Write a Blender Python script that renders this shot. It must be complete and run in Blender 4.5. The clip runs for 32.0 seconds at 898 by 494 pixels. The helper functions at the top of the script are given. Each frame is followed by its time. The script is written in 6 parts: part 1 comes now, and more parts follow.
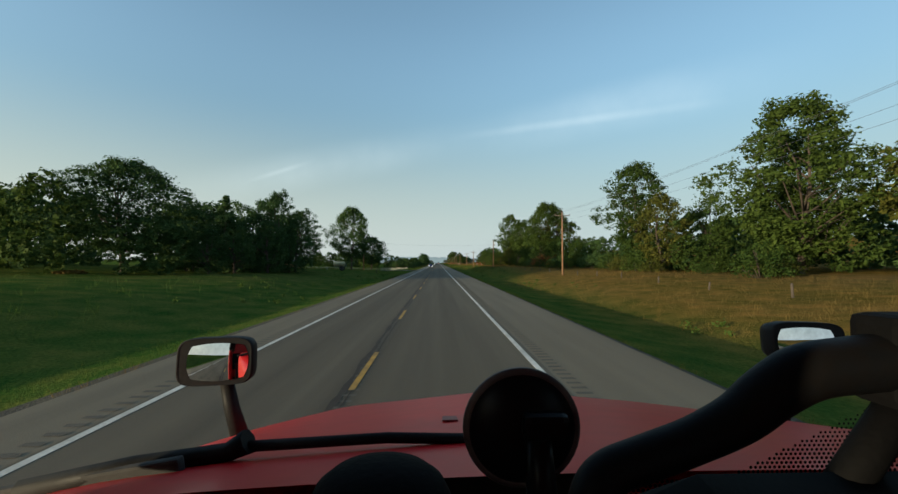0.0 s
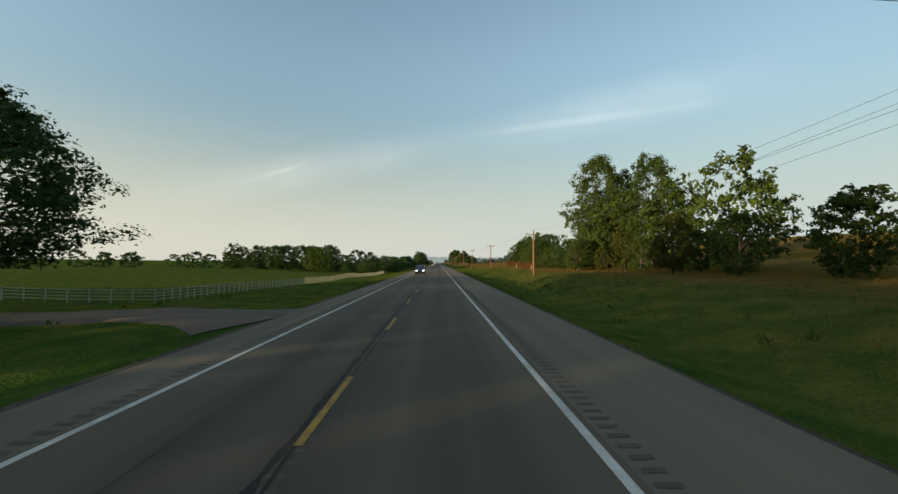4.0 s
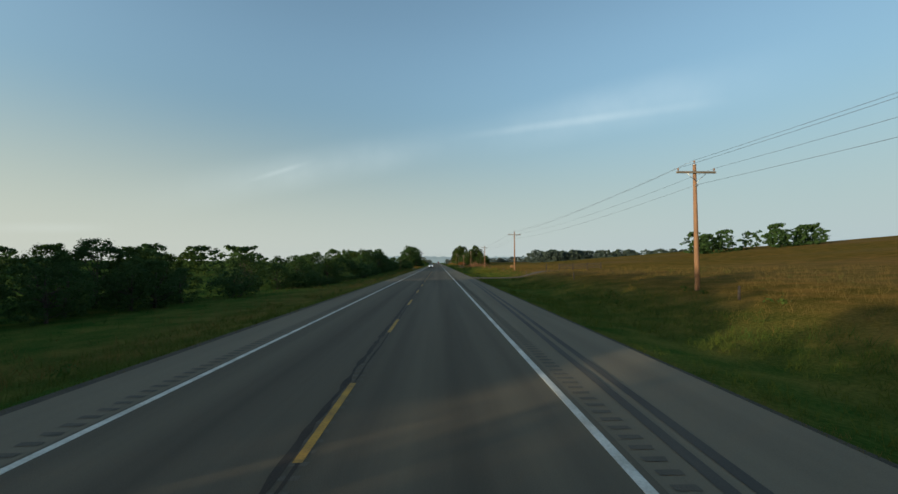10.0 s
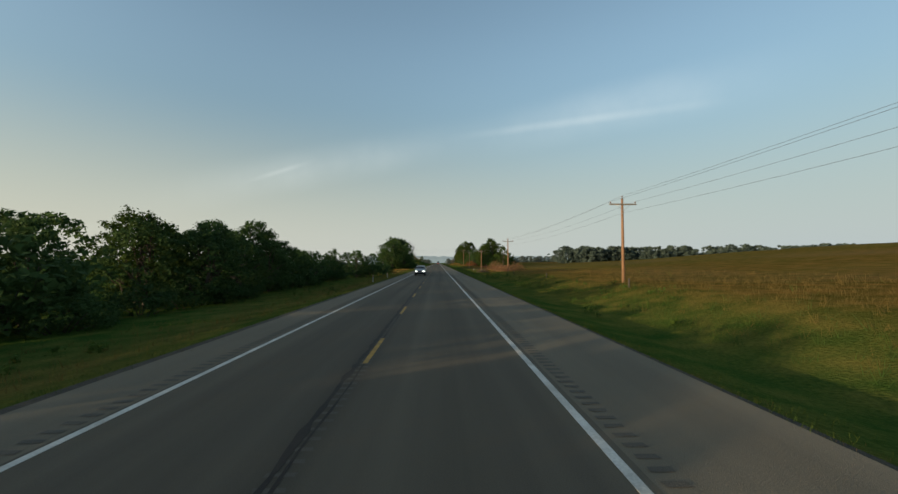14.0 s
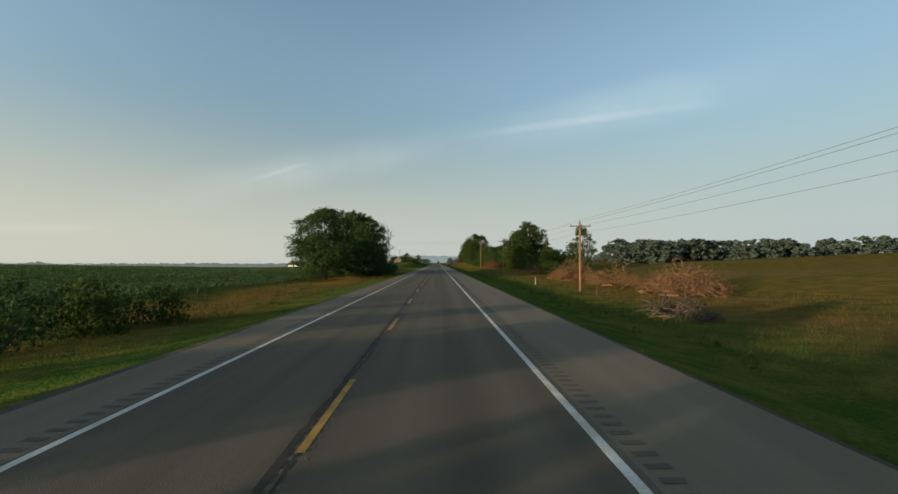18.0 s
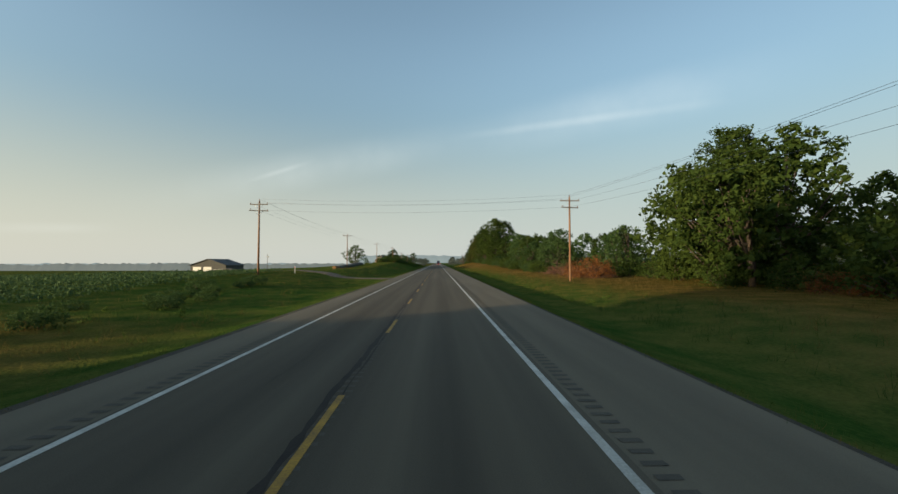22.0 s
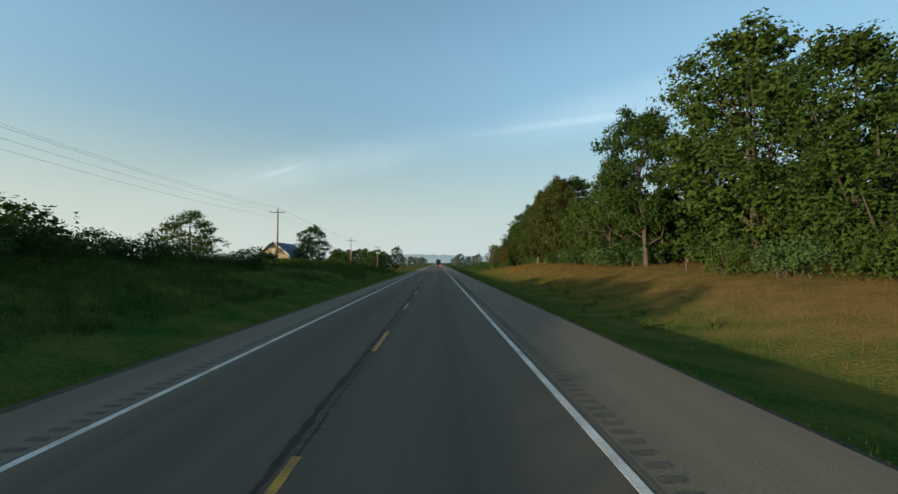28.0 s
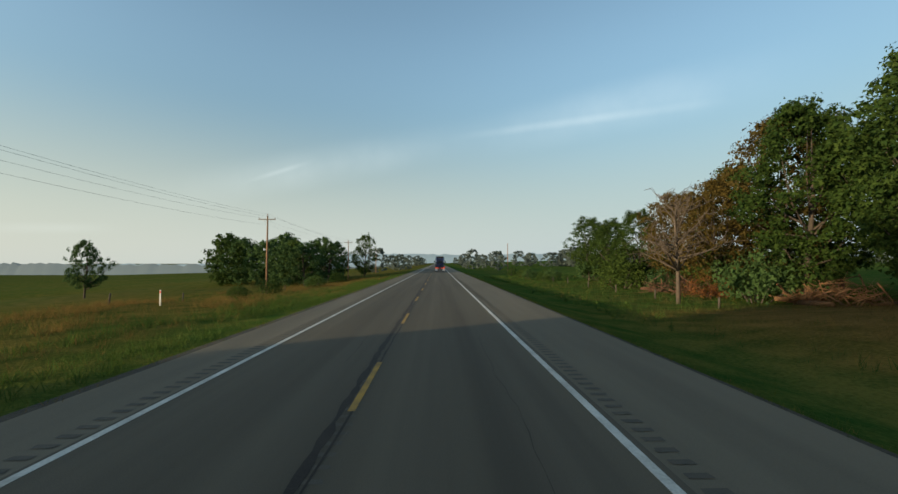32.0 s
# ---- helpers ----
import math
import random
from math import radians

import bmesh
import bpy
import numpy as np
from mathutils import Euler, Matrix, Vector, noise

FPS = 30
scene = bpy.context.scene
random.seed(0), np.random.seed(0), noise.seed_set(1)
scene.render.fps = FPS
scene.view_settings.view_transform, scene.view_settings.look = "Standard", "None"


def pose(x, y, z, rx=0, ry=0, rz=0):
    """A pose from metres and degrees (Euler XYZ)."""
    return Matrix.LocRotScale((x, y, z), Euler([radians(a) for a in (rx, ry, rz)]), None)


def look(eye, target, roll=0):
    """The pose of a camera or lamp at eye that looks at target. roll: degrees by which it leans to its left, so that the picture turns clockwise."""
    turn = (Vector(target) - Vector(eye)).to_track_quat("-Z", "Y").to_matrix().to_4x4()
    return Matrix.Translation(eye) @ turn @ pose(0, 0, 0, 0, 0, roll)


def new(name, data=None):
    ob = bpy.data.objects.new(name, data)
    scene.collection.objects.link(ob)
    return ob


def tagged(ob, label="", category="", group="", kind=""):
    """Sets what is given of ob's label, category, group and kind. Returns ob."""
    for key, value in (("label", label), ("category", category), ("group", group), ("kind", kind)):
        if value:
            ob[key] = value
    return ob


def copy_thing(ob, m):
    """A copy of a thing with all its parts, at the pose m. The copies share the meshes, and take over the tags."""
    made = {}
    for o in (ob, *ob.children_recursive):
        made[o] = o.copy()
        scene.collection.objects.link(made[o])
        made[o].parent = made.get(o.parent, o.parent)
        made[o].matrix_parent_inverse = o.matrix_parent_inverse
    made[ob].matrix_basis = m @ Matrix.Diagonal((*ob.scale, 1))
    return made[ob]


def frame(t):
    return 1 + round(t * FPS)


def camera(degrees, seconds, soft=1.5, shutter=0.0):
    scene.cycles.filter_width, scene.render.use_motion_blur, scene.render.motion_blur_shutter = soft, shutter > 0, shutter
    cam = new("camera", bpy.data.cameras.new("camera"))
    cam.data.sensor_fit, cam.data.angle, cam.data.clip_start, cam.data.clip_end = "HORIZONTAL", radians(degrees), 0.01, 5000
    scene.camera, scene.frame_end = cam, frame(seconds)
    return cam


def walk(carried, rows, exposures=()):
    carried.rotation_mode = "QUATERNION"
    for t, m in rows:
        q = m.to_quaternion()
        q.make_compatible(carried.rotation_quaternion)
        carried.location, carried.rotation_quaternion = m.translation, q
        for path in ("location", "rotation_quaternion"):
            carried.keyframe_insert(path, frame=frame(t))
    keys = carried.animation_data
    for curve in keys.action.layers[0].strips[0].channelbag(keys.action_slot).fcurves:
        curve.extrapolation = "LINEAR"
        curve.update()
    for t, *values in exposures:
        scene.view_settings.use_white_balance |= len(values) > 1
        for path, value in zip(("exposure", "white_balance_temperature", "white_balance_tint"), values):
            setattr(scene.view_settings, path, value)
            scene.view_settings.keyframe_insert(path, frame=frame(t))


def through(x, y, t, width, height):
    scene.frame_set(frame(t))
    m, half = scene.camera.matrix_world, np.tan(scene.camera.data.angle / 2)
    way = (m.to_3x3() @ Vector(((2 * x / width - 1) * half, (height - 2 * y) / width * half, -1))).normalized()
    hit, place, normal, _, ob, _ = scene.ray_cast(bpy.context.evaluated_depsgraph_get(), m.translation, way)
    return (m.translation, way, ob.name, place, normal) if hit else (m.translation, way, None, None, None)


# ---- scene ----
# The road runs straight along +y; the camera drives in its right-hand lane.
SPEED = 26.1
EYE = 2.4
cam = camera(97, 32.0, soft=1.5)
DRIFT = [(0, -0.11), (3, 0.06), (6, 0.12), (9, 0.0), (12, -0.11), (14, 0.0), (19, 0.0), (21, 0.1), (23, -0.11),
         (25, -0.11), (28, 0.0), (30, -0.4), (32, -0.34)]
# the white balance drifts between cooler and warmer
COOL, WARM = (5900, -3), (6480, 2)
WHITE = [(t, *w) for t, w in ((0, COOL), (2, COOL), (3, (6800, 2)), (6.3, WARM), (8, COOL), (9.5, COOL), (11, WARM), (18.8, WARM), (20, COOL), (21, (6300, -1)),
                              (22, WARM), (23.2, WARM), (24, COOL), (25.5, COOL), (28, (5880, -3)), (29, (6000, -3)), (30, (6200, -1)), (31, (5900, -3)), (32, (6150, -1)))]
walk(cam, [(t, pose(dx, SPEED * t, EYE, 92.23, 0, -1.57)) for t, dx in DRIFT],
     [(t, float(np.interp(t, [0, 3, 8, 19.5, 21, 22, 25.5, 28, 32], [.66, .74, .5, .5, .63, .62, .5, .72, .64])), k, g) for t, k, g in WHITE])

# ---- light: early sun, low on the left and a little behind ----
SUN_EL, SUN_AZ = radians(5.4), math.atan2(-0.85, -0.53)
world = bpy.data.worlds.new("morning_sky")
scene.world = world
world.use_nodes = True
wn, wl = world.node_tree.nodes, world.node_tree.links
sky = wn.new("ShaderNodeTexSky")
sky.sky_type, sky.sun_disc = "NISHITA", False
sky.sun_elevation, sky.sun_rotation = SUN_EL, SUN_AZ
sky.air_density, sky.dust_density, sky.ozone_density = 1.0, 1.0, 1.0
wn["Background"].inputs["Strength"].default_value = 0.15
# morning haze evens the sky out: less glare at the horizon, and thin ice-cloud streaks
wco, wsep = wn.new("ShaderNodeTexCoord"), wn.new("ShaderNodeSeparateXYZ")
wl.new(wco.outputs["Generated"], wsep.inputs[0])
lift = wn.new("ShaderNodeMapRange")
lift.interpolation_type = "SMOOTHSTEP"
for key, value in (("From Min", -0.02), ("From Max", 0.5), ("To Min", 0.5), ("To Max", 1.45)):
    lift.inputs[key].default_value = value
wl.new(wsep.outputs["Z"], lift.inputs["Value"])
even = wn.new("ShaderNodeVectorMath")
even.operation = "SCALE"
wl.new(sky.outputs["Color"], even.inputs[0])
across = wn.new("ShaderNodeMapRange")
for key, value in (("From Min", -0.9), ("From Max", 0.7), ("To Min", 1.14), ("To Max", 0.84)):
    across.inputs[key].default_value = value
wl.new(wsep.outputs["X"], across.inputs["Value"])
both_ways = wn.new("ShaderNodeMath")
both_ways.operation = "MULTIPLY"
wl.new(lift.outputs["Result"], both_ways.inputs[0])
wl.new(across.outputs["Result"], both_ways.inputs[1])
wl.new(both_ways.outputs[0], even.inputs["Scale"])


def streak(a, b, half, strength, last):
    """A thin bright cloud streak along the arc from direction a to direction b."""
    a, b = Vector(a).normalized(), Vector(b).normalized()
    n, mid = a.cross(b).normalized(), (a + b).normalized()
    tang, reach = n.cross(mid), math.sin(a.angle(b) / 2)
    masks = []
    for axis, width in ((n, half), (tang, reach)):
        dot, mag, fall = wn.new("ShaderNodeVectorMath"), wn.new("ShaderNodeMath"), wn.new("ShaderNodeMapRange")
        dot.operation, mag.operation, fall.interpolation_type = "DOT_PRODUCT", "ABSOLUTE", "SMOOTHSTEP"
        dot.inputs[1].default_value = axis
        wl.new(wco.outputs["Generated"], dot.inputs[0])
        wl.new(dot.outputs["Value"], mag.inputs[0])
        wl.new(mag.outputs[0], fall.inputs["Value"])
        for key, value in (("From Min", 0), ("From Max", width), ("To Min", 1), ("To Max", 0)):
            fall.inputs[key].default_value = value
        masks.append(fall)
    grain = wn.new("ShaderNodeTexNoise")
    grain.inputs["Scale"].default_value, grain.inputs["Detail"].default_value = 9, 5
    wl.new(wco.outputs["Generated"], grain.inputs["Vector"])
    amount = grain.outputs["Fac"]
    for src in (masks[0].outputs["Result"], masks[1].outputs["Result"], None):
        mul = wn.new("ShaderNodeMath")
        mul.operation = "MULTIPLY"
        wl.new(amount, mul.inputs[0])
        if src:
            wl.new(src, mul.inputs[1])
        else:
            mul.inputs[1].default_value = strength
        amount = mul.outputs[0]
    mx = wn.new("ShaderNodeMix")
    mx.data_type = "RGBA"
    wl.new(amount, mx.inputs["Factor"])
    wl.new(last, mx.inputs["A"])
    mx.inputs["B"].default_value = (5.2, 5.2, 5.2, 1)
    return mx.outputs["Result"]


# pale haze low down, warmer towards the sun
side = wn.new("ShaderNodeMapRange")
for key, value in (("From Min", -0.9), ("From Max", 0.7)):
    side.inputs[key].default_value = value
wl.new(wsep.outputs["X"], side.inputs["Value"])
pale = wn.new("ShaderNodeMix")
pale.data_type = "RGBA"
pale.inputs["A"].default_value, pale.inputs["B"].default_value = (3.25, 3.08, 2.75, 1), (2.5, 2.75, 2.98, 1)
wl.new(side.outputs["Result"], pale.inputs["Factor"])
veil = wn.new("ShaderNodeMapRange")
veil.interpolation_type = "SMOOTHSTEP"
for key, value in (("From Min", 0.0), ("From Max", 0.37), ("To Min", 0.88), ("To Max", 0.0)):
    veil.inputs[key].default_value = value
wl.new(wsep.outputs["Z"], veil.inputs["Value"])
hazed = wn.new("ShaderNodeMix")
hazed.data_type = "RGBA"
wl.new(veil.outputs["Result"], hazed.inputs["Factor"])
calm = wn.new("ShaderNodeVectorMath")
calm.operation = "MULTIPLY"
calm.inputs[1].default_value = (0.98, 0.98, 1.05)
wl.new(even.outputs[0], calm.inputs[0])
wl.new(calm.outputs[0], hazed.inputs["A"])
wl.new(pale.outputs["Result"], hazed.inputs["B"])
tone = hazed.outputs["Result"]
tone = streak((0.0, 1, 0.312), (0.86, 1, 0.437), 0.014, 0.26, tone)
tone = streak((0.0, 1, 0.29), (1.15, 1, 0.56), 0.07, 0.28, tone)
tone = streak((-0.50, 1, 0.195), (-0.30, 1, 0.26), 0.008, 0.2, tone)
tone = streak((-0.9, 1, 0.12), (0.2, 1, 0.34), 0.06, 0.22, tone)
tone = streak((-1.3, 1, 0.085), (-0.75, 1, 0.085), 0.014, 0.12, tone)
wl.new(tone, wn["Background"].inputs["Color"])
sun = new("sun", bpy.data.lights.new("sun", "SUN"))
sun.data.energy, sun.data.angle, sun.data.color = 5.0, radians(0.6), (1.0, 0.75, 0.48)
sun_dir = Vector((math.sin(SUN_AZ) * math.cos(SUN_EL), math.cos(SUN_AZ) * math.cos(SUN_EL), math.sin(SUN_EL)))
sun.matrix_world = look(sun_dir * 100, (0, 0, 0))
scene.view_settings.exposure = 0.15


# ---- materials ----
def material(name, base, rough=0.8, second=None, scale=3.0, fine=40.0, bump=0.2, metal=0.0, mix=0.5, distance=0.02):
    """A surface of two colours mixed by noise at two scales, with fine relief."""
    m = bpy.data.materials.new(name)
    m.use_nodes = True
    n, l = m.node_tree.nodes, m.node_tree.links
    b = n["Principled BSDF"]
    b.inputs["Roughness"].default_value, b.inputs["Metallic"].default_value = rough, metal
    co = n.new("ShaderNodeTexCoord")
    big, small = n.new("ShaderNodeTexNoise"), n.new("ShaderNodeTexNoise")
    stretch = n.new("ShaderNodeMapping")
    l.new(co.outputs["Object"], stretch.inputs["Vector"])
    if hasattr(scale, "__len__"):
        stretch.inputs["Scale"].default_value, scale = scale, 1.0
    big.inputs["Scale"].default_value, small.inputs["Scale"].default_value = scale, fine
    big.inputs["Detail"].default_value, small.inputs["Detail"].default_value = 5, 3
    l.new(stretch.outputs["Vector"], big.inputs["Vector"])
    l.new(co.outputs["Object"], small.inputs["Vector"])
    add = n.new("ShaderNodeMath")
    add.operation = "MULTIPLY_ADD"
    add.inputs[1].default_value = 0.6
    l.new(small.outputs["Fac"], add.inputs[0])
    l.new(big.outputs["Fac"], add.inputs[2])
    ramp = n.new("ShaderNodeMapRange")
    ramp.inputs["From Min"].default_value, ramp.inputs["From Max"].default_value = 0.8 - mix * 0.4, 0.8 + mix * 0.4
    l.new(add.outputs[0], ramp.inputs["Value"])
    mx = n.new("ShaderNodeMix")
    mx.data_type = "RGBA"
    l.new(ramp.outputs["Result"], mx.inputs["Factor"])
    mx.inputs["A"].default_value = (*base, 1)
    mx.inputs["B"].default_value = (*(second or [c * 0.7 for c in base]), 1)
    l.new(mx.outputs["Result"], b.inputs["Base Color"])
    if bump:
        bp = n.new("ShaderNodeBump")
        bp.inputs["Strength"].default_value, bp.inputs["Distance"].default_value = bump, distance
        l.new(small.outputs["Fac"], bp.inputs["Height"])
        l.new(bp.outputs["Normal"], b.inputs["Normal"])
    return m


def leaf_material(name, dark, light, through=0.35):
    """Leaves: diffuse and translucent, each leaf and each plant a little different."""
    m = bpy.data.materials.new(name)
    m.use_nodes = True
    n, l = m.node_tree.nodes, m.node_tree.links
    geo, info = n.new("ShaderNodeNewGeometry"), n.new("ShaderNodeObjectInfo")
    add = n.new("ShaderNodeMath")
    add.operation = "MULTIPLY_ADD"
    add.inputs[1].default_value = 0.55
    half = n.new("ShaderNodeMath")
    half.operation = "MULTIPLY"
    half.inputs[1].default_value = 0.45
    l.new(geo.outputs["Random Per Island"], add.inputs[0])
    l.new(info.outputs["Random"], half.inputs[0])
    l.new(half.outputs[0], add.inputs[2])
    mx = n.new("ShaderNodeMix")
    mx.data_type = "RGBA"
    l.new(add.outputs[0], mx.inputs["Factor"])
    mx.inputs["A"].default_value, mx.inputs["B"].default_value = (*dark, 1), (*light, 1)
    b = n["Principled BSDF"]
    b.inputs["Roughness"].default_value = 0.65
    b.inputs["Specular IOR Level"].default_value = 0.05
    l.new(mx.outputs["Result"], b.inputs["Base Color"])
    tr = n.new("ShaderNodeBsdfTranslucent")
    l.new(mx.outputs["Result"], tr.inputs["Color"])
    sh = n.new("ShaderNodeMixShader")
    sh.inputs[0].default_value = through
    l.new(b.outputs[0], sh.inputs[1])
    l.new(tr.outputs[0], sh.inputs[2])
    l.new(sh.outputs[0], n["Material Output"].inputs["Surface"])
    return m


def ground_material():
    """Grass and soil: the attribute 'dry' tells how ripe the cover is."""
    m = bpy.data.materials.new("ground_cover")
    m.use_nodes = True
    n, l = m.node_tree.nodes, m.node_tree.links
    b = n["Principled BSDF"]
    b.inputs["Roughness"].default_value = 0.95
    b.inputs["Specular IOR Level"].default_value = 0.0
    co = n.new("ShaderNodeTexCoord")
    dry = n.new("ShaderNodeAttribute")
    dry.attribute_name = "dry"
    noises = []
    for s, d in ((0.05, 4), (0.6, 5), (9.0, 4)):
        t = n.new("ShaderNodeTexNoise")
        t.inputs["Scale"].default_value, t.inputs["Detail"].default_value = s, d
        l.new(co.outputs["Object"], t.inputs["Vector"])
        noises.append(t)
    green, tan = n.new("ShaderNodeMix"), n.new("ShaderNodeMix")
    for mx, a, c in ((green, (0.030, 0.068, 0.013), (0.076, 0.118, 0.024)), (tan, (0.085, 0.054, 0.013), (0.20, 0.122, 0.032))):
        mx.data_type = "RGBA"
        mx.inputs["A"].default_value, mx.inputs["B"].default_value = (*a, 1), (*c, 1)
        rm = n.new("ShaderNodeMapRange")
        rm.inputs["From Min"].default_value, rm.inputs["From Max"].default_value = 0.35, 0.65
        both = n.new("ShaderNodeMix")
        both.inputs["Factor"].default_value = 0.5
        l.new(noises[2].outputs["Fac"], both.inputs["A"])
        l.new(noises[1].outputs["Fac"], both.inputs["B"])
        l.new(both.outputs["Result"], rm.inputs["Value"])
        rm.inputs["From Min"].default_value, rm.inputs["From Max"].default_value = 0.38, 0.62
        l.new(rm.outputs["Result"], mx.inputs["Factor"])
    mid = n.new("ShaderNodeMath")
    mid.operation = "MULTIPLY_ADD"
    mid.inputs[1].default_value, mid.inputs[2].default_value = 0.9, -0.45
    l.new(noises[1].outputs["Fac"], mid.inputs[0])
    low = n.new("ShaderNodeMath")
    low.operation = "MULTIPLY_ADD"
    low.inputs[1].default_value = 0.5
    l.new(noises[0].outputs["Fac"], low.inputs[0])
    l.new(mid.outputs[0], low.inputs[2])
    s = n.new("ShaderNodeMath")
    s.operation = "MULTIPLY_ADD"
    s.use_clamp = True
    s.inputs[1].default_value = 1.0
    l.new(dry.outputs["Fac"], s.inputs[0])
    off = n.new("ShaderNodeMath")
    off.operation = "SUBTRACT"
    off.inputs[1].default_value = 0.25
    l.new(low.outputs[0], off.inputs[0])
    l.new(off.outputs[0], s.inputs[2])
    fin = n.new("ShaderNodeMix")
    fin.data_type = "RGBA"
    l.new(s.outputs[0], fin.inputs["Factor"])
    l.new(green.outputs["Result"], fin.inputs["A"])
    # broad bands of paler straw and darker stubble across the ripe fields
    band = n.new("ShaderNodeTexNoise")
    band.inputs["Scale"].default_value, band.inputs["Detail"].default_value = 0.022, 3
    swath = n.new("ShaderNodeMapping")
    swath.inputs["Scale"].default_value, swath.inputs["Rotation"].default_value = (1.6, 0.55, 1), (0, 0, 0.35)
    l.new(co.outputs["Object"], swath.inputs["Vector"])
    l.new(swath.outputs["Vector"], band.inputs["Vector"])
    ease = n.new("ShaderNodeMapRange")
    ease.inputs["From Min"].default_value, ease.inputs["From Max"].default_value = 0.45, 0.68
    l.new(band.outputs["Fac"], ease.inputs["Value"])
    straw = n.new("ShaderNodeMix")
    straw.data_type = "RGBA"
    straw.inputs["B"].default_value = (0.165, 0.103, 0.042, 1)
    l.new(ease.outputs["Result"], straw.inputs["Factor"])
    l.new(tan.outputs["Result"], straw.inputs["A"])
    l.new(straw.outputs["Result"], fin.inputs["B"])
    l.new(fin.outputs["Result"], b.inputs["Base Color"])
    bp = n.new("ShaderNodeBump")
    bp.inputs["Strength"].default_value, bp.inputs["Distance"].default_value = 0.9, 0.1
    l.new(noises[2].outputs["Fac"], bp.inputs["Height"])
    l.new(bp.outputs["Normal"], b.inputs["Normal"])
    return m


GROUND = ground_material()
ASPHALT = material("asphalt", (0.142, 0.118, 0.083), 0.9, (0.098, 0.082, 0.060), (1.3, 0.03, 1.0), 60, 0.35)
SHOULDER = material("shoulder_asphalt", (0.185, 0.155, 0.110), 0.92, (0.140, 0.118, 0.084), (1.0, 0.06, 1.0), 60, 0.35)
SEALANT = material("crack_sealant", (0.018, 0.013, 0.009), 0.95, (0.034, 0.025, 0.017), 2, 30, 0.3)
# lane middles and the joint are darker, wheel tracks paler
an, al = ASPHALT.node_tree.nodes, ASPHALT.node_tree.links
across_road, wear, worn = an.new("ShaderNodeSeparateXYZ"), an.new("ShaderNodeValToRGB"), an.new("ShaderNodeMix")
span_x = an.new("ShaderNodeMapRange")
span_x.inputs["From Min"].default_value, span_x.inputs["From Max"].default_value = -5.2, 2.35
al.new(an["Texture Coordinate"].outputs["Object"], across_road.inputs[0])
al.new(across_road.outputs["X"], span_x.inputs["Value"])
al.new(span_x.outputs["Result"], wear.inputs["Fac"])
for at_x, tone_ in ((-5.2, 1.04), (-4.3, 1.0), (-3.4, 0.86), (-2.6, 1.0), (-2.15, 0.92), (-1.8, 0.74), (-1.4, 0.92), (-0.6, 1.03), (0.3, 0.85), (1.2, 1.03), (2.3, 1.05)):
    stop = wear.color_ramp.elements.new((at_x + 5.2) / 7.55)
    stop.color = (tone_ / 1.06, tone_ / 1.06, tone_ / 1.06, 1)
for stop in (wear.color_ramp.elements[0], wear.color_ramp.elements[-1]):
    stop.color = (0.98, 0.98, 0.98, 1)
worn.data_type, worn.blend_type = "RGBA", "MULTIPLY"
worn.inputs["Factor"].default_value = 1.0
ab = an["Principled BSDF"].inputs["Base Color"]
al.new(ab.links[0].from_socket, worn.inputs["A"])
al.new(wear.outputs["Color"], worn.inputs["B"])
al.new(worn.outputs["Result"], ab)
for dry_top in (ASPHALT, SHOULDER):
    dry_top.node_tree.nodes["Principled BSDF"].inputs["Specular IOR Level"].default_value = 0.15
WHITE_LINE = material("white_road_paint", (0.66, 0.63, 0.56), 0.75, (0.40, 0.37, 0.31), 1.6, 25, 0.15)
YELLOW_LINE = material("yellow_road_paint", (0.46, 0.25, 0.02), 0.75, (0.17, 0.10, 0.025), 2.2, 25, 0.15)
BARK = material("bark", (0.075, 0.055, 0.04), 0.95, (0.036, 0.028, 0.021), 2, 18, 0.8, distance=0.05)
# bark coloured paler and warmer for low sun on the edge trunks
SUNLIT_BARK = material("sunlit_bark", (0.12, 0.082, 0.05), 0.95, (0.06, 0.042, 0.029), 2, 16, 0.9, distance=0.06)
PALE_BARK = material("pale_dead_wood", (0.185, 0.092, 0.038), 0.9, (0.085, 0.045, 0.02), 2, 18, 0.6, distance=0.04)
POLE_WOOD = material("pole_wood", (0.24, 0.13, 0.068), 0.9, (0.14, 0.08, 0.048), 1, 30, 0.4)
RUST_TWIG = material("rust_brown_dry_wood", (0.115, 0.054, 0.028), 0.95, (0.06, 0.03, 0.018), 2, 18, 0.6)
GREY_WOOD = material("weathered_wood", (0.17, 0.14, 0.11), 0.9, (0.095, 0.08, 0.062), 2, 30, 0.4)
POST_WOOD = material("dark_fence_post_wood", (0.07, 0.055, 0.042), 0.95, (0.04, 0.032, 0.025), 2, 30, 0.4)
STEEL = material("galvanised_steel", (0.42, 0.42, 0.42), 0.45, (0.3, 0.3, 0.3), 4, 40, 0.1, metal=0.8)
WIRE = material("aluminium_cable", (0.16, 0.16, 0.17), 0.5, metal=0.6, bump=0)
PORCELAIN = material("brown_porcelain", (0.2, 0.12, 0.09), 0.25, bump=0)
LEAF = leaf_material("leaves_green", (0.018, 0.040, 0.010), (0.068, 0.098, 0.020))
LEAF_WARM = leaf_material("leaves_yellow_green", (0.036, 0.05, 0.011), (0.095, 0.095, 0.02))
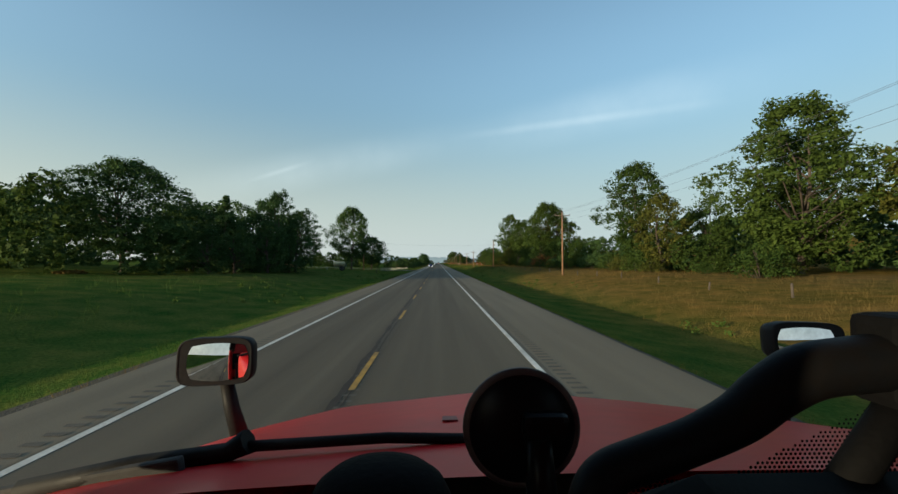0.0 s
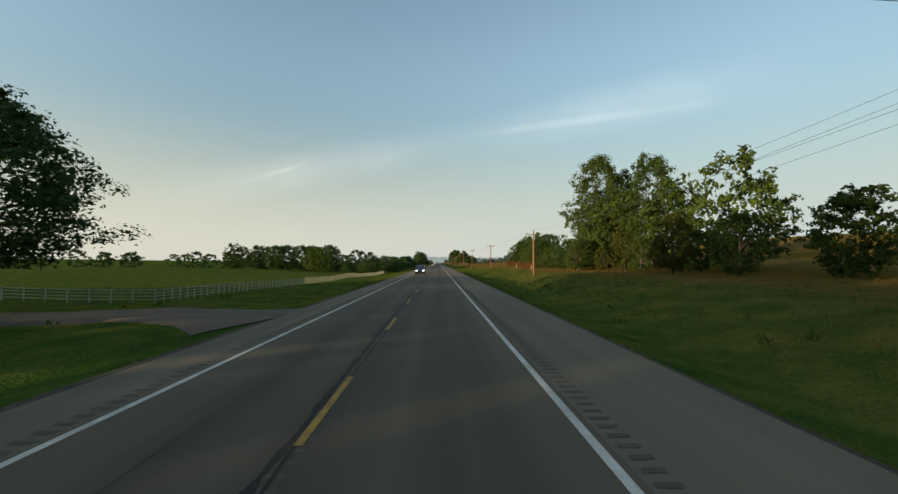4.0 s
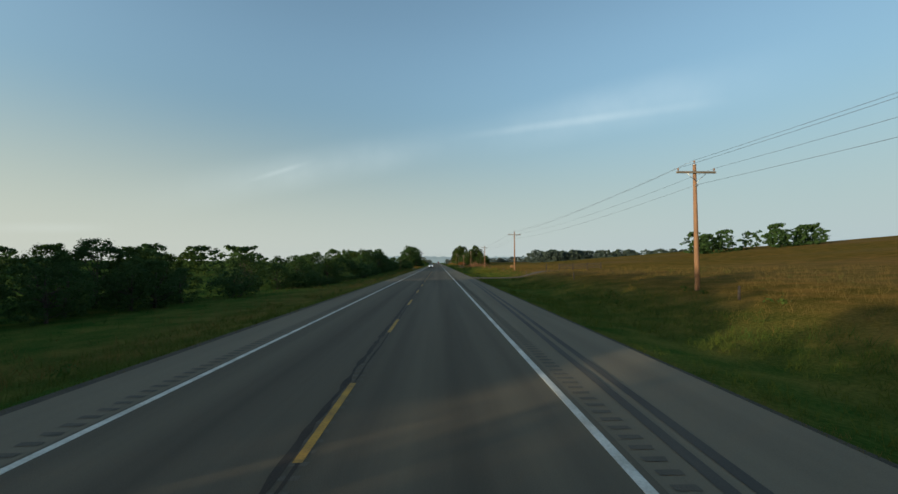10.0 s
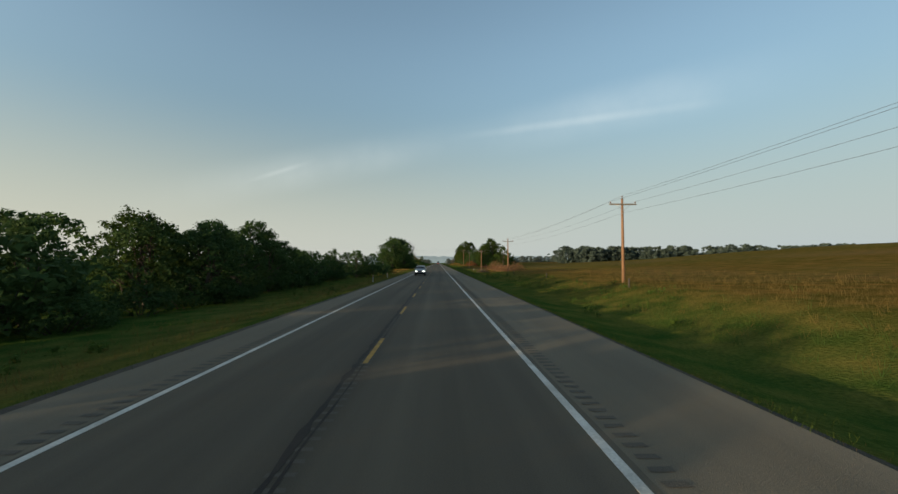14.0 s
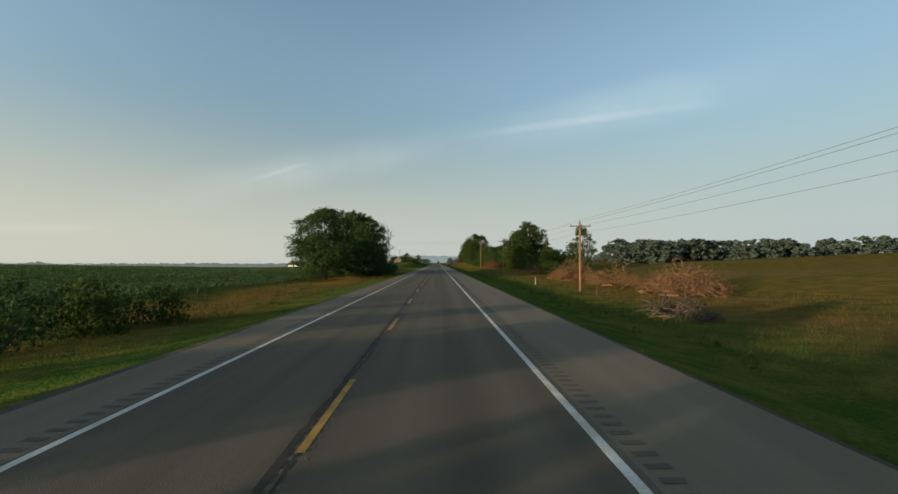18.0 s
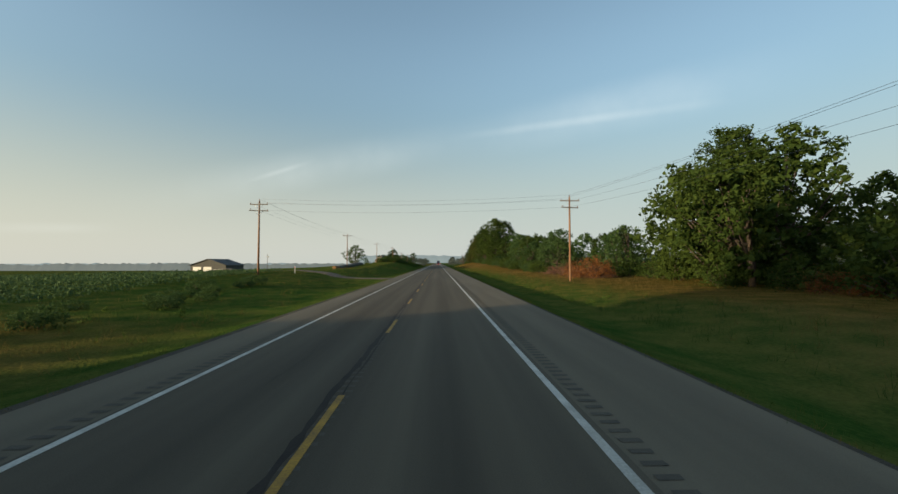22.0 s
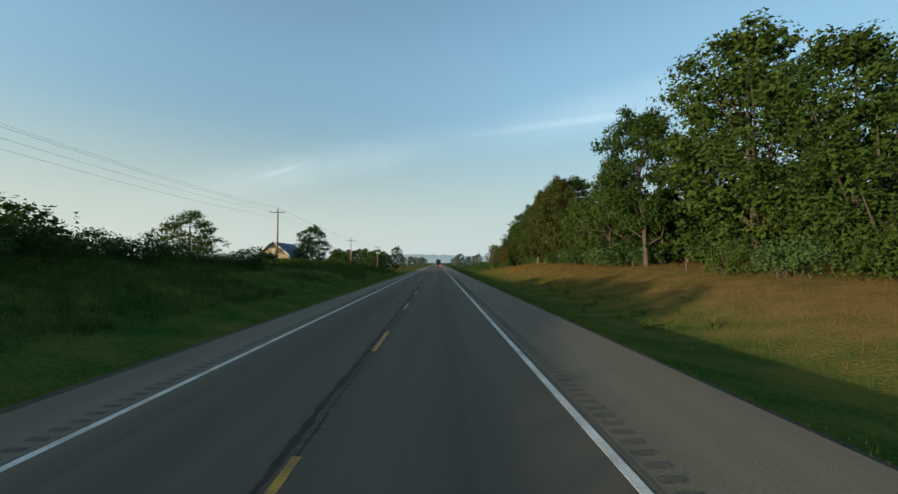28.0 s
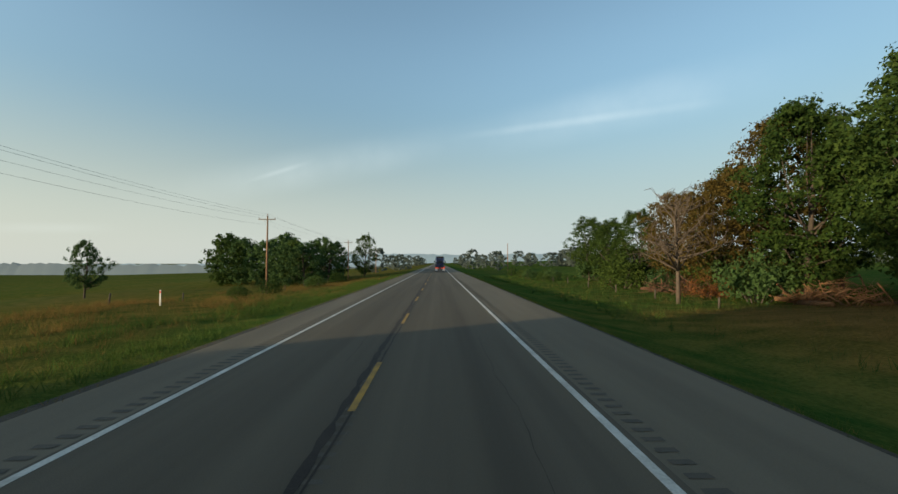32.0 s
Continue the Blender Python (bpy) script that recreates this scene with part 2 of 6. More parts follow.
LEAF_OLIVE = leaf_material("leaves_turning_brown", (0.045, 0.036, 0.012), (0.11, 0.078, 0.02))
LEAF_WOOD = leaf_material("leaves_olive_green", (0.026, 0.040, 0.012), (0.074, 0.080, 0.020))
LEAF_DARK = leaf_material("leaves_dark_green", (0.029, 0.060, 0.022), (0.072, 0.116, 0.036))
LEAF_BROWN = leaf_material("leaves_withered", (0.085, 0.036, 0.014), (0.21, 0.088, 0.030), 0.3)
GRASS = leaf_material("grass_blades", (0.032, 0.068, 0.012), (0.080, 0.118, 0.024), 0.4)
GRASS_DRY = leaf_material("dry_grass_blades", (0.10, 0.069, 0.020), (0.215, 0.142, 0.042), 0.4)
# leaves of far stands, paled and blued to stand for haze
LEAF_HAZE = leaf_material("leaves_hazed", (0.080, 0.108, 0.095), (0.105, 0.125, 0.115))
LEAF_HALF_HAZE = leaf_material("leaves_half_hazed", (0.066, 0.094, 0.080), (0.094, 0.122, 0.102))
CROP = leaf_material("crop_leaves", (0.042, 0.080, 0.034), (0.098, 0.148, 0.060), 0.3)


# ---- mesh helpers ----
def mesh_of(name, verts, faces, mat):
    """A mesh from arrays; faces all have the same number of corners."""
    me = bpy.data.meshes.new(name)
    verts, faces = np.asarray(verts, np.float32), np.asarray(faces, np.int32)
    k = faces.shape[1]
    me.vertices.add(len(verts))
    me.vertices.foreach_set("co", verts.ravel())
    me.loops.add(faces.size)
    me.loops.foreach_set("vertex_index", faces.ravel())
    me.polygons.add(len(faces))
    me.polygons.foreach_set("loop_start", np.arange(0, faces.size, k, dtype=np.int32))
    me.update(calc_edges=True)
    me.validate()
    me.materials.append(mat)
    return me


def part(name, bm, mat, parent=None, label=""):
    """Links a bmesh, or a mesh, as one object under a thing or a part."""
    if isinstance(bm, bmesh.types.BMesh):
        me = bpy.data.meshes.new(name)
        bm.normal_update()
        bm.to_mesh(me)
        bm.free()
        me.materials.append(mat)
    else:
        me = bm
    ob = new(name, me)
    ob.parent = parent
    if label:
        ob["label"] = label
    return ob


def thing(name, m, label, category, group="", kind=""):
    ob = new(name)
    ob.matrix_world = m
    ob.empty_display_size = 0.2
    return tagged(ob, label, category, group, kind)


def box(bm, cx, cy, cz, sx, sy, sz, bevel=0.0, turn=None):
    """A box by its centre and sizes, with bevelled edges, added to bm."""
    geo = bmesh.ops.create_cube(bm, size=1)
    m = Matrix.Translation((cx, cy, cz)) @ (turn or Matrix()) @ Matrix.Diagonal((sx, sy, sz, 1))
    bmesh.ops.transform(bm, matrix=m, verts=geo["verts"])
    if bevel:
        edges = list({e for v in geo["verts"] for e in v.link_edges})
        bmesh.ops.bevel(bm, geom=edges, offset=bevel, segments=2, affect="EDGES", profile=0.6)
    return bm


def boxed(*args, **kw):
    return box(bmesh.new(), *args, **kw)


def tube(bm, points, radii, sides=7):
    """A tapered tube along points, closed at its ends."""
    rings, pts = [], [Vector(p) for p in points]
    if not hasattr(radii, "__len__"):
        radii = [radii] * len(pts)
    up = None
    for i, p in enumerate(pts):
        d = (pts[min(i + 1, len(pts) - 1)] - pts[max(i - 1, 0)]).normalized()
        if up is None:
            up = d.orthogonal().normalized()
        a = (up - d * up.dot(d)).normalized()
        up, b = a, d.cross(a)
        rings.append([bm.verts.new(p + (a * math.cos(q) + b * math.sin(q)) * radii[i])
                      for q in (2 * math.pi * k / sides for k in range(sides))])
    for r, s in zip(rings, rings[1:]):
        for k in range(sides):
            bm.faces.new((r[k], r[(k + 1) % sides], s[(k + 1) % sides], s[k])).smooth = True
    bm.faces.new(rings[0][::-1]), bm.faces.new(rings[-1])
    return bm


def lathe(bm, profile, steps=20, at=(0, 0, 0), turn=None):
    """A turned body from (radius, height) pairs."""
    m = Matrix.Translation(at) @ (turn or Matrix())
    rings = [[bm.verts.new(m @ Vector((r * math.cos(2 * math.pi * k / steps), r * math.sin(2 * math.pi * k / steps), z)))
              for k in range(steps)] for r, z in profile]
    for r, s in zip(rings, rings[1:]):
        for k in range(steps):
            bm.faces.new((r[k], r[(k + 1) % steps], s[(k + 1) % steps], s[k])).smooth = True
    bm.faces.new(rings[0][::-1]), bm.faces.new(rings[-1])
    return bm


# ---- the lie of the land ----
# Cross-sections by distance along the road: heights at given distances from the lane, left and right.
LEFT_X = [-400, -150, -70, -40, -26, -18, -13, -10, -7.6, -6.85]
LEFT_Z = {-400: [6, 4, 2, 1.4, 1.1, .5, -.2, -.45, -.25, -.03], 0: [6, 4, 2, 1.4, 1.1, .5, -.2, -.45, -.25, -.03],
          75: [6, 4, 2, 1.3, .8, .2, -.5, -.7, -.3, -.03], 110: [5, 3, 1.6, 1, .6, .2, -.4, -.6, -.3, -.03],
          150: [2.5, 1.2, 0, -.6, -.6, -.6, -.65, -.6, -.3, -.03], 240: [2, 1, -.2, -1.1, -1.6, -1.55, -1.2, -.8, -.3, -.03],
          300: [1, 0, -1, -1.2, -1.1, -1, -.9, -.7, -.3, -.03], 345: [0, -1, -2, -2.3, -2.1, -1.6, -1.2, -.8, -.3, -.03],
          420: [1, 0, -1, -1.4, -1.4, -1.2, -1, -.7, -.3, -.03], 490: [6, 2.6, .8, -.4, -.8, -.9, -.9, -.7, -.3, -.03],
          550: [6, 2.6, .8, -.4, -.8, -.9, -.8, -.6, -.3, -.03], 590: [4, 1.5, .4, 0, -.2, -.4, -.6, -.6, -.3, -.03],
          625: [-1, 0, -.2, .4, .7, .3, -.2, -.4, -.2, -.03], 650: [-4, -2, -.6, .6, 1.1, .9, .2, -.2, -.15, -.03],
          690: [-6, -3, -2, -.4, .7, 1.5, .7, .1, -.1, -.03], 740: [-8, -3.5, -2.2, .6, 2.2, 2.6, 1.5, .5, -.05, -.03],
          800: [-9, -3, -0.4, 1.6, 2.4, 2.3, 1.3, .4, -.05, -.03], 819: [-10, -4, -0.6, 1.4, 1.9, 1.8, 1.2, .4, 0, -.03], 826: [-11, -5, -1.5, -.1, 0, -.1, -.2, -.2, -.1, -.03],
          850: [-13, -7, -3, -1.8, -.5, -.4, -.4, -.3, -.2, -.03], 890: [-14, -8, -4, -2.6, -2.1, -1.4, -.9, -.6, -.3, -.03],
          1000: [-14, -8, -4, -2.6, -2.1, -1.4, -.9, -.6, -.3, -.03], 1500: [-13, -7, -3, -1, 0, 0, -.4, -.4, -.2, -.03],
          5000: [-9, -6, -2, 0, 0, 0, -.4, -.4, -.2, -.03]}
RIGHT_X = [5.25, 6, 8.5, 11, 15, 20, 30, 60, 150, 400]
RIGHT_Z = {-400: [-.03, -.15, -.5, -.2, .2, .5, .9, 1.5, 3, 5], 0: [-.03, -.2, -.6, -.7, -.1, .4, .9, 1.5, 3, 5],
           70: [-.03, -.2, -.65, -.7, 0, .6, 1, 1.5, 3, 5], 110: [-.03, -.2, -.7, -.2, .8, 1, 1.2, 2, 4, 6],
           165: [-.03, -.2, -.7, -.3, .6, 1, 1.2, 2, 4, 6], 225: [-.03, -.12, -.3, -.1, .5, 1, 1.5, 3.2, 8, 14],
           280: [-.03, -.12, -.35, -.15, .7, 1.1, 1.7, 4.4, 13.5, 27], 345: [-.03, -.15, -.5, -.2, .8, 1.0, 1.2, 3.4, 12, 26],
           440: [-.03, -.2, -.7, -.5, .4, .7, 1.0, 3, 10, 20], 500: [-.03, -.2, -.8, -.9, -.9, -.9, -.7, 2.2, 9, 17],
           545: [-.03, -.2, -.8, -1, -1, -1, -.9, 1.0, 8, 15], 600: [-.03, -.2, -.7, -.6, -.1, .2, .3, 1, 5.5, 11],
           680: [-.03, -.2, -.65, -.8, -.4, .1, .4, .6, 2, 5], 730: [-.03, -.2, -.6, -.55, .3, 1.1, 1.6, 2, 3, 4],
           770: [-.03, -.2, -.55, -.35, .7, 1.7, 2.2, 2.5, 3, 4], 815: [-.03, -.2, -.55, -.2, 1.1, 2.1, 2.5, 2.6, 3, 4],
           840: [-.03, -.2, -.6, -.3, .5, 1.3, 1.6, 1.6, 2, 3], 865: [-.03, -.2, -.7, -.9, -.9, -.8, -.4, 0, 1, 2],
           1000: [-.03, -.2, -.7, -.9, -.9, -.9, -.8, -.6, 0, 2], 1500: [-.03, -.2, -.5, -.4, 0, 0, 0, 1, 4, 10],
           5000: [-.03, -.2, -.5, -.4, 0, 1, 2, 6, 14, 30]}


# drives that meet the road: side, where along it, half width
CROSSINGS = ((-1, 122, 4), (1, 323.5, 4), (-1, 634, 2.5), (-1, 828.5, 3))


def land(x, y):
    """The ground's height at x, y."""
    xs, table = (RIGHT_X, RIGHT_Z) if x > -0.8 else (LEFT_X, LEFT_Z)
    if -6.85 < x < 5.25:
        return -0.06
    keys = sorted(table)
    y = min(max(y, keys[0]), keys[-1])
    i = max(k for k in range(len(keys)) if keys[k] <= y)
    j = min(i + 1, len(keys) - 1)
    f = 0 if i == j else (y - keys[i]) / (keys[j] - keys[i])
    f = f * f * (3 - 2 * f)
    a, b = np.interp(x, xs, table[keys[i]]), np.interp(x, xs, table[keys[j]])
    rough = min(1, max(0, (abs(x + 0.8) - 7) / 10)) * 0.35
    z = float(a + (b - a) * f) + rough * noise.noise((x * 0.06, y * 0.06, 3.0))
    for side, yc, half in CROSSINGS:
        if x * side > 0 and abs(y - yc) < half + 5:
            u = min(1, max(0, 1 - (abs(x + 0.8) - 11) / 9)) * min(1, max(0, 1 - (abs(y - yc) - half) / 5))
            z += (-0.05 - z) * u * u * (3 - 2 * u)
    return z


def on_drive(x, y):
    return any(x * side > 0 and abs(y - yc) < half and abs(x + 0.8) < 17 for side, yc, half in CROSSINGS)


def dryness(x, y):
    """How ripe and brown the cover is: 0 is green verge, 1 is ripe meadow. The misty far left field is raised too."""
    if x > 0:
        edge = np.interp(y, [0, 60, 80, 100, 130, 230, 260, 480, 560, 700, 740, 850, 900], [9.5, 10, 15, 16, 17, 15, 11, 13.5, 15, 13, 10.5, 10.5, 24])
        d = np.interp(x, [5.2, 6.2, 8.0, edge, edge + 5, 420], [.5, .08, .2, .36, .86, .82])
        if 770 < y < 860 and x > 10:
            d = min(1.0, d + 0.15)
        if 440 < y < 720 and x > 24:
            d = 0.7
        if y > 860:
            d = np.interp(x, [5.2, 6.2, 20, 40], [.5, .05, .2, .1])
        return d
    d = np.interp(-x, [6.8, 8, 12, 20, 400], [.25, .05, .15, .2, .2])
    if 480 < y < 594:
        d = np.interp(-x, [6.8, 9, 12, 19, 24, 26], [.1, .05, .4, .62, .5, .1])
    if 270 < y < 480:
        d = np.interp(-x, [6.8, 8, 11, 15, 20], [.3, .2, .55, .3, .1])
    # beyond the drive: ripe weeds near by, the far field's colour paled for haze
    if y > 827:
        d = np.interp(-x, [6.8, 8, 11, 18, 26, 60, 150], [.3, .1, .42, .54, .5, .42, .3])
    return d


def build_ground():
    xs = sorted({*LEFT_X, *RIGHT_X, -3000, -1500, -800, -280, -110, -90, -55, -48, -33, -30, -22, -20, -16, -14.5, -11.5, -9, -8.3,
                 5.6, 7, 9.5, 13, 17, 24, 36, 42, 50, 80, 100, 120, 200, 280, 800, 1500, 3000})
    ys = sorted({*range(-60, 1100, 5), *(yc + k for _, yc, _ in CROSSINGS for k in range(-13, 14)), -4000, -1500, -400, -200, -100, *range(1120, 1500, 40), 1600, 1800, 2200, 2800, 3500, 4600})
    verts = [(x, y, land(x, y)) for y in ys for x in xs]
    w = len(xs)
    faces = [(j * w + i, j * w + i + 1, (j + 1) * w + i + 1, (j + 1) * w + i) for j in range(len(ys) - 1) for i in range(w - 1)]
    me = mesh_of("ground", verts, faces, GROUND)
    at = me.attributes.new("dry", "FLOAT", "POINT")
    at.data.foreach_set("value", np.array([dryness(x, y) for x, y, _ in verts], np.float32))
    me.polygons.foreach_set("use_smooth", [True] * len(me.polygons))
    return tagged(new("ground", me), "grassy verges and ripening fields beside the highway", "ground", kind="structure")


build_ground()


def slab(name, x0, x1, y0, y1, z, mat, parent=None, label="", step=20.0, thick=0.05):
    """A flat strip along the road with thickness."""
    n = max(1, int((y1 - y0) / step))
    bm = bmesh.new()
    rows = []
    for k in range(n + 1):
        y = y0 + (y1 - y0) * k / n
        rows.append([bm.verts.new(p) for p in ((x0, y, z - thick), (x0, y, z), (x1, y, z), (x1, y, z - thick))])
    for a, b in zip(rows, rows[1:]):
        for k in range(3):
            bm.faces.new((a[k], b[k], b[k + 1], a[k + 1]))
    return part(name, bm, mat, parent, label)


road = thing("road", Matrix(), "two-lane asphalt highway with paved shoulders and rumble strips", "road", kind="structure")
slab("carriageway", -5.2, 2.35, -400, 4500, 0.0, ASPHALT, road, "dark worn asphalt of the two lanes")
slab("shoulder", 2.35, 5.3, -400, 4500, -0.004, SHOULDER, road, "paler asphalt shoulder")
slab("shoulder", -6.9, -5.2, -400, 4500, -0.004, SHOULDER, road, "paler asphalt shoulder")
slab("edge_line", 2.1, 2.24, -400, 4500, 0.005, WHITE_LINE, road, "solid white edge line", thick=0.004)
slab("edge_line", -5.13, -5.0, -400, 4500, 0.005, WHITE_LINE, road, "solid white edge line", thick=0.004)
dash_mesh = None
# the dashes are not spaced quite evenly
SHIFT_Y, SHIFT = [0, 92, 164, 248, 320, 348, 503, 607, 662, 741, 790, 842], [0, 1.5, -.2, 1.5, -.9, 0, -1.8, 1.8, 1.8, -1.5, .5, -2.5]
for k in range(-4, 150):
    y = 7.5 + 9.195 * k
    y += float(np.interp(y, SHIFT_Y, SHIFT))
    if dash_mesh is None:
        d = slab("centre_dash", -1.80, -1.68, 0, 3.15, 0.006, YELLOW_LINE, road, "", thick=0.005)
        dash_mesh = d.data
    else:
        d = part("centre_dash", dash_mesh, YELLOW_LINE, road)
    d.location = (0, y, 0)


# ---- trees ----
def leaves(rng, centres, radii, per, size, flat=0.75, heart=6):
    """Leaf blades in clumps: small pointed blades on each clump's outside, and a few broad ones that fill its heart."""
    centres, radii = np.asarray(centres, float), np.asarray(radii, float)
    c, r = np.repeat(centres, per + heart, axis=0), np.repeat(radii, per + heart)
    inner = np.tile(np.arange(per + heart) >= per, len(centres))
    n = len(c)
    d = rng.normal(size=(n, 3))
    d /= np.linalg.norm(d, axis=1)[:, None]
    reach = np.where(inner, rng.uniform(0.0, 0.25, n), rng.uniform(0.25, 1.0, n) ** 0.5)
    p = c + d * (r * reach)[:, None] * np.array([1, 1, flat])
    out = d + rng.normal(scale=0.5, size=(n, 3)) + np.array([0, 0, 0.3])
    out /= np.linalg.norm(out, axis=1)[:, None]
    a = np.cross(out, rng.normal(size=(n, 3)))
    a /= np.linalg.norm(a, axis=1)[:, None]
    b = np.cross(out, a)
    s = np.where(inner, np.minimum(0.34 * r, 1.6 * size), size)[:, None] * rng.uniform(0.6, 1.3, n)[:, None]
    verts = np.stack([p - a * s, p + a * s * 0.6 + b * s * 0.6, p + a * s * 0.6 - b * s * 0.6], axis=1)
    return verts.reshape(-1, 3), np.arange(3 * n).reshape(n, 3)


def make_tree(kind, seed, h, spread, bare, mat, clumps, per, leaf, low=0.5, rough=0.35, gaps=0.0, bark=BARK, thin=1.0):
    """A tree of height h with a tapered trunk, limbs and a lobed, gappy crown. bare: share of the height without leaves;
    low: how high on the crown it is widest."""
    rng = np.random.default_rng(seed)
    root = thing("tree", Matrix(), kind, "tree")
    lo = h * bare
    power = math.log(0.5) / math.log(low)
    centres, radii, ends = [], [], []
    while len(centres) < clumps:
        u = rng.uniform(0.02, 1)
        a = rng.uniform(0, 2 * math.pi)
        env = spread * max(0.12, math.sin(math.pi * u ** power)) ** 0.62
        lobe = noise.noise((math.cos(a) * 1.1 + seed, math.sin(a) * 1.1, u * 3.2))
        fine = noise.noise((math.cos(a) * 2.6 + seed, math.sin(a) * 2.6 + 7, u * 7))
        env *= 1 + rough * 1.5 * lobe + rough * 0.7 * fine
        if fine + lobe < gaps - 0.75:
            continue
        q = env * rng.uniform(0.2, 1.0) ** 0.42 * 0.95
        centres.append(np.array((q * math.cos(a), q * math.sin(a), lo + (h - lo) * u * (1 + 0.1 * lobe) * 0.97)))
        radii.append(spread * rng.uniform(0.11, 0.21))
    v, f = leaves(rng, centres, radii, per, leaf)
    v[:, 2] = np.maximum(v[:, 2], 0.05)
    bm = bmesh.new()
    tr = h * 0.017 * thin + 0.03
    bend = rng.uniform(-0.05, 0.05, 2) * h
    def stem(z):
        k = min(1, z / (h * 0.5))
        return np.array((bend[0] * k * k, bend[1] * k * k, z))
    tube(bm, [(0, 0, -0.4), stem(h * .03), stem(h * .25), stem(h * .5), stem(h * .85)], [tr * 1.7, tr * 1.25, tr, tr * 0.65, tr * 0.1], 9)
    order = rng.permutation(clumps)[:16]
    for k in order:
        e = centres[k]
        z0 = float(np.clip(e[2] * rng.uniform(0.35, 0.7), h * 0.1, h * 0.62))
        p = stem(z0)
        m = p * 0.5 + e * 0.5 + np.array([0, 0, -0.04 * h]) + rng.normal(scale=0.02 * h, size=3)
        tube(bm, [p, m, e], [tr * 0.5, tr * 0.3, tr * 0.06], 5)
        for j in order[:6]:
            c = centres[j]
            if j != k and np.linalg.norm(c - m) < spread * 0.6:
                tube(bm, [m, (m + c) / 2 + rng.normal(scale=0.02 * h, size=3), c], [tr * 0.22, tr * 0.13, tr * 0.03], 3)
    part("trunk", bm, bark, root, "bark-covered trunk and limbs")
    part("crown", mesh_of("crown", v, f, mat), mat, root, "leafy crown")
    return root


def make_bush(kind, seed, h, spread, mat, clumps, per, leaf):
    """A shrub: several stems from the ground and leaf clumps down to it."""
    rng = np.random.default_rng(seed)
    root = thing("bush", Matrix(), kind, "bush")
    centres, radii = [], []
    for k in range(clumps):
        a, rr = rng.uniform(0, 6.283), spread * math.sqrt(rng.uniform(0, 1)) * 0.85
        z = h * (0.12 + 0.76 * rng.uniform(0, 1) * (1 - 0.55 * (rr / spread) ** 2))
        centres.append((rr * math.cos(a), rr * math.sin(a), z))
        radii.append(h * rng.uniform(0.13, 0.24))
    v, f = leaves(rng, centres, radii, per, leaf, 0.9, 4)
    v[:, 2] = np.maximum(v[:, 2], 0.03)
    bm = bmesh.new()
    for k in range(6):
        q = np.array(centres[k])
        tube(bm, [(0.15 * q[0], 0.15 * q[1], -0.3), q * np.array([0.6, 0.6, 0.55]), q], [h * .014, h * .01, h * .003], 5)
    part("stem_clump", bm, BARK, root, "thin woody stems")
    part("foliage", mesh_of("foliage", v, f, mat), mat, root, "dense leaves")
    return root


def make_conifer(seed, h):
    rng = np.random.default_rng(seed)
    root = thing("conifer", Matrix(), "dark green cedar tree at the edge of the grove", "tree")
    centres, radii = [], []
    for k in range(110):
        z = h * (0.08 + 0.9 * (k / 110))
        rr = (1 - z / h) * h * 0.28 + 0.15
        a = rng.uniform(0, 6.283)
        q = rr * rng.uniform(0.3, 1)
        centres.append((q * math.cos(a), q * math.sin(a), z))
        radii.append(0.3 + rr * 0.28)
    v, f = leaves(rng, centres, radii, 34, 0.16, 0.5)
    part("trunk", tube(bmesh.new(), [(0, 0, -0.3), (0, 0, h * .5), (0, 0, h * .97)], [h * .025, h * .015, .01], 8), BARK, root)
    part("crown", mesh_of("crown", v, f, LEAF_DARK), LEAF_DARK, root, "dense conical crown")
    return root


def make_dead(seed, h, spread, name="dead_tree", label="bare dead tree with grey twisted branches", mat=GREY_WOOD, n=26):
    """A leafless tree: limbs that fork twice."""
    rng = np.random.default_rng(seed)
    root = thing(name, Matrix(), label, "tree")
    bm, tw = bmesh.new(), bmesh.new()
    tube(bm, [(0, 0, -0.3), (0.1, 0, h * .3), (-0.1, 0.1, h * .6), (0, 0, h * .9)], [h * .017, h * .013, h * .008, h * .002], 8)
    for k in range(n):
        z = h * rng.uniform(0.22, 0.8)
        a, up = rng.uniform(0, 6.283), rng.uniform(0.25, 0.9)
        ln = spread * rng.uniform(0.5, 1.0) * (1.1 - 0.6 * z / h)
        s = np.array((0, 0, z))
        d = np.array((math.cos(a), math.sin(a), up))
        m = s + d * ln * 0.5 + rng.normal(scale=.06 * ln, size=3)
        e = m + (d + (0, 0, .25)) * ln * 0.5 + rng.normal(scale=.1 * ln, size=3)
        tube(bm, [s, m, e], [h * .006, h * .004, h * .0012], 5)
        for _ in range(7):
            f = rng.uniform(0.2, 1)
            p = m * (1 - f) + e * f
            q = p + rng.normal(scale=ln * .22, size=3) + (0, 0, ln * .12)
            tube(tw, [p, (p + q) / 2 + rng.normal(scale=.03 * ln, size=3), q], [h * .003, h * .002, h * .0008], 4)
    part("trunk", bm, mat, root, "bare trunk and limbs")
    tagged(part("twig_tangle", tw, mat, root, "leafless twigs"), kind="stuff")
    return root


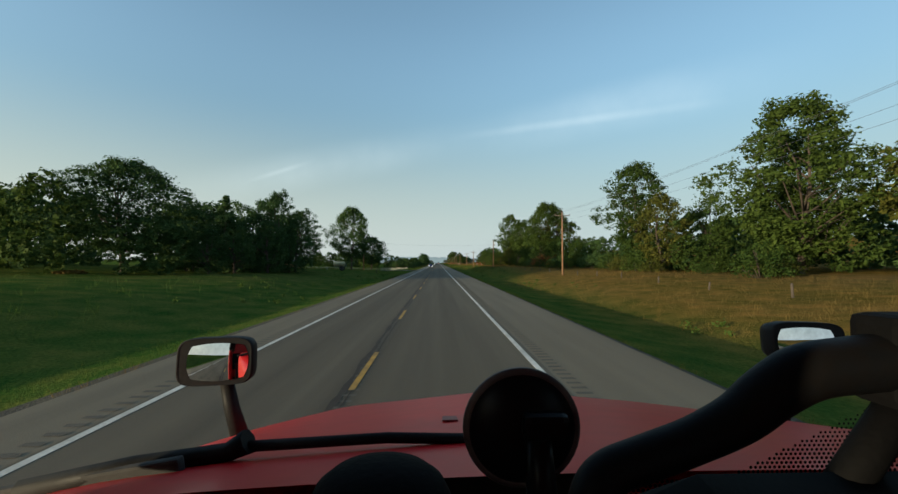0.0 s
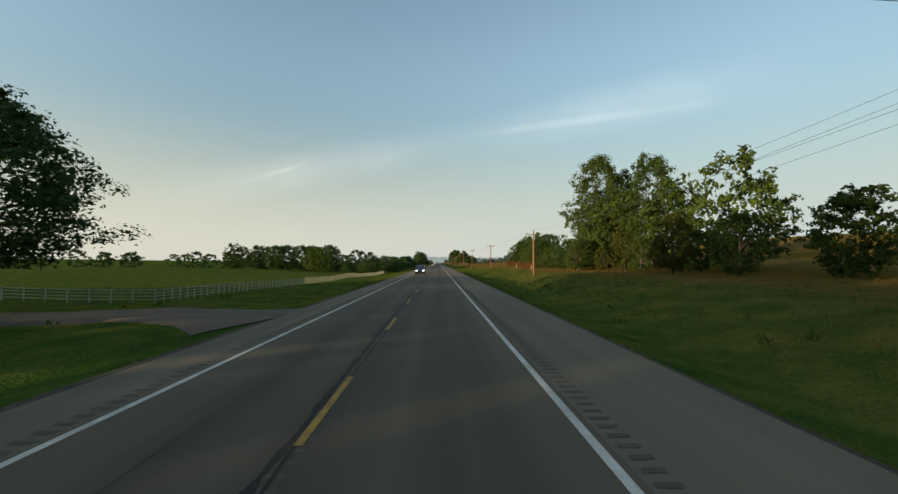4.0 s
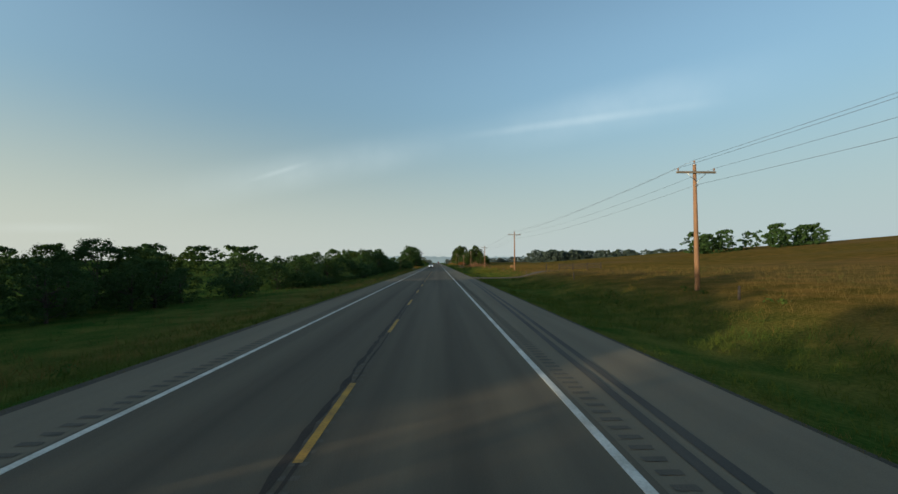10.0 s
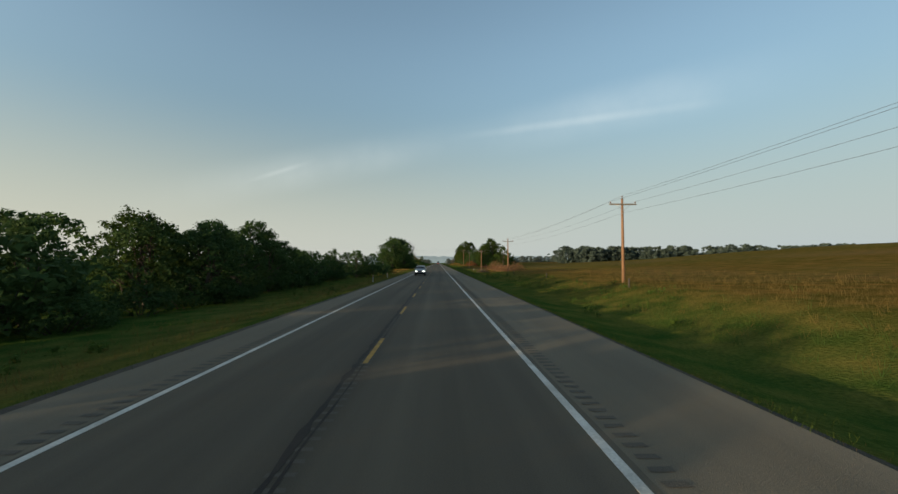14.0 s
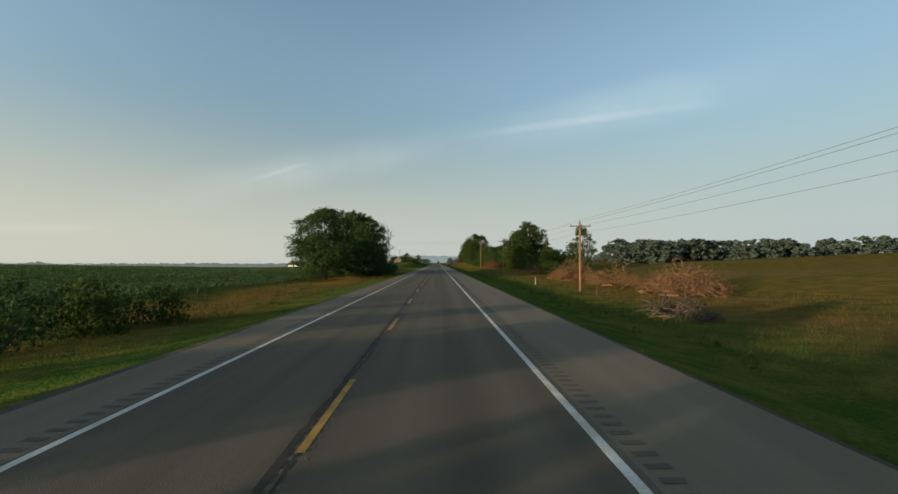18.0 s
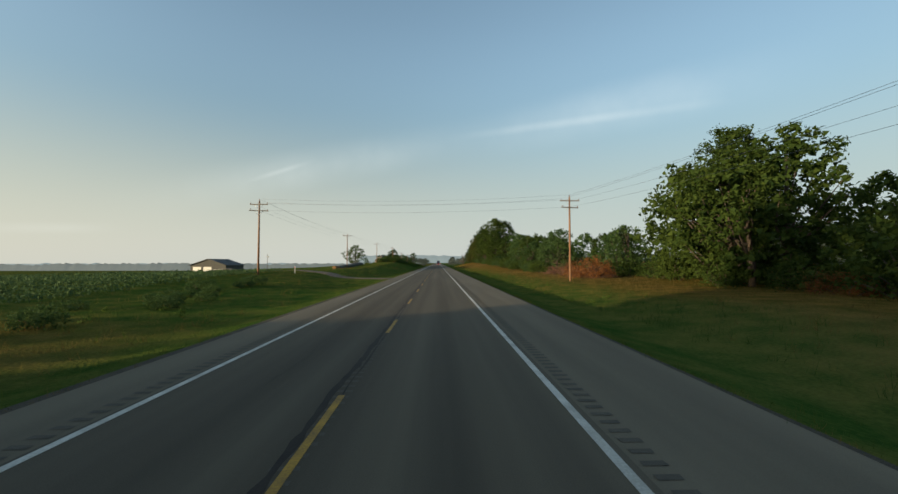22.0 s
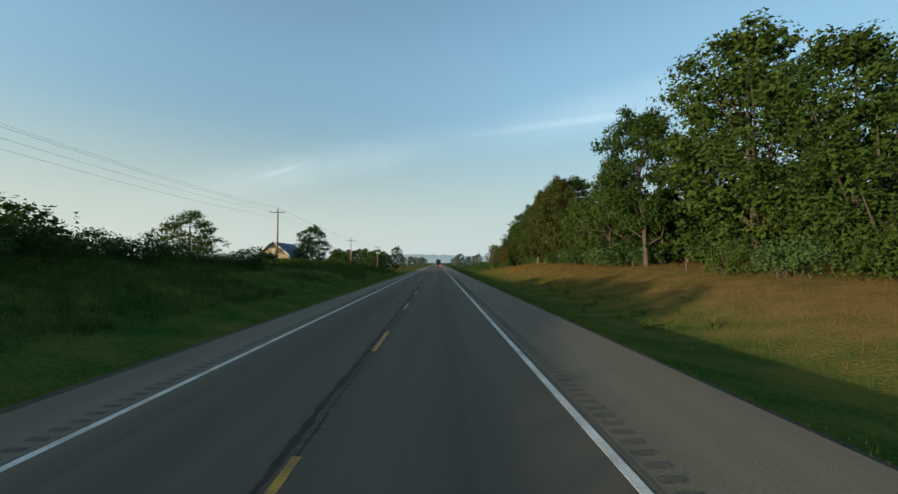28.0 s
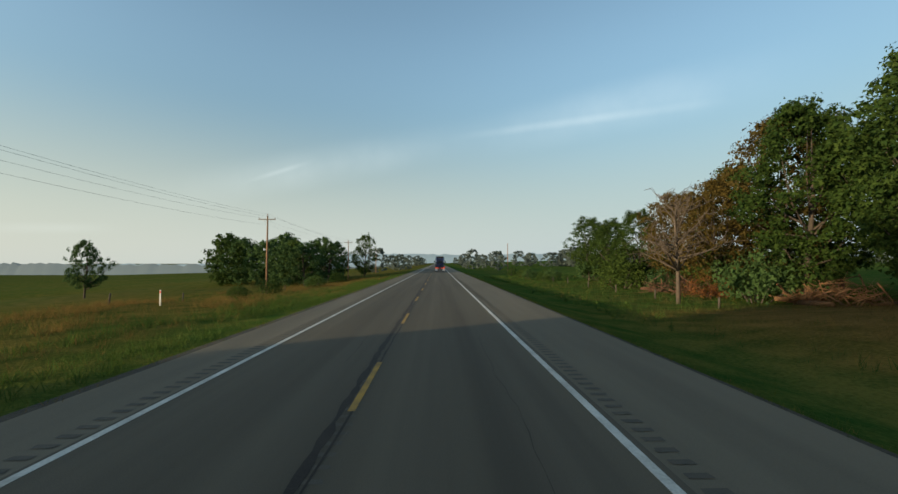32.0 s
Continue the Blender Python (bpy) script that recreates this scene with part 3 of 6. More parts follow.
OAKS = [make_tree("broad green oak tree with leaves low down", 11 + k, 10, 4.4, 0.07, LEAF, 190, 25, 0.17, 0.45) for k in range(3)]
TALLS = [make_tree("tall leafy cottonwood tree in morning sun", 31 + k, 10, 3.0, 0.08, LEAF, 200, 21, 0.175, 0.5, 0.45) for k in range(3)]
WARMS = [make_tree("yellow-green tree lit by the low sun", 51 + k, 10, 3.8, 0.08, LEAF_WARM, 220, 24, 0.18, 0.45) for k in range(2)]
DARKS = [make_tree("dark green roadside tree in shade", 61 + k, 10, 4.6, 0.03, LEAF_DARK, 180, 24, 0.18, 0.42) for k in range(3)]
AIRY = [make_tree("open-crowned tree with visible limbs", 71 + k, 10, 4.6, 0.2, LEAF_DARK, 190, 24, 0.2, 0.4, 0.5, 0.15) for k in range(2)]
GROVE = [make_tree("tall oak with a bare lower trunk", 75 + k, 10, 3.4, 0.2, LEAF, 240, 25, 0.16, 0.5, 0.4) for k in range(2)]
MID = [make_tree("leafy green tree standing back in the wood", 121 + k, 10, 4.3, 0.05, LEAF, 115, 11, 0.3, 0.45) for k in range(2)] + \
      [make_tree("dark green tree standing back in the wood", 123, 10, 4.4, 0.05, LEAF_DARK, 115, 11, 0.3, 0.45)]
BIGS = [make_tree("big oak tree with a dense green crown", 101, 20, 6.2, 0.1, LEAF, 420, 32, 0.2, 0.5, 0.42, thin=0.6),
        make_tree("big cottonwood tree with a billowing crown", 102, 20, 5.6, 0.08, LEAF, 420, 32, 0.2, 0.48, 0.5, thin=0.6),
        make_tree("big tree with spreading limbs and an open crown", 103, 20, 6.4, 0.24, LEAF, 560, 40, 0.2, 0.5, 0.45, 0.05, thin=0.65),
        make_tree("big dark tree at the field's edge", 104, 20, 6.4, 0.06, LEAF_DARK, 420, 32, 0.21, 0.45, 0.42, thin=0.6),
        make_tree("tall open-crowned roadside tree with dark visible limbs", 105, 20, 7.2, 0.2, LEAF_DARK, 560, 40, 0.2, 0.42, 0.5, 0.1, thin=0.65),
        make_tree("oak turning olive-brown at the wood's edge", 106, 20, 6.6, 0.1, LEAF_OLIVE, 380, 28, 0.21, 0.5, 0.45, thin=0.6),
        make_tree("stout oak with a sunlit trunk at the wood's edge", 107, 20, 5.4, 0.13, LEAF_WOOD, 480, 34, 0.2, 0.5, 0.5, bark=SUNLIT_BARK, thin=0.85)]
DISTANT = [make_tree("dark tree of the distant treeline", 78 + k, 10, 5.0, 0.02, LEAF_DARK, 54, 8, 0.72, 0.45) for k in range(2)]
BUSHES = [make_bush("green leafy roadside shrub", 81 + k, 4, 2.6, LEAF, 84, 18, 0.13) for k in range(2)] + \
         [make_bush("dark green shrub of the hedgerow", 85, 4, 2.8, LEAF_DARK, 72, 20, 0.14)]
WARM_BUSH = [make_bush("yellowish shrub at the wood's edge", 91, 4, 2.6, LEAF_WARM, 84, 22, 0.135)]
BROWN_BUSH = [make_bush("heap of withered reddish-brown brush", 95, 3, 3.0, LEAF_BROWN, 80, 40, 0.075)]
CEDAR = make_conifer(97, 10)
DEAD = make_dead(99, 10, 4.0, n=40, mat=material("grey_brown_dead_wood", (0.098, 0.072, 0.052), 0.9, (0.055, 0.042, 0.032), 2, 18, 0.5))
MODELS = [*OAKS, *TALLS, *WARMS, *DARKS, *AIRY, *GROVE, *MID, *BIGS, *DISTANT, *BUSHES, *WARM_BUSH, *BROWN_BUSH, CEDAR, DEAD]
plant_rng = random.Random(5)


def plant(model, x, y, h, wide=1.0, group="", sink=0.15, label=""):
    """A copy of a model with its height set to h metres, standing on the land."""
    base = 20.0 if model in BIGS else 3.0 if model in BROWN_BUSH else 4.0 if model in BUSHES + WARM_BUSH else 10.0
    s = h / base
    m = Matrix.Translation((x, y, land(x, y) - sink)) @ Matrix.Rotation(plant_rng.uniform(0, 6.283), 4, "Z") @ Matrix.Diagonal((s * wide, s * wide, s, 1))
    ob = copy_thing(model, m)
    return tagged(ob, label=label, group=group)


def any_of(models):
    return models[plant_rng.randrange(len(models))]


def wood(models, x0, x1, y0, y1, n, h0, h1, group, wide=1.0):
    """n trees scattered evenly over a strip of land."""
    back = {}
    for k in range(n):
        x = plant_rng.uniform(x0, x1)
        y = y0 + (y1 - y0) * (k + plant_rng.uniform(0.1, 0.9)) / n
        model = any_of(models)
        if abs(x) > 29 and model not in BUSHES + WARM_BUSH + BIGS:
            dark = model in DARKS
            model = MID[2] if dark else MID[k % 2]
            if abs(x) > 30:
                h = plant_rng.uniform(h0, h1) / 10
                back.setdefault(dark, []).append((model, Matrix.Translation((x, y, land(x, y) - 0.2)) @ Matrix.Rotation(plant_rng.uniform(0, 6.283), 4, "Z")
                                                  @ Matrix.Diagonal((h * wide, h * wide, h, 1))))
                continue
        plant(model, x, y, plant_rng.uniform(h0, h1), wide * plant_rng.uniform(0.85, 1.15), group)
    for dark, items in back.items():
        join_crowns(items, LEAF_DARK if dark else LEAF, "dark green trees deeper in the wood" if dark else "green leafy trees deeper in the wood")


def join_crowns(items, mat, label):
    """Crowns of trees that stand back, joined into one object. items: model and its matrix."""
    vs = []
    for model, m in items:
        m = np.array(m)
        for o in model.children:
            if o.name.startswith("crown"):
                co = np.empty(len(o.data.vertices) * 3, np.float32)
                o.data.vertices.foreach_get("co", co)
                vs.append(co.reshape(-1, 3) @ m[:3, :3].T + m[:3, 3])
    vs = np.concatenate(vs)
    tagged(new("woods", mesh_of("woods", vs, np.arange(len(vs)).reshape(-1, 3), mat)), label, "woods", kind="stuff")


def far_wood(x0, x1, y0, y1, n, h0, h1, group, wide=1.0):
    """A distant stand of trees, joined into one object."""
    vs, fs, at = [], [], 0
    for k in range(n):
        model = any_of(DISTANT)
        x, y = plant_rng.uniform(x0, x1), y0 + (y1 - y0) * (k + plant_rng.uniform(0.1, 0.9)) / n
        h = plant_rng.uniform(h0, h1) / 10
        m = np.array(Matrix.Translation((x, y, land(x, y) - 0.2)) @ Matrix.Rotation(plant_rng.uniform(0, 6.283), 4, "Z") @ Matrix.Diagonal((h * wide, h * wide, h, 1)))
        for o in model.children:
            if o.name.startswith("crown"):
                co = np.empty(len(o.data.vertices) * 3, np.float32)
                o.data.vertices.foreach_get("co", co)
                co = co.reshape(-1, 3) @ m[:3, :3].T + m[:3, 3]
                vs.append(co)
                fs.append(np.arange(len(co)).reshape(-1, 3) + at)
                at += len(co)
    # the farther the stand, the more haze is put into its leaf colour
    mat = LEAF_HAZE if y0 > 990 else LEAF_HALF_HAZE if y0 > 650 and abs(x0) > 80 else LEAF_DARK
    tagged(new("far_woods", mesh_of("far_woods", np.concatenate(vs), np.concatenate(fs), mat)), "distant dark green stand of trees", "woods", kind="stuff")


# left side
G = "grove beside the highway"
wood(DARKS + OAKS, -58, -37, 36, 72, 12, 8.5, 10.8, G, 0.95)
plant(BIGS[4], -36.5, 47, 13.4, 1.4, G, label="broad old tree with a wide open crown in the grove")
wood(DARKS, -36, -27, 42, 68, 11, 4.5, 8, G)
far_wood(-100, -60, 40, 90, 12, 10, 12.5, G)
plant(CEDAR, -33, 62, 12, 1.0)
for model, x, y, h, w in ((DARKS[0], -36, 64, 11, 1.15), (DARKS[1], -41, 68, 11.5, 1.15), (DARKS[2], -32, 60, 8.5, 1.1), (DARKS[1], -30, 65, 9.5, 1.1), (DARKS[2], -45.5, 67, 11, 1.2),
                          (DARKS[1], -24.6, 69, 9.5, 0.95), (BUSHES[2], -34, 56, 3.8, 1.2), (BUSHES[2], -30, 57, 3.6, 1.2), (BUSHES[2], -27, 62, 3.6, 1.2), (BUSHES[2], -37.5, 58, 4, 1.3), (BUSHES[2], -24.5, 66, 3.4, 1.1)):
    plant(model, x, y, h, w, G)
plant(BIGS[3], -35.5, 103, 15, 1.25), plant(AIRY[1], -41, 106, 14, 1.0)
plant(BIGS[3], -27, 67, 13.5, 0.85, G), plant(DARKS[2], -32, 74, 13, 0.9, G), plant(DARKS[1], -39, 80, 13, 0.9, G), plant(DARKS[0], -25.5, 60, 8, 0.9, G)
plant(BIGS[4], -22.3, 102.5, 16.4, 0.84, label="tall open-crowned roadside tree with dark visible limbs")
plant(BIGS[4], -20.4, 122, 10.3, 1.4, label="wide low tree with a dark open crown by the farm drive")
G = "dark wood along the highway"
wood(DARKS + OAKS, -48, -36, 245, 272, 10, 8, 10.5, G, 1.0)
wood(DARKS + OAKS, -82, -48, 256, 276, 18, 8.5, 11, G, 1.1)
far_wood(-200, -60, 300, 420, 24, 7, 10, G, 1.3)
for y0, y1, n, h0, h1 in ((272, 342, 18, 4.6, 6.2), (349, 372, 7, 5.6, 7.0), (376, 394, 5, 6.6, 8.0), (398, 428, 10, 8.0, 9.6), (428, 464, 9, 5.4, 7.0)):
    wood(DARKS + OAKS, -38, -26, y0, y1, n, h0, h1, G, 1.1)
for y0, y1, n, h0, h1 in ((318, 343, 9, 3.8, 5.6), (350, 370, 7, 4.8, 6.4), (374, 392, 6, 5.4, 7.2), (398, 424, 9, 6.4, 9.2), (426, 452, 9, 4.8, 6.4)):
    wood(DARKS + BUSHES[2:], -26, -20.5, y0, y1, n, h0, h1, G, 1.05)
for model, x, y, h in ((DARKS[0], -18.5, 456, 6.6), (DARKS[1], -18.5, 461, 6.0), (BUSHES[2], -16, 459, 5.0), (DARKS[2], -17, 470, 6.0), (BUSHES[2], -15.5, 472, 4.6), (DARKS[1], -15.5, 479, 4.2),
                       (BUSHES[2], -16, 484, 3.4), (BUSHES[0], -15.5, 488, 3.1), (BUSHES[2], -17.5, 490, 3.3), (BUSHES[0], -15, 492, 2.6), (BUSHES[2], -19, 488, 3.4), (DARKS[0], -23, 466, 6.2)):
    plant(model, x, y, h, 0.9, G, 0.3)
wood(BUSHES[2:] + DARKS, -26, -15, 246, 270, 14, 3.5, 6.5, G, 1.1)
wood(BUSHES[2:] + DARKS, -28, -21, 272, 306, 14, 3.0, 4.4, G, 1.2)
wood(DARKS, -32, -26, 256, 270, 3, 8, 9.5, G, 0.9)
wood(BUSHES[2:], -21.8, -19.5, 320, 452, 36, 1.8, 3.0, G, 1.25)
G = "tree group at the field's edge"
for model, x, y, h, w in ((BIGS[4], -20.5, 543, 13.4, 1.3), (BUSHES[2], -22.5, 540, 3.6, 1.1), (AIRY[1], -24, 550, 9, 1.0), (DARKS[1], -16.5, 557, 12, 0.95),
                          (BIGS[3], -19, 563, 15, 1.05), (DARKS[2], -26, 556, 10, 1.0), (BIGS[3], -23, 572, 16, 1.2), (DARKS[0], -17, 578, 12.5, 0.8),
                          (DARKS[1], -17.5, 579, 8.5, 0.8), (BIGS[3], -18, 570, 15, 1.1), (BUSHES[2], -13.5, 560, 4, 1.1), (BUSHES[2], -14, 572, 4.5, 1.1)):
    plant(model, x, y, h, w, G)
wood(DARKS, -26, -17.5, 558, 577, 9, 6, 9, G, 1.1)
wood(BUSHES[2:], -18, -13.2, 555, 580, 15, 2.6, 4.4, G, 1.2)
wood(BUSHES[2:], -23, -16, 583, 616, 14, 0.9, 1.5, G, 1.3)
plant(DEAD, -14.8, 578, 15, 0.62, sink=0.3)
plant(OAKS[2], -48.8, 810, 12, 1.25)
plant(BIGS[3], -27.6, 819, 8.6, 1.4), plant(DARKS[0], -29.5, 822, 7.5, 1.0)
G = "brush on the bank"
wood(BUSHES, -25, -15.5, 734, 766, 34, 1.5, 3.0, G, 1.3)
wood(BUSHES[:2], -25, -15.5, 768, 796, 14, 0.8, 1.4, G, 1.5)
wood(BUSHES, -20, -14.5, 798, 818, 9, 0.7, 1.4, G, 1.4)
G = "grove in the hazy field"
wood(DARKS + OAKS, -56, -30, 926, 965, 24, 10, 13.5, G, 1.0)
wood(DARKS + OAKS, -36, -26, 912, 930, 7, 8, 10, G, 1.0)
plant(OAKS[1], -25, 970, 14, 0.8)
plant(AIRY[0], -59, 903, 10, 0.6)
wood(BUSHES, -27, -19, 868, 940, 9, 1.4, 2.6, G, 1.1)
# right side
G = "trees beyond the meadow"
for model, x, y, h, w in ((BIGS[0], 40, 43, 20, 1.25), (WARMS[0], 47, 34, 16, 0.9), (BIGS[0], 46, 50, 18, 1.1), (BIGS[1], 38.5, 76, 21, 1.1),
                          (WARMS[1], 34, 60, 12, 0.95), (OAKS[1], 52, 55, 17, 0.8), (OAKS[2], 46, 66, 13, 0.8), (TALLS[1], 41, 80, 16, 0.8)):
    plant(model, x, y, h, w, G)
wood(OAKS + WARMS + DARKS, 33, 46, 40, 112, 26, 5, 8, G, 1.0)
wood(BUSHES + WARM_BUSH, 30, 38, 34, 92, 14, 1.6, 4.2, G, 1.2)
far_wood(50, 70, 30, 110, 18, 8, 12, G)
wood(DARKS + OAKS, 33, 40, 82, 118, 9, 6, 9, G)
plant(BIGS[2], 33, 120, 19.2, 1.12, G, label="tall leafy tree with spreading limbs beyond the meadow")
plant(WARMS[0], 37, 123, 17, 0.9, G)
for k in range(9):
    plant(BROWN_BUSH[0] if k == 4 else BUSHES[k % 3], 25 + 6 * plant_rng.random(), 92 + 3.2 * k, 2.4 + 1.5 * plant_rng.random(), 1.1, G)
wood(OAKS + WARMS, 26, 40, 100, 160, 18, 5, 8, G)
wood(WARMS + OAKS, 23, 30, 160, 198, 12, 4, 6.5, G, 1.0)
wood(TALLS + OAKS, 33, 44, 150, 196, 9, 12, 16, G, 0.9)
plant(BIGS[0], 36, 170, 19, 0.9, G)
for model, x, y, h, w in ((BIGS[1], 34, 187, 24, 0.9), (OAKS[0], 36, 198, 15, 0.8), (WARMS[1], 35, 180, 13, 0.8), (BIGS[0], 40, 191, 21, 0.9), (BUSHES[2], 27, 184, 6, 0.9), (BUSHES[2], 29, 192, 6.5, 0.9), (DARKS[1], 33, 181, 8, 0.9), (BUSHES[0], 26, 197, 5, 1.0)):
    plant(model, x, y, h, w, G)
wood(OAKS + TALLS + WARMS, 24, 33, 202, 234, 17, 5.2, 7.6, G, 1.0)
wood(DARKS + OAKS, 26.5, 32, 203, 232, 9, 7.2, 9.2, G, 1.0)
wood(BUSHES, 24, 28, 204, 231, 9, 2.4, 4.2, G, 1.2)
plant(CEDAR, 24.5, 210, 8.6, 1.3, G), plant(CEDAR, 27.5, 213, 9.6, 1.3, G)
for k in range(9):
    plant(BROWN_BUSH[0], 21 + 3.5 * plant_rng.random(), 203 + 2.9 * k, 1.5 + 0.7 * plant_rng.random(), 1.1, "withered brush")
G = "trees on the hill field"
far_wood(78, 112, 366, 384, 15, 4.5, 7, G, 1.2)
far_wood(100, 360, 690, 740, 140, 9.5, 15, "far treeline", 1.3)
G = "trees by the cleared ground"
plant(OAKS[1], 31, 555, 11, 0.7, G), plant(TALLS[2], 34, 612, 16, 1.1, G), plant(BIGS[1], 33.5, 618, 17.6, 1.15, G)
wood(OAKS + WARMS + BUSHES, 28, 40, 578, 610, 15, 6, 8.2, G, 0.95)
wood(BUSHES, 26, 31, 560, 640, 14, 3, 4.5, G, 1.1)
wood(OAKS + TALLS, 28, 37, 610, 624, 7, 11, 14.5, G, 0.95)
wood(OAKS + DARKS, 26, 36, 632, 658, 10, 6.5, 8.5, G, 0.95)
wood(OAKS + DARKS, 25.5, 36, 656, 690, 13, 6.5, 8.5, G, 0.95)
wood(BUSHES, 21, 26, 655, 760, 24, 2.2, 4, G, 1.1)
wood(OAKS + TALLS + DARKS, 25, 37, 690, 760, 24, 9, 12.5, G, 0.9)
for model, x, y, h, w in ((BIGS[0], 28, 765, 21.5, 1.2), (BIGS[1], 33, 772, 21, 1.2), (BIGS[0], 26, 755, 15.5, 1.2), (BIGS[0], 28.5, 811, 17.5, 1.15),
                          (BIGS[1], 27.5, 820, 18.5, 1.1), (BIGS[0], 33, 805, 18, 1.1),
                          (BIGS[6], 23.6, 824, 14.5, 1.1), (BIGS[6], 23.8, 818, 16, 1.0), (BIGS[6], 24.2, 809, 17, 1.05), (BIGS[6], 23.8, 849, 13.5, 1.0)):
    plant(model, x, y, h, w, G)
wood(OAKS + TALLS, 23, 36, 772, 800, 12, 9, 11.5, G, 1.0)
plant(BIGS[2], 24, 776, 18, 0.95, G)
plant(BIGS[1], 28, 829, 17, 1.2, G), plant(BIGS[0], 26, 838, 17, 1.1, G), plant(BIGS[1], 25.5, 847, 16.5, 1.1, G)
wood(BUSHES[2:] + BUSHES[:1], 20.5, 26, 776, 803, 12, 2.2, 3.8, G, 1.2)
wood(BUSHES[2:] + BUSHES[:1], 25, 29, 803, 850, 18, 2.6, 4.4, G, 1.3)
wood(GROVE, 24.5, 28, 800, 846, 5, 11, 14, G, 1.0)
wood(GROVE + TALLS, 25, 38, 818, 846, 9, 11, 15, G, 0.95)
far_wood(40, 62, 742, 860, 34, 8, 12, G, 1.2)
wood(BUSHES[2:], 28, 38, 740, 856, 26, 3.5, 5.5, G, 1.4)
plant(DEAD, 18.5, 866, 10, 1.0)
for model, x, y, h, w in ((BIGS[0], 30, 858, 17.5, 1.0), (BIGS[1], 27, 864, 15.5, 1.0), (BIGS[5], 31, 870, 16.5, 1.0), (BIGS[0], 36, 862, 18, 1.0), (BIGS[5], 26, 872, 11, 1.1),
                          (BIGS[5], 26.5, 879, 11, 1.2), (BIGS[1], 33, 879, 14, 1.1), (BIGS[0], 25.5, 886, 10, 1.2), (BIGS[1], 25, 893, 9.5, 1.3), (BIGS[0], 24.5, 900, 10.5, 1.1),
                          (BIGS[1], 29, 905, 10, 1.2), (BIGS[5], 34, 890, 12, 1.2), (BIGS[0], 40, 874, 16, 1.1), (BIGS[1], 24.5, 854, 14, 1.0)):
    plant(model, x, y, h, w, G)
wood(BUSHES, 22, 27, 862, 905, 9, 3, 5, G, 1.0)
wood(BUSHES, 15, 20, 900, 935, 9, 1.5, 2.8, G)
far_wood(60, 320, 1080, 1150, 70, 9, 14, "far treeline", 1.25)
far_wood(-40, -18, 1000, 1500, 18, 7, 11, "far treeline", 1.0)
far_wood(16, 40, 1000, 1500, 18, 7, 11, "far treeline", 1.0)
# ---- power lines ----
def make_pole(name, x, y, h, arms=1, light=False, label="", wood_mat=POLE_WOOD):
    """A wooden utility pole with crossarms, braces and insulators. Returns the places of its wires."""
    z = land(x, y)
    root = thing(name, Matrix.Translation((x, y, z)), label or "weathered wooden utility pole with a crossarm beside the road", "utility pole", "utility poles")
    part("shaft", tube(bmesh.new(), [(0, 0, -1), (0, 0, h * .5), (0, 0, h)], [0.145, 0.125, 0.095], 12), wood_mat, root)
    tops = []
    for k in range(arms):
        za, turn = h - 0.5 - 0.85 * k, 0 if k == 0 else 0.25
        rot = Matrix.Rotation(turn, 4, "Z")
        part("crossarm", boxed(0, -0.15, za, 2.4, 0.1, 0.12, bevel=0.012, turn=rot), GREY_WOOD, root, "grey crossarm")
        for s in (-1, 1):
            part("brace", tube(bmesh.new(), [(0, -0.19, za - 0.6), (s * 0.62, -0.2, za - 0.04)], 0.016, 5), STEEL, root, "steel brace")
        for u in (-1.1, 1.1) if k == 0 else (-1.05, 1.05):
            q = rot @ Vector((u, -0.15, 0))
            ins = bmesh.new()
            lathe(ins, [(0.02, 0), (0.02, 0.06), (0.06, 0.07), (0.045, 0.11), (0.06, 0.13), (0.035, 0.18), (0.02, 0.19)], 10, (q.x, q.y, za + 0.06))
            part("insulator", ins, PORCELAIN, root, "porcelain pin insulator")
            if k == 0:
                tops.append(Vector((x + q.x, y + q.y, z + za + 0.24)))
    if arms:
        part("top_pin", lathe(bmesh.new(), [(0.02, h), (0.02, h + .12), (0.06, h + .14), (0.045, h + .18), (0.06, h + .2), (0.03, h + .27)], 10), PORCELAIN, root, "porcelain pin insulator")
        tops.insert(1, Vector((x, y, z + h + 0.27)))
    else:
        tops = [Vector((x + dx, y - 0.1, z + h - dz)) for dx, dz in ((-0.1, 0.9), (0.12, 0.1), (0.12, 0.5))]
        part("top_pin", lathe(bmesh.new(), [(0.02, h), (0.02, h + .1), (0.055, h + .12), (0.03, h + .22)], 10), PORCELAIN, root)
    part("neutral_bracket", boxed(0, -0.14, h - 1.3, 0.12, 0.16, 0.08, bevel=0.01), STEEL, root)
    tops.append(Vector((x, y - 0.2, z + h - 1.26)))
    part("pole_cap", lathe(bmesh.new(), [(0.1, h - 0.01), (0.105, h + 0.02), (0.05, h + 0.05)], 12), STEEL, root)
    if light:
        part("transformer", lathe(bmesh.new(), [(0.16, h - 1.5), (0.2, h - 1.46), (0.2, h - 0.75), (0.16, h - 0.7)], 16, (0.36, 0, 0)), STEEL, root, "grey transformer can")
    return tops


def span(a, b, sag):
    """The cables from one pole to the next."""
    root = thing("power_cables", Matrix(), "sagging overhead power cables between two poles", "cable", "overhead cables")
    for p, q in zip(a, b):
        pts = [p.lerp(q, k / 14) - Vector((0, 0, 4 * sag * (k / 14) * (1 - k / 14))) for k in range(15)]
        part("cable", tube(bmesh.new(), pts, 0.008, 5), WIRE, root)


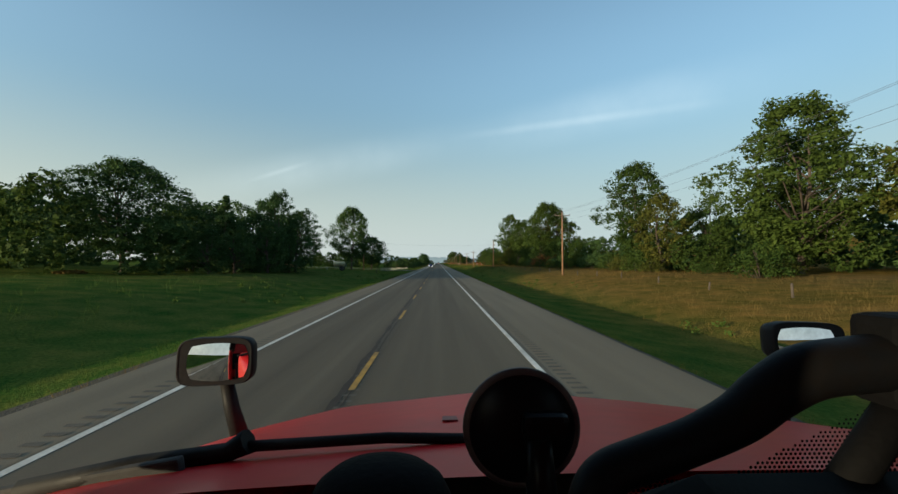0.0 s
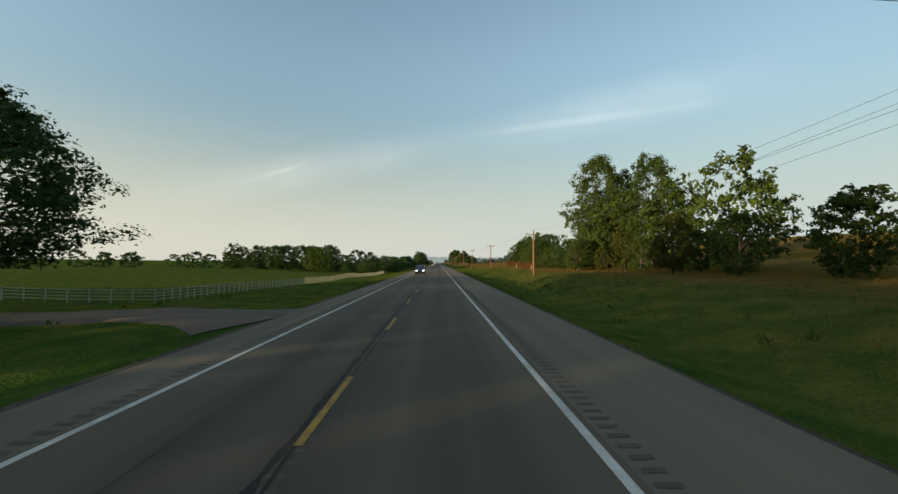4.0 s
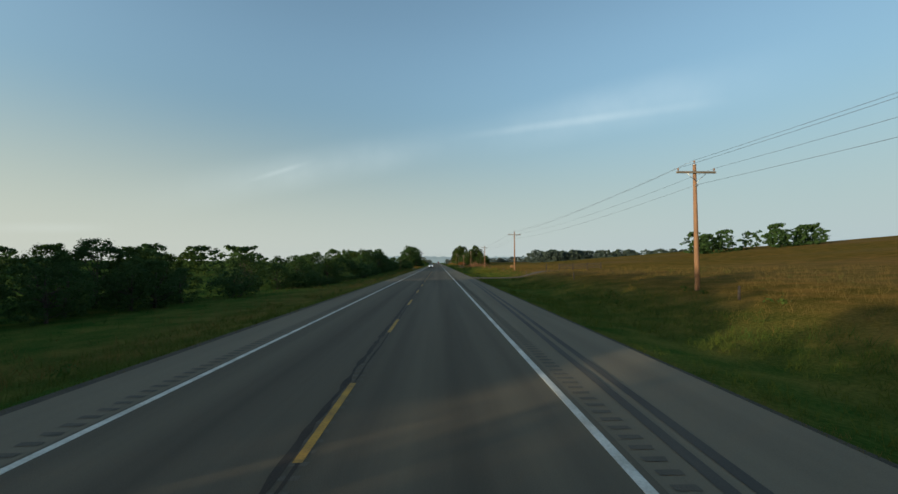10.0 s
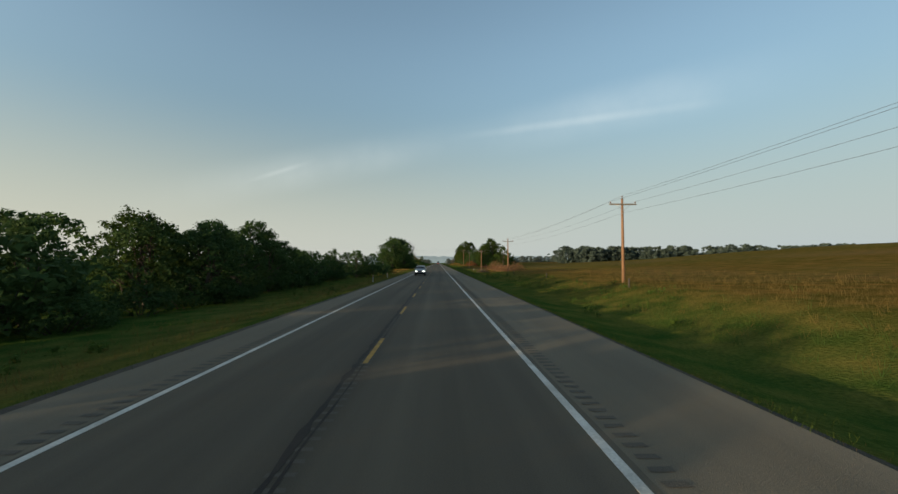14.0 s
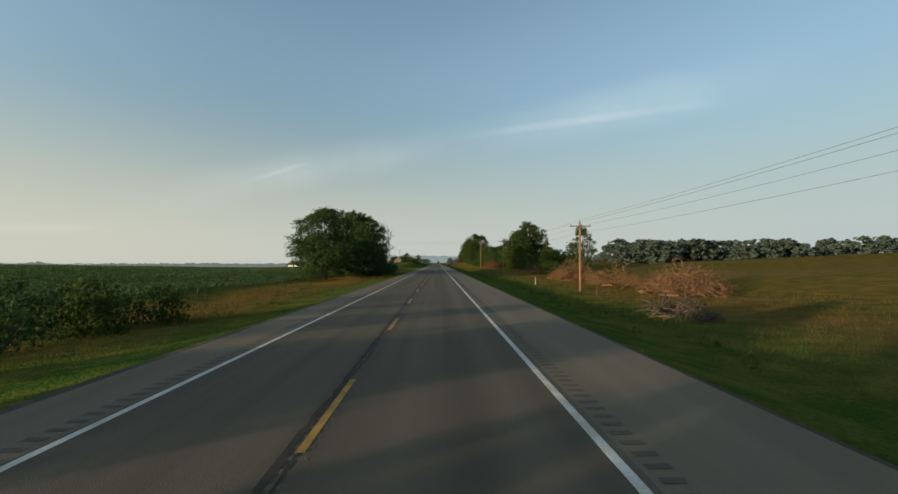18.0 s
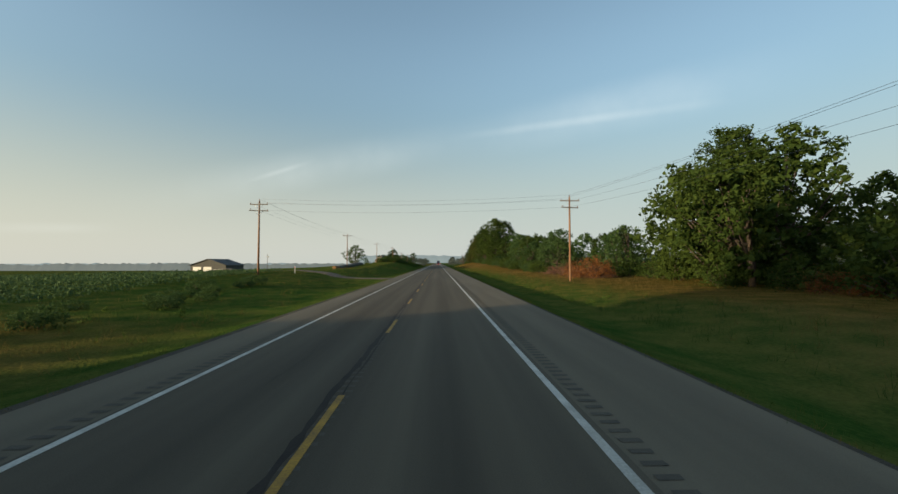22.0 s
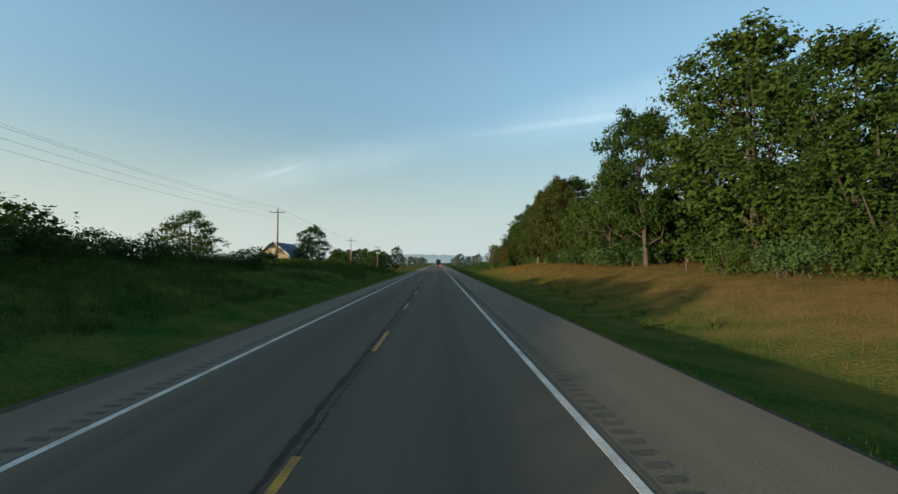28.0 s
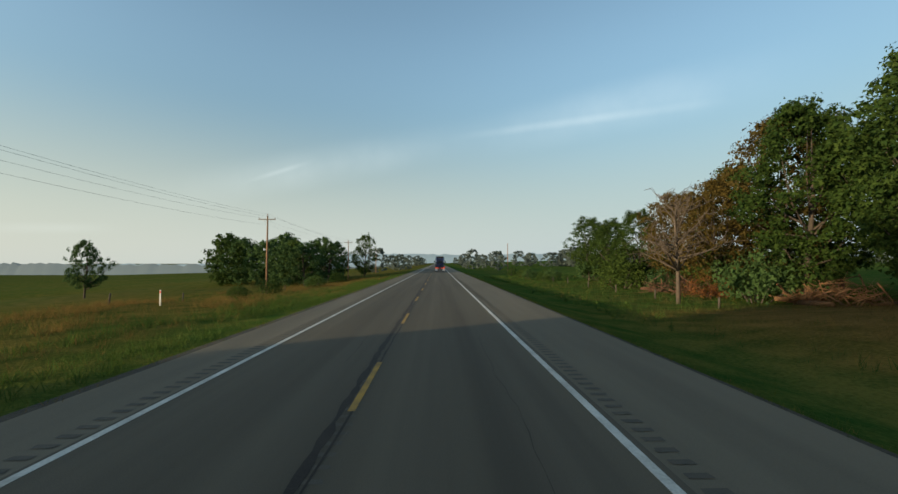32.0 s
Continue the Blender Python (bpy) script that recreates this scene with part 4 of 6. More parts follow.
RIGHT_POLES = [(18.5, 8, 9.5), (19.3, 61.5, 9.8), (15.5, 112, 7.7), (14.5, 164, 6.6), (16.1, 225, 7.3), (15.5, 284.5, 7.6), (15.1, 339.4, 7.6),
               (16.3, 400, 7.4), (16, 456, 7.4), (16.3, 515, 8.0), (15.7, 565, 8.7), (16.5, 623.5, 10.6)]
LEFT_POLES = [(-24.2, 628.4, 10), (-26.8, 692, 10.0), (-26.7, 748, 8.6), (-24.9, 793, 8.4), (-24.9, 845, 9.6), (-24.5, 892, 11), (-25, 945, 10.5), (-26, 1000, 10)]
rows = []
for k, (x, y, h) in enumerate(RIGHT_POLES):
    corner = k == len(RIGHT_POLES) - 1
    rows.append(make_pole("utility_pole", x, y, h, 2 if corner else 0 if k == 2 else 1, k == 2, 
                          "tall corner pole with two crossarms where the line crosses the road" if corner else ""))
for k, (x, y, h) in enumerate(LEFT_POLES):
    rows.append(make_pole("utility_pole", x, y, h, 2 if k == 0 else 1, False,
                          "tall corner pole with two crossarms where the line crosses the road" if k == 0 else ""))
for a, b in zip(rows, rows[1:]):
    span(a, b, 0.55)
farm = make_pole("utility_pole", -20.4, 109, 7.6, 0, False, "leaning old utility pole by the farm drive")
span(farm[1:2], rows[2][3:4], 0.45)
yard = thing("yard_light", Matrix.Translation((-45.4, 106.7, land(-45.4, 106.7))), "thin pale yard pole with a lamp by the barn", "lamp post")
part("pole", tube(bmesh.new(), [(0, 0, -0.4), (0, 0, 7.6)], [0.11, 0.08], 10), GREY_WOOD, yard)
part("lamp_head", lathe(bmesh.new(), [(0.05, 6.9), (0.2, 7.0), (0.22, 7.25), (0.05, 7.4)], 14, (0.3, -0.1, 0)), STEEL, yard, "round lamp head")
yard = thing("yard_light", Matrix.Translation((-75, 751, land(-75, 751))), "thin pole with a box and lamp in the farmyard", "lamp post")
part("pole", tube(bmesh.new(), [(0, 0, -0.4), (0, 0, 8.2)], [0.1, 0.07], 10), GREY_WOOD, yard)
part("lamp_head", boxed(0.3, 0, 7.0, 0.5, 0.4, 0.6, bevel=0.05), STEEL, yard, "grey box under the lamp")
lone = thing("utility_pole", Matrix.Translation((26, 985, land(26, 985))), "single bare wooden pole by the far field", "utility pole", "utility poles")
part("shaft", tube(bmesh.new(), [(0, 0, -1), (0, 0, 10.5)], [0.17, 0.11], 12), POLE_WOOD, lone)

# ---- white rail fence ----
VINYL = material("white_fence_board", (0.34, 0.33, 0.26), 0.75, (0.24, 0.235, 0.18), 3, 20, 0.15)
fence = thing("rail_fence", Matrix(), "white four-rail board fence round the pasture", "fence")
post_mesh, rail_mesh = None, None


def fence_run(x0, y0, x1, y1, step):
    global post_mesh, rail_mesh
    length = math.hypot(x1 - x0, y1 - y0)
    n = int(length / step)
    at = [(x0 + (x1 - x0) * k / n, y0 + (y1 - y0) * k / n) for k in range(n + 1)]
    turn = math.atan2(y1 - y0, x1 - x0)
    for x, y in at:
        if post_mesh is None:
            o = part("fence_post", boxed(0, 0, 0.2, 0.065, 0.065, 1.5, bevel=0.008), VINYL, fence)
            post_mesh = o.data
        else:
            o = part("fence_post", post_mesh, VINYL, fence)
        o.location = (x, y, land(x, y))
        o.rotation_euler[2] = turn
    for (xa, ya), (xb, yb) in zip(at[::2], at[2::2]):
        za, zb = land(xa, ya), land(xb, yb)
        for lift in (0.22, 0.44, 0.66, 0.86):
            if rail_mesh is None:
                o = part("fence_rail", boxed(0.5, 0, 0, 1, 0.03, 0.05), VINYL, fence)
                rail_mesh = o.data
            else:
                o = part("fence_rail", rail_mesh, VINYL, fence)
            run = math.hypot(xb - xa, yb - ya)
            o.location, o.scale = (xa, ya, za + lift), (math.hypot(run, zb - za), 1, 1)
            o.rotation_euler = (0, -math.atan2(zb - za, run), turn)


fence_run(-19.1, 132, -19.1, 246.6, 0.87)
fence_run(-19.1, 132, -66, 134, 1.5)

# ---- wire fence posts on the right and left ----
stake = None
for x, y, h in [(20, 22 + 7 * k, 0.75) for k in range(11)] + [(14.5, 257 + 23 * k, 0.8) for k in range(9)] + [(15.5, 508 + 22 * k, 0.9) for k in range(4)] + \
        [(21, 692 + 9 * k, 0.85) for k in range(13)] + [(19, 862 + 8 * k, 1.0) for k in range(6)] + [(-22.5, 508 + 20 * k, 0.85) for k in range(5)] + \
        [(-26, 858 + 9 * k, 1.1) for k in range(8)] + [(-15, 96, 1.2)]:
    x += plant_rng.uniform(-0.15, 0.15)
    m = Matrix.Translation((x, y, land(x, y))) @ pose(0, 0, 0, plant_rng.uniform(-4, 4), plant_rng.uniform(-4, 4), plant_rng.uniform(0, 90)) @ Matrix.Diagonal((1, 1, h, 1))
    if stake is None:
        stake = thing("fence_post", m, "weathered wooden fence post in long grass", "fence post", "wire fence posts")
        part("stake", tube(bmesh.new(), [(0, 0, -0.4), (0, 0, 0.6), (0.02, 0, 1.08), (0.02, 0, 1.12)], [0.07, 0.065, 0.06, 0.04], 8), POST_WOOD, stake)
        part("staple", boxed(0.065, 0, 0.9, 0.02, 0.05, 0.012), STEEL, stake, "rusty wire staple")
    else:
        copy_thing(stake, m)
REFLECT = material("white_delineator", (0.48, 0.47, 0.44), 0.6, bump=0)
RED = material("red_reflector", (0.5, 0.04, 0.02), 0.3, bump=0)
marker = None
for x, y in [(14, 268), (14.8, 530), (-20, 864), (-22, 636), (-10.5, 430), (-10.5, 448), (20, 205), (21, 193)]:
    m = Matrix.Translation((x, y, land(x, y)))
    if marker is None:
        marker = thing("marker_post", m, "slim white roadside marker post with a red band", "marker post", "marker posts")
        part("post", boxed(0, 0, 0.5, 0.1, 0.05, 1.2, bevel=0.012), REFLECT, marker)
        part("band", boxed(0, -0.003, 0.95, 0.104, 0.054, 0.14, bevel=0.01), RED, marker, "red reflective band")
    else:
        copy_thing(marker, m)

CORRAL_WOOD = material("dark_weathered_rails", (0.042, 0.032, 0.025), 0.95, (0.024, 0.019, 0.015), 2, 30, 0.4)
corral = thing("corral_fence", Matrix(), "dark wooden rail fence across the field entrance", "fence")
rail_rng = np.random.default_rng(17)
CORRAL_X = (19.4, 21.7, 24.2, 26.8, 29.3)
for k, x in enumerate(CORRAL_X):
    o = part("fence_post", tube(bmesh.new(), [(0, 0, -0.4), (0.01, 0, 0.8), (0.02, 0, 1.3)], [0.09, 0.085, 0.07], 8), CORRAL_WOOD, corral)
    o.location = (x, 332, land(x, 332))
    if k > 1:
        near = CORRAL_X[k - 1]
        for lift in (0.38, 0.64, 0.9, 1.15):
            ends_ = [(px, 331.9, land(px, 332) + lift + rail_rng.uniform(-0.03, 0.03)) for px in (near - 0.08, x + 0.08)]
            rise = math.atan2(ends_[1][2] - ends_[0][2], x - near)
            part("fence_rail", boxed((near + x) / 2, 331.89, (ends_[0][2] + ends_[1][2]) / 2, x - near + 0.16, 0.04, 0.1, bevel=0.01,
                                     turn=Matrix.Rotation(-rise, 4, "Y")), CORRAL_WOOD, corral)

# ---- farm buildings ----
BARN_RED = material("orange_red_boards", (0.42, 0.14, 0.055), 0.85, (0.3, 0.1, 0.045), 1.2, 14, 0.4)
BLUE_ROOF = material("blue_metal_roof", (0.075, 0.10, 0.15), 0.5, (0.055, 0.075, 0.115), 0.8, 12, 0.15)
GREY_ROOF = material("dull_grey_roof", (0.11, 0.11, 0.11), 0.7, (0.07, 0.07, 0.07), 0.8, 12, 0.2)
TAN_WALL = material("tan_siding", (0.46, 0.35, 0.21), 0.8, (0.38, 0.28, 0.17), 1, 14, 0.25)
GREY_WALL = material("grey_metal_siding", (0.075, 0.075, 0.066), 0.8, (0.055, 0.055, 0.05), 1, 16, 0.3)
WHITE_PAINT = material("white_paint", (0.72, 0.71, 0.66), 0.6, (0.6, 0.58, 0.53), 2, 20, 0.1)
# open bays are panels on the wall, painted near-black for the shade inside
BAY_SHADE = material("bay_shade", (0.008, 0.007, 0.006), 1.0, bump=0)
BAY_SHADE.node_tree.nodes["Principled BSDF"].inputs["Specular IOR Level"].default_value = 0.0
GLASS = material("window_glass", (0.03, 0.035, 0.04), 0.08, bump=0)


def gable_house(name, m, w, l, eave, ridge, wall_mat, roof_mat, label, category, over=0.35, siding="board"):
    """A building with its gable towards -y: walls with thickness, boards, and a ridged metal roof."""
    root = thing(name, m, label, category)
    t = 0.15
    for s in (-1, 1):
        part("side_wall", boxed(s * (w / 2 - t / 2), l / 2, eave / 2 - 0.3, t, l - 2 * t, eave + 0.6), wall_mat, root)
    for y in (0, l):
        bm = bmesh.new()
        outline = [(-w / 2, -0.6), (w / 2, -0.6), (w / 2, eave), (0, ridge), (-w / 2, eave)]
        near = [bm.verts.new((x, y, z)) for x, z in outline]
        far = [bm.verts.new((x, y + (t if y == 0 else -t), z)) for x, z in outline]
        bm.faces.new(near), bm.faces.new(far[::-1])
        for k in range(5):
            bm.faces.new((near[k], far[k], far[(k + 1) % 5], near[(k + 1) % 5]))
        bmesh.ops.recalc_face_normals(bm, faces=bm.faces)
        g = part("gable_wall", bm, wall_mat, root)
        if y == 0:
            n = int(w / 0.42)
            for k in range(n):
                x = -w / 2 + w * (k + 0.5) / n
                top = eave + (ridge - eave) * (1 - abs(x) / (w / 2)) - 0.12
                part(siding, boxed(x, -0.014, (top - 0.5) / 2, w / n - 0.03, 0.028, top + 0.5), wall_mat, g)
    slope = math.atan2(ridge - eave, w / 2)
    run = math.hypot(ridge - eave, w / 2) + over
    for s in (-1, 1):
        rot = Matrix.Rotation(s * slope, 4, "Y")
        cx, cz = s * math.cos(slope) * run / 2, ridge - math.sin(slope) * run / 2 + 0.08
        r = part("roof", boxed(cx, l / 2, cz, run, l + 2 * over, 0.08, turn=rot), roof_mat, root)
        n = int((l + 2 * over) / 0.6)
        for k in range(n + 1):
            y = -over + (l + 2 * over) * k / n
            part("roof_seam", boxed(cx + s * math.sin(slope) * .055, y, cz + math.cos(slope) * .055, run, 0.04, 0.035, turn=rot), roof_mat, r)
    return root


def opening(root, x, z, w, h, mat, name, frame_mat=WHITE_PAINT, y=-0.03, label=""):
    """A door or window in the front gable, with frame and sill."""
    o = part(name, boxed(x, y, z + h / 2, w, 0.05, h, bevel=0.006), mat, root, label)
    for dx, dz, sx, sz in ((-w / 2, h / 2, 0.09, h + 0.18), (w / 2, h / 2, 0.09, h + 0.18), (0, h, w, 0.09), (0, 0, w, 0.09)):
        part("frame", boxed(x + dx, y - 0.02, z + dz, sx, 0.07, sz, bevel=0.006), frame_mat, o)
    return o


bz = 0.9
barn = gable_house("barn", Matrix.Translation((-59.5, 112, bz)), 11.5, 22, 2.6, 6.6, BARN_RED, BLUE_ROOF,
                   "old orange-red wooden barn with a blue metal roof and open bays", "barn")
opening(barn, 1.2, -0.3, 4.6, 3.4, BAY_SHADE, "open_bay", BARN_RED, label="near-black panel for the shade in an open bay")
opening(barn, 4.6, -0.3, 1.5, 2.3, BAY_SHADE, "open_bay", BARN_RED, label="near-black panel for the shade in an open bay")
shed = gable_house("shed", Matrix.Translation((-48.5, 114, bz)), 8, 10, 1.9, 3.2, BARN_RED, BLUE_ROOF, "low wooden lean-to shed with a blue roof beside the barn", "shed")
opening(shed, -1.8, -0.3, 3, 1.9, BAY_SHADE, "open_bay", BARN_RED, label="near-black panel for the shade in an open bay")
opening(shed, 2.0, -0.3, 2.6, 1.9, BAY_SHADE, "open_bay", BARN_RED, label="near-black panel for the shade in an open bay")
grain = thing("grain_bin", Matrix.Translation((-74, 122, 0.8)), "corrugated steel grain bin with a domed roof behind the barn", "grain bin")
for k in range(9):
    part("ring", lathe(bmesh.new(), [(2.7, k * .8 - .4), (2.74, k * .8), (2.7, k * .8 + .38)], 36), STEEL, grain)
part("roof", lathe(bmesh.new(), [(2.85, 6.75), (1.6, 7.7), (0.35, 8.5), (0.35, 8.75), (0.05, 8.8)], 36), STEEL, grain, "conical ribbed roof")
part("ladder", tube(bmesh.new(), [(2.3, -1.6, 0), (2.3, -1.6, 7)], 0.05, 6), STEEL, grain)

garage = gable_house("machine_shed", Matrix.Translation((-95.4, 742, -2.6)), 14.5, 15, 3.9, 6.4, GREY_WALL, GREY_ROOF,
                     "long grey metal machine shed with two white doors", "shed", 0.6, "siding_panel")
opening(garage, -4.6, 0.2, 3.4, 3, WHITE_PAINT, "overhead_door", GREY_WALL, label="white overhead door")
opening(garage, -0.3, 0.2, 3.4, 3, WHITE_PAINT, "overhead_door", GREY_WALL, label="white overhead door")
opening(garage, 2.6, 1.2, 0.8, 0.9, GLASS, "window")
opening(garage, 5.0, 1.0, 1.8, 1.2, GLASS, "window")

house = gable_house("farmhouse", Matrix.Translation((-34.5, 815, 1.2)), 6.9, 11, 2.5, 5.4, TAN_WALL, BLUE_ROOF,
                    "small tan farmhouse with a blue metal roof above the bank", "house", 0.45, "siding_board")
opening(house, 0.1, 3.0, 0.75, 1.25, material("drawn_blind", (0.62, 0.55, 0.4), 0.8), "window", GREY_WOOD, label="attic window with a drawn blind")
opening(house, 2.0, 0.2, 0.9, 1.3, GLASS, "window")
opening(house, -2.0, 0.2, 0.9, 1.3, GLASS, "window")
part("fascia", boxed(1.9, -0.47, 4.0, 4.7, 0.04, 0.18, turn=Matrix.Rotation(math.atan2(2.9, 3.45), 4, "Y")), WHITE_PAINT, house, "white gable trim")
part("fascia", boxed(-1.9, -0.47, 4.0, 4.7, 0.04, 0.18, turn=Matrix.Rotation(-math.atan2(2.9, 3.45), 4, "Y")), WHITE_PAINT, house, "white gable trim")
part("vent_pipe", tube(bmesh.new(), [(1.6, 5, 3.8), (1.6, 5, 5.0)], 0.07, 10), STEEL, house)
tank = thing("white_tank", Matrix.Translation((-25.6, 815, land(-25.6, 815))) @ Matrix.Scale(0.75, 4), "small white tank standing under the yard tree", "tank")
part("shell", lathe(bmesh.new(), [(0.3, 0.1), (0.38, 0.2), (0.38, 1.0), (0.25, 1.15), (0.1, 1.18)], 18), WHITE_PAINT, tank)
part("base", boxed(0, 0, 0.03, 0.9, 0.9, 0.14, bevel=0.02), GREY_WOOD, tank)

# ---- hay and farm gear ----
HAY = material("hay", (0.20, 0.112, 0.045), 0.95, (0.12, 0.07, 0.03), 2, 40, 0.9, distance=0.05)
WRAP = material("grey_bale_wrap", (0.085, 0.082, 0.070), 0.8, (0.055, 0.056, 0.046), 2, 12, 0.4)
LYING = Matrix.Rotation(radians(90), 4, "X")


def bale(x, y, mat, label, r=0.6, w=1.4):
    root = thing("hay_bale", Matrix.Translation((x, y, land(x, y) + r - 0.15)), label, "hay bale", "round bales")
    bm = bmesh.new()
    lathe(bm, [(r * .8, -w / 2), (r * .96, -w / 2 + .05), (r, -w / 2 + .14), (r * 1.015, 0), (r, w / 2 - .14), (r * .96, w / 2 - .05), (r * .8, w / 2)], 26, turn=LYING)
    for v in bm.verts:
        v.co += Vector((0, 0, 0.02 * noise.noise(v.co * 3)))
    part("roll", bm, mat, root)
    for k in range(3):
        part("net_wrap", lathe(bmesh.new(), [(r * 1.018, 0), (r * 1.024, .03), (r * 1.018, .06)], 26, (0, -0.4 + .4 * k, 0), LYING), mat, root)


for k in range(30):
    bale(-27.2 - 0.05 * k, 680 + 1.5 * k, HAY if k < 3 else WRAP,
         "orange round hay bale at the end of a row" if k < 3 else "round bale in weathered dull grey wrap in a long row")
bale(-29.2, 341.8, HAY, "old round hay bale in the low pasture")
bale(20, 368, HAY, "round hay bale in the ripening field", 0.5, 1.2)
heap = thing("hay_heap", Matrix.Translation((-38, 42, land(-38, 42))), "low heap of dry cut grass", "hay heap")
v, f = leaves(np.random.default_rng(3), [(0.5 * math.cos(k), 0.8 * math.sin(k * 1.7), 0.15) for k in range(16)], [0.55] * 16, 40, 0.18, 0.4)
part("straw", mesh_of("straw", v, f, GRASS_DRY), GRASS_DRY, heap)

TANK_YELLOW = material("yellow_plastic_tank", (0.42, 0.39, 0.22), 0.7, (0.32, 0.29, 0.15), 2, 20, 0.1)
RUBBER = material("black_rubber", (0.022, 0.022, 0.022), 0.85, bump=0.1)
GREEN_PAINT = material("dark_green_paint", (0.03, 0.07, 0.03), 0.5, bump=0.05)
sprayer = thing("field_sprayer", Matrix.Translation((-21.8, 88, land(-21.8, 88))) @ Matrix.Rotation(radians(8), 4, "Z") @ Matrix.Scale(0.85, 4),
                "parked field sprayer with a yellow tank and folded booms", "farm machine")
bm = bmesh.new()
lathe(bm, [(0.3, -1.45), (0.52, -1.35), (0.62, -1.1), (0.62, 1.1), (0.52, 1.35), (0.3, 1.45)], 24, (0, 0, 1.72), Matrix.Rotation(radians(90), 4, "Y"))
part("tank", bm, TANK_YELLOW, sprayer, "yellow plastic tank")
part("tank_lid", lathe(bmesh.new(), [(0.22, 0), (0.22, .07), (0.1, .1)], 16, (0.2, 0, 2.32)), RUBBER, sprayer)
for dx in (-0.7, 0.1, 0.9):
    part("tank_strap", lathe(bmesh.new(), [(0.63, -.03), (0.635, 0), (0.63, .03)], 24, (dx, 0, 1.72), Matrix.Rotation(radians(90), 4, "Y")), STEEL, sprayer)
part("chassis", boxed(0.2, 0, 1.0, 4.2, 0.9, 0.14, bevel=0.02), GREEN_PAINT, sprayer)
part("drawbar", tube(bmesh.new(), [(-1.8, 0, 1.0), (-3.4, 0, 0.55)], 0.06, 8), GREEN_PAINT, sprayer)
part("jack", tube(bmesh.new(), [(-3.0, 0.1, 0.05), (-3.0, 0.1, 0.9)], 0.04, 8), STEEL, sprayer)
for s in (-1, 1):
    w = part("wheel", lathe(bmesh.new(), [(0.42, -.12), (0.6, -.16), (0.64, -.1), (0.64, .1), (0.6, .16), (0.42, .12)], 28, (0.7, s * 1.0, 0.62), LYING), RUBBER, sprayer, "ribbed black tyre")
    part("rim", lathe(bmesh.new(), [(0.1, -.1), (0.3, -.06), (0.42, -.125), (0.42, .125), (0.3, .06), (0.1, .1)], 24, (0.7, s * 1.0, 0.62), LYING), TANK_YELLOW, w, "yellow wheel rim")
for s in (-1, 1):
    for z in (1.3, 1.75, 2.2):
        part("boom_tube", tube(bmesh.new(), [(1.5, s * 0.9, z), (3.6, s * 0.95, z + 0.15)], 0.03, 6), GREEN_PAINT, sprayer)
    for k in range(5):
        x = 1.6 + 0.48 * k
        part("boom_strut", tube(bmesh.new(), [(x, s * .92, 1.32), (x + .3, s * .93, 2.25)], 0.02, 5), GREEN_PAINT, sprayer)
part("boom_mast", boxed(1.6, 0, 1.45, 0.1, 1.5, 0.75, bevel=0.02), GREEN_PAINT, sprayer)


# ---- heaps of felled branches ----
def brush_pile(x, y, w, l, h, n, seed, label, mat=PALE_BARK, logs=3):
    """A tangled heap of cut branches with side twigs, and some logs."""
    rng = np.random.default_rng(seed)
    root = thing("brush_pile", Matrix.Translation((x, y, land(x, y))), label, "brush pile", "heaps of felled branches")
    bm, tw = bmesh.new(), bmesh.new()
    for k in range(n):
        r = math.sqrt(rng.uniform(0, 1))
        a = rng.uniform(0, 6.283)
        c = np.array((w / 2 * r * math.cos(a), l / 2 * r * math.sin(a), h * (1 - r) ** 0.75 * rng.uniform(0.05, 1.0) + 0.1))
        d = rng.normal(size=3) * (1, 1, 0.75)
        d /= np.linalg.norm(d)
        ln = rng.uniform(1.0, 3.0)
        s, e = c - d * ln / 2, c + d * ln / 2
        s[2], e[2] = max(s[2], -0.1), max(e[2], 0.02)
        m = (s + e) / 2 + rng.normal(scale=0.18, size=3)
        q = rng.uniform(0.015, 0.055)
        if k < 22:
            part("branch", tube(bmesh.new(), [s, m, e], [q * 1.5, q, q * 0.3], 6), mat, root)
        else:
            tube(bm, [s, m, e], [q, q * 0.7, q * 0.2], 5)
        for _ in range(5):
            f = rng.uniform(0.1, 1)
            p = m * (1 - f) + e * f
            t2 = p + rng.normal(scale=0.45, size=3) + (0, 0, 0.15)
            tube(tw, [p, (p + t2) / 2 + rng.normal(scale=0.06, size=3), t2], [q * .3, q * .2, q * .08], 3)
    tagged(part("branch_tangle", bm, mat, root, "tangled bare branches"), kind="stuff")
    tagged(part("twig_tangle", tw, mat, root, "fine dry twigs"), kind="stuff")
    for k in range(logs):
        a = rng.uniform(0, 6.283)
        c = np.array((w * .42 * math.cos(a), l * .42 * math.sin(a), 0.16))
        d = np.array((math.cos(a + 1.2), math.sin(a + 1.2), 0.06))
        q = rng.uniform(0.13, 0.24)
        part("log", tube(bmesh.new(), [c - d * 1.3, c, c + d * 1.4], [q, q * .95, q * .8], 10), mat, root, "sawn log")


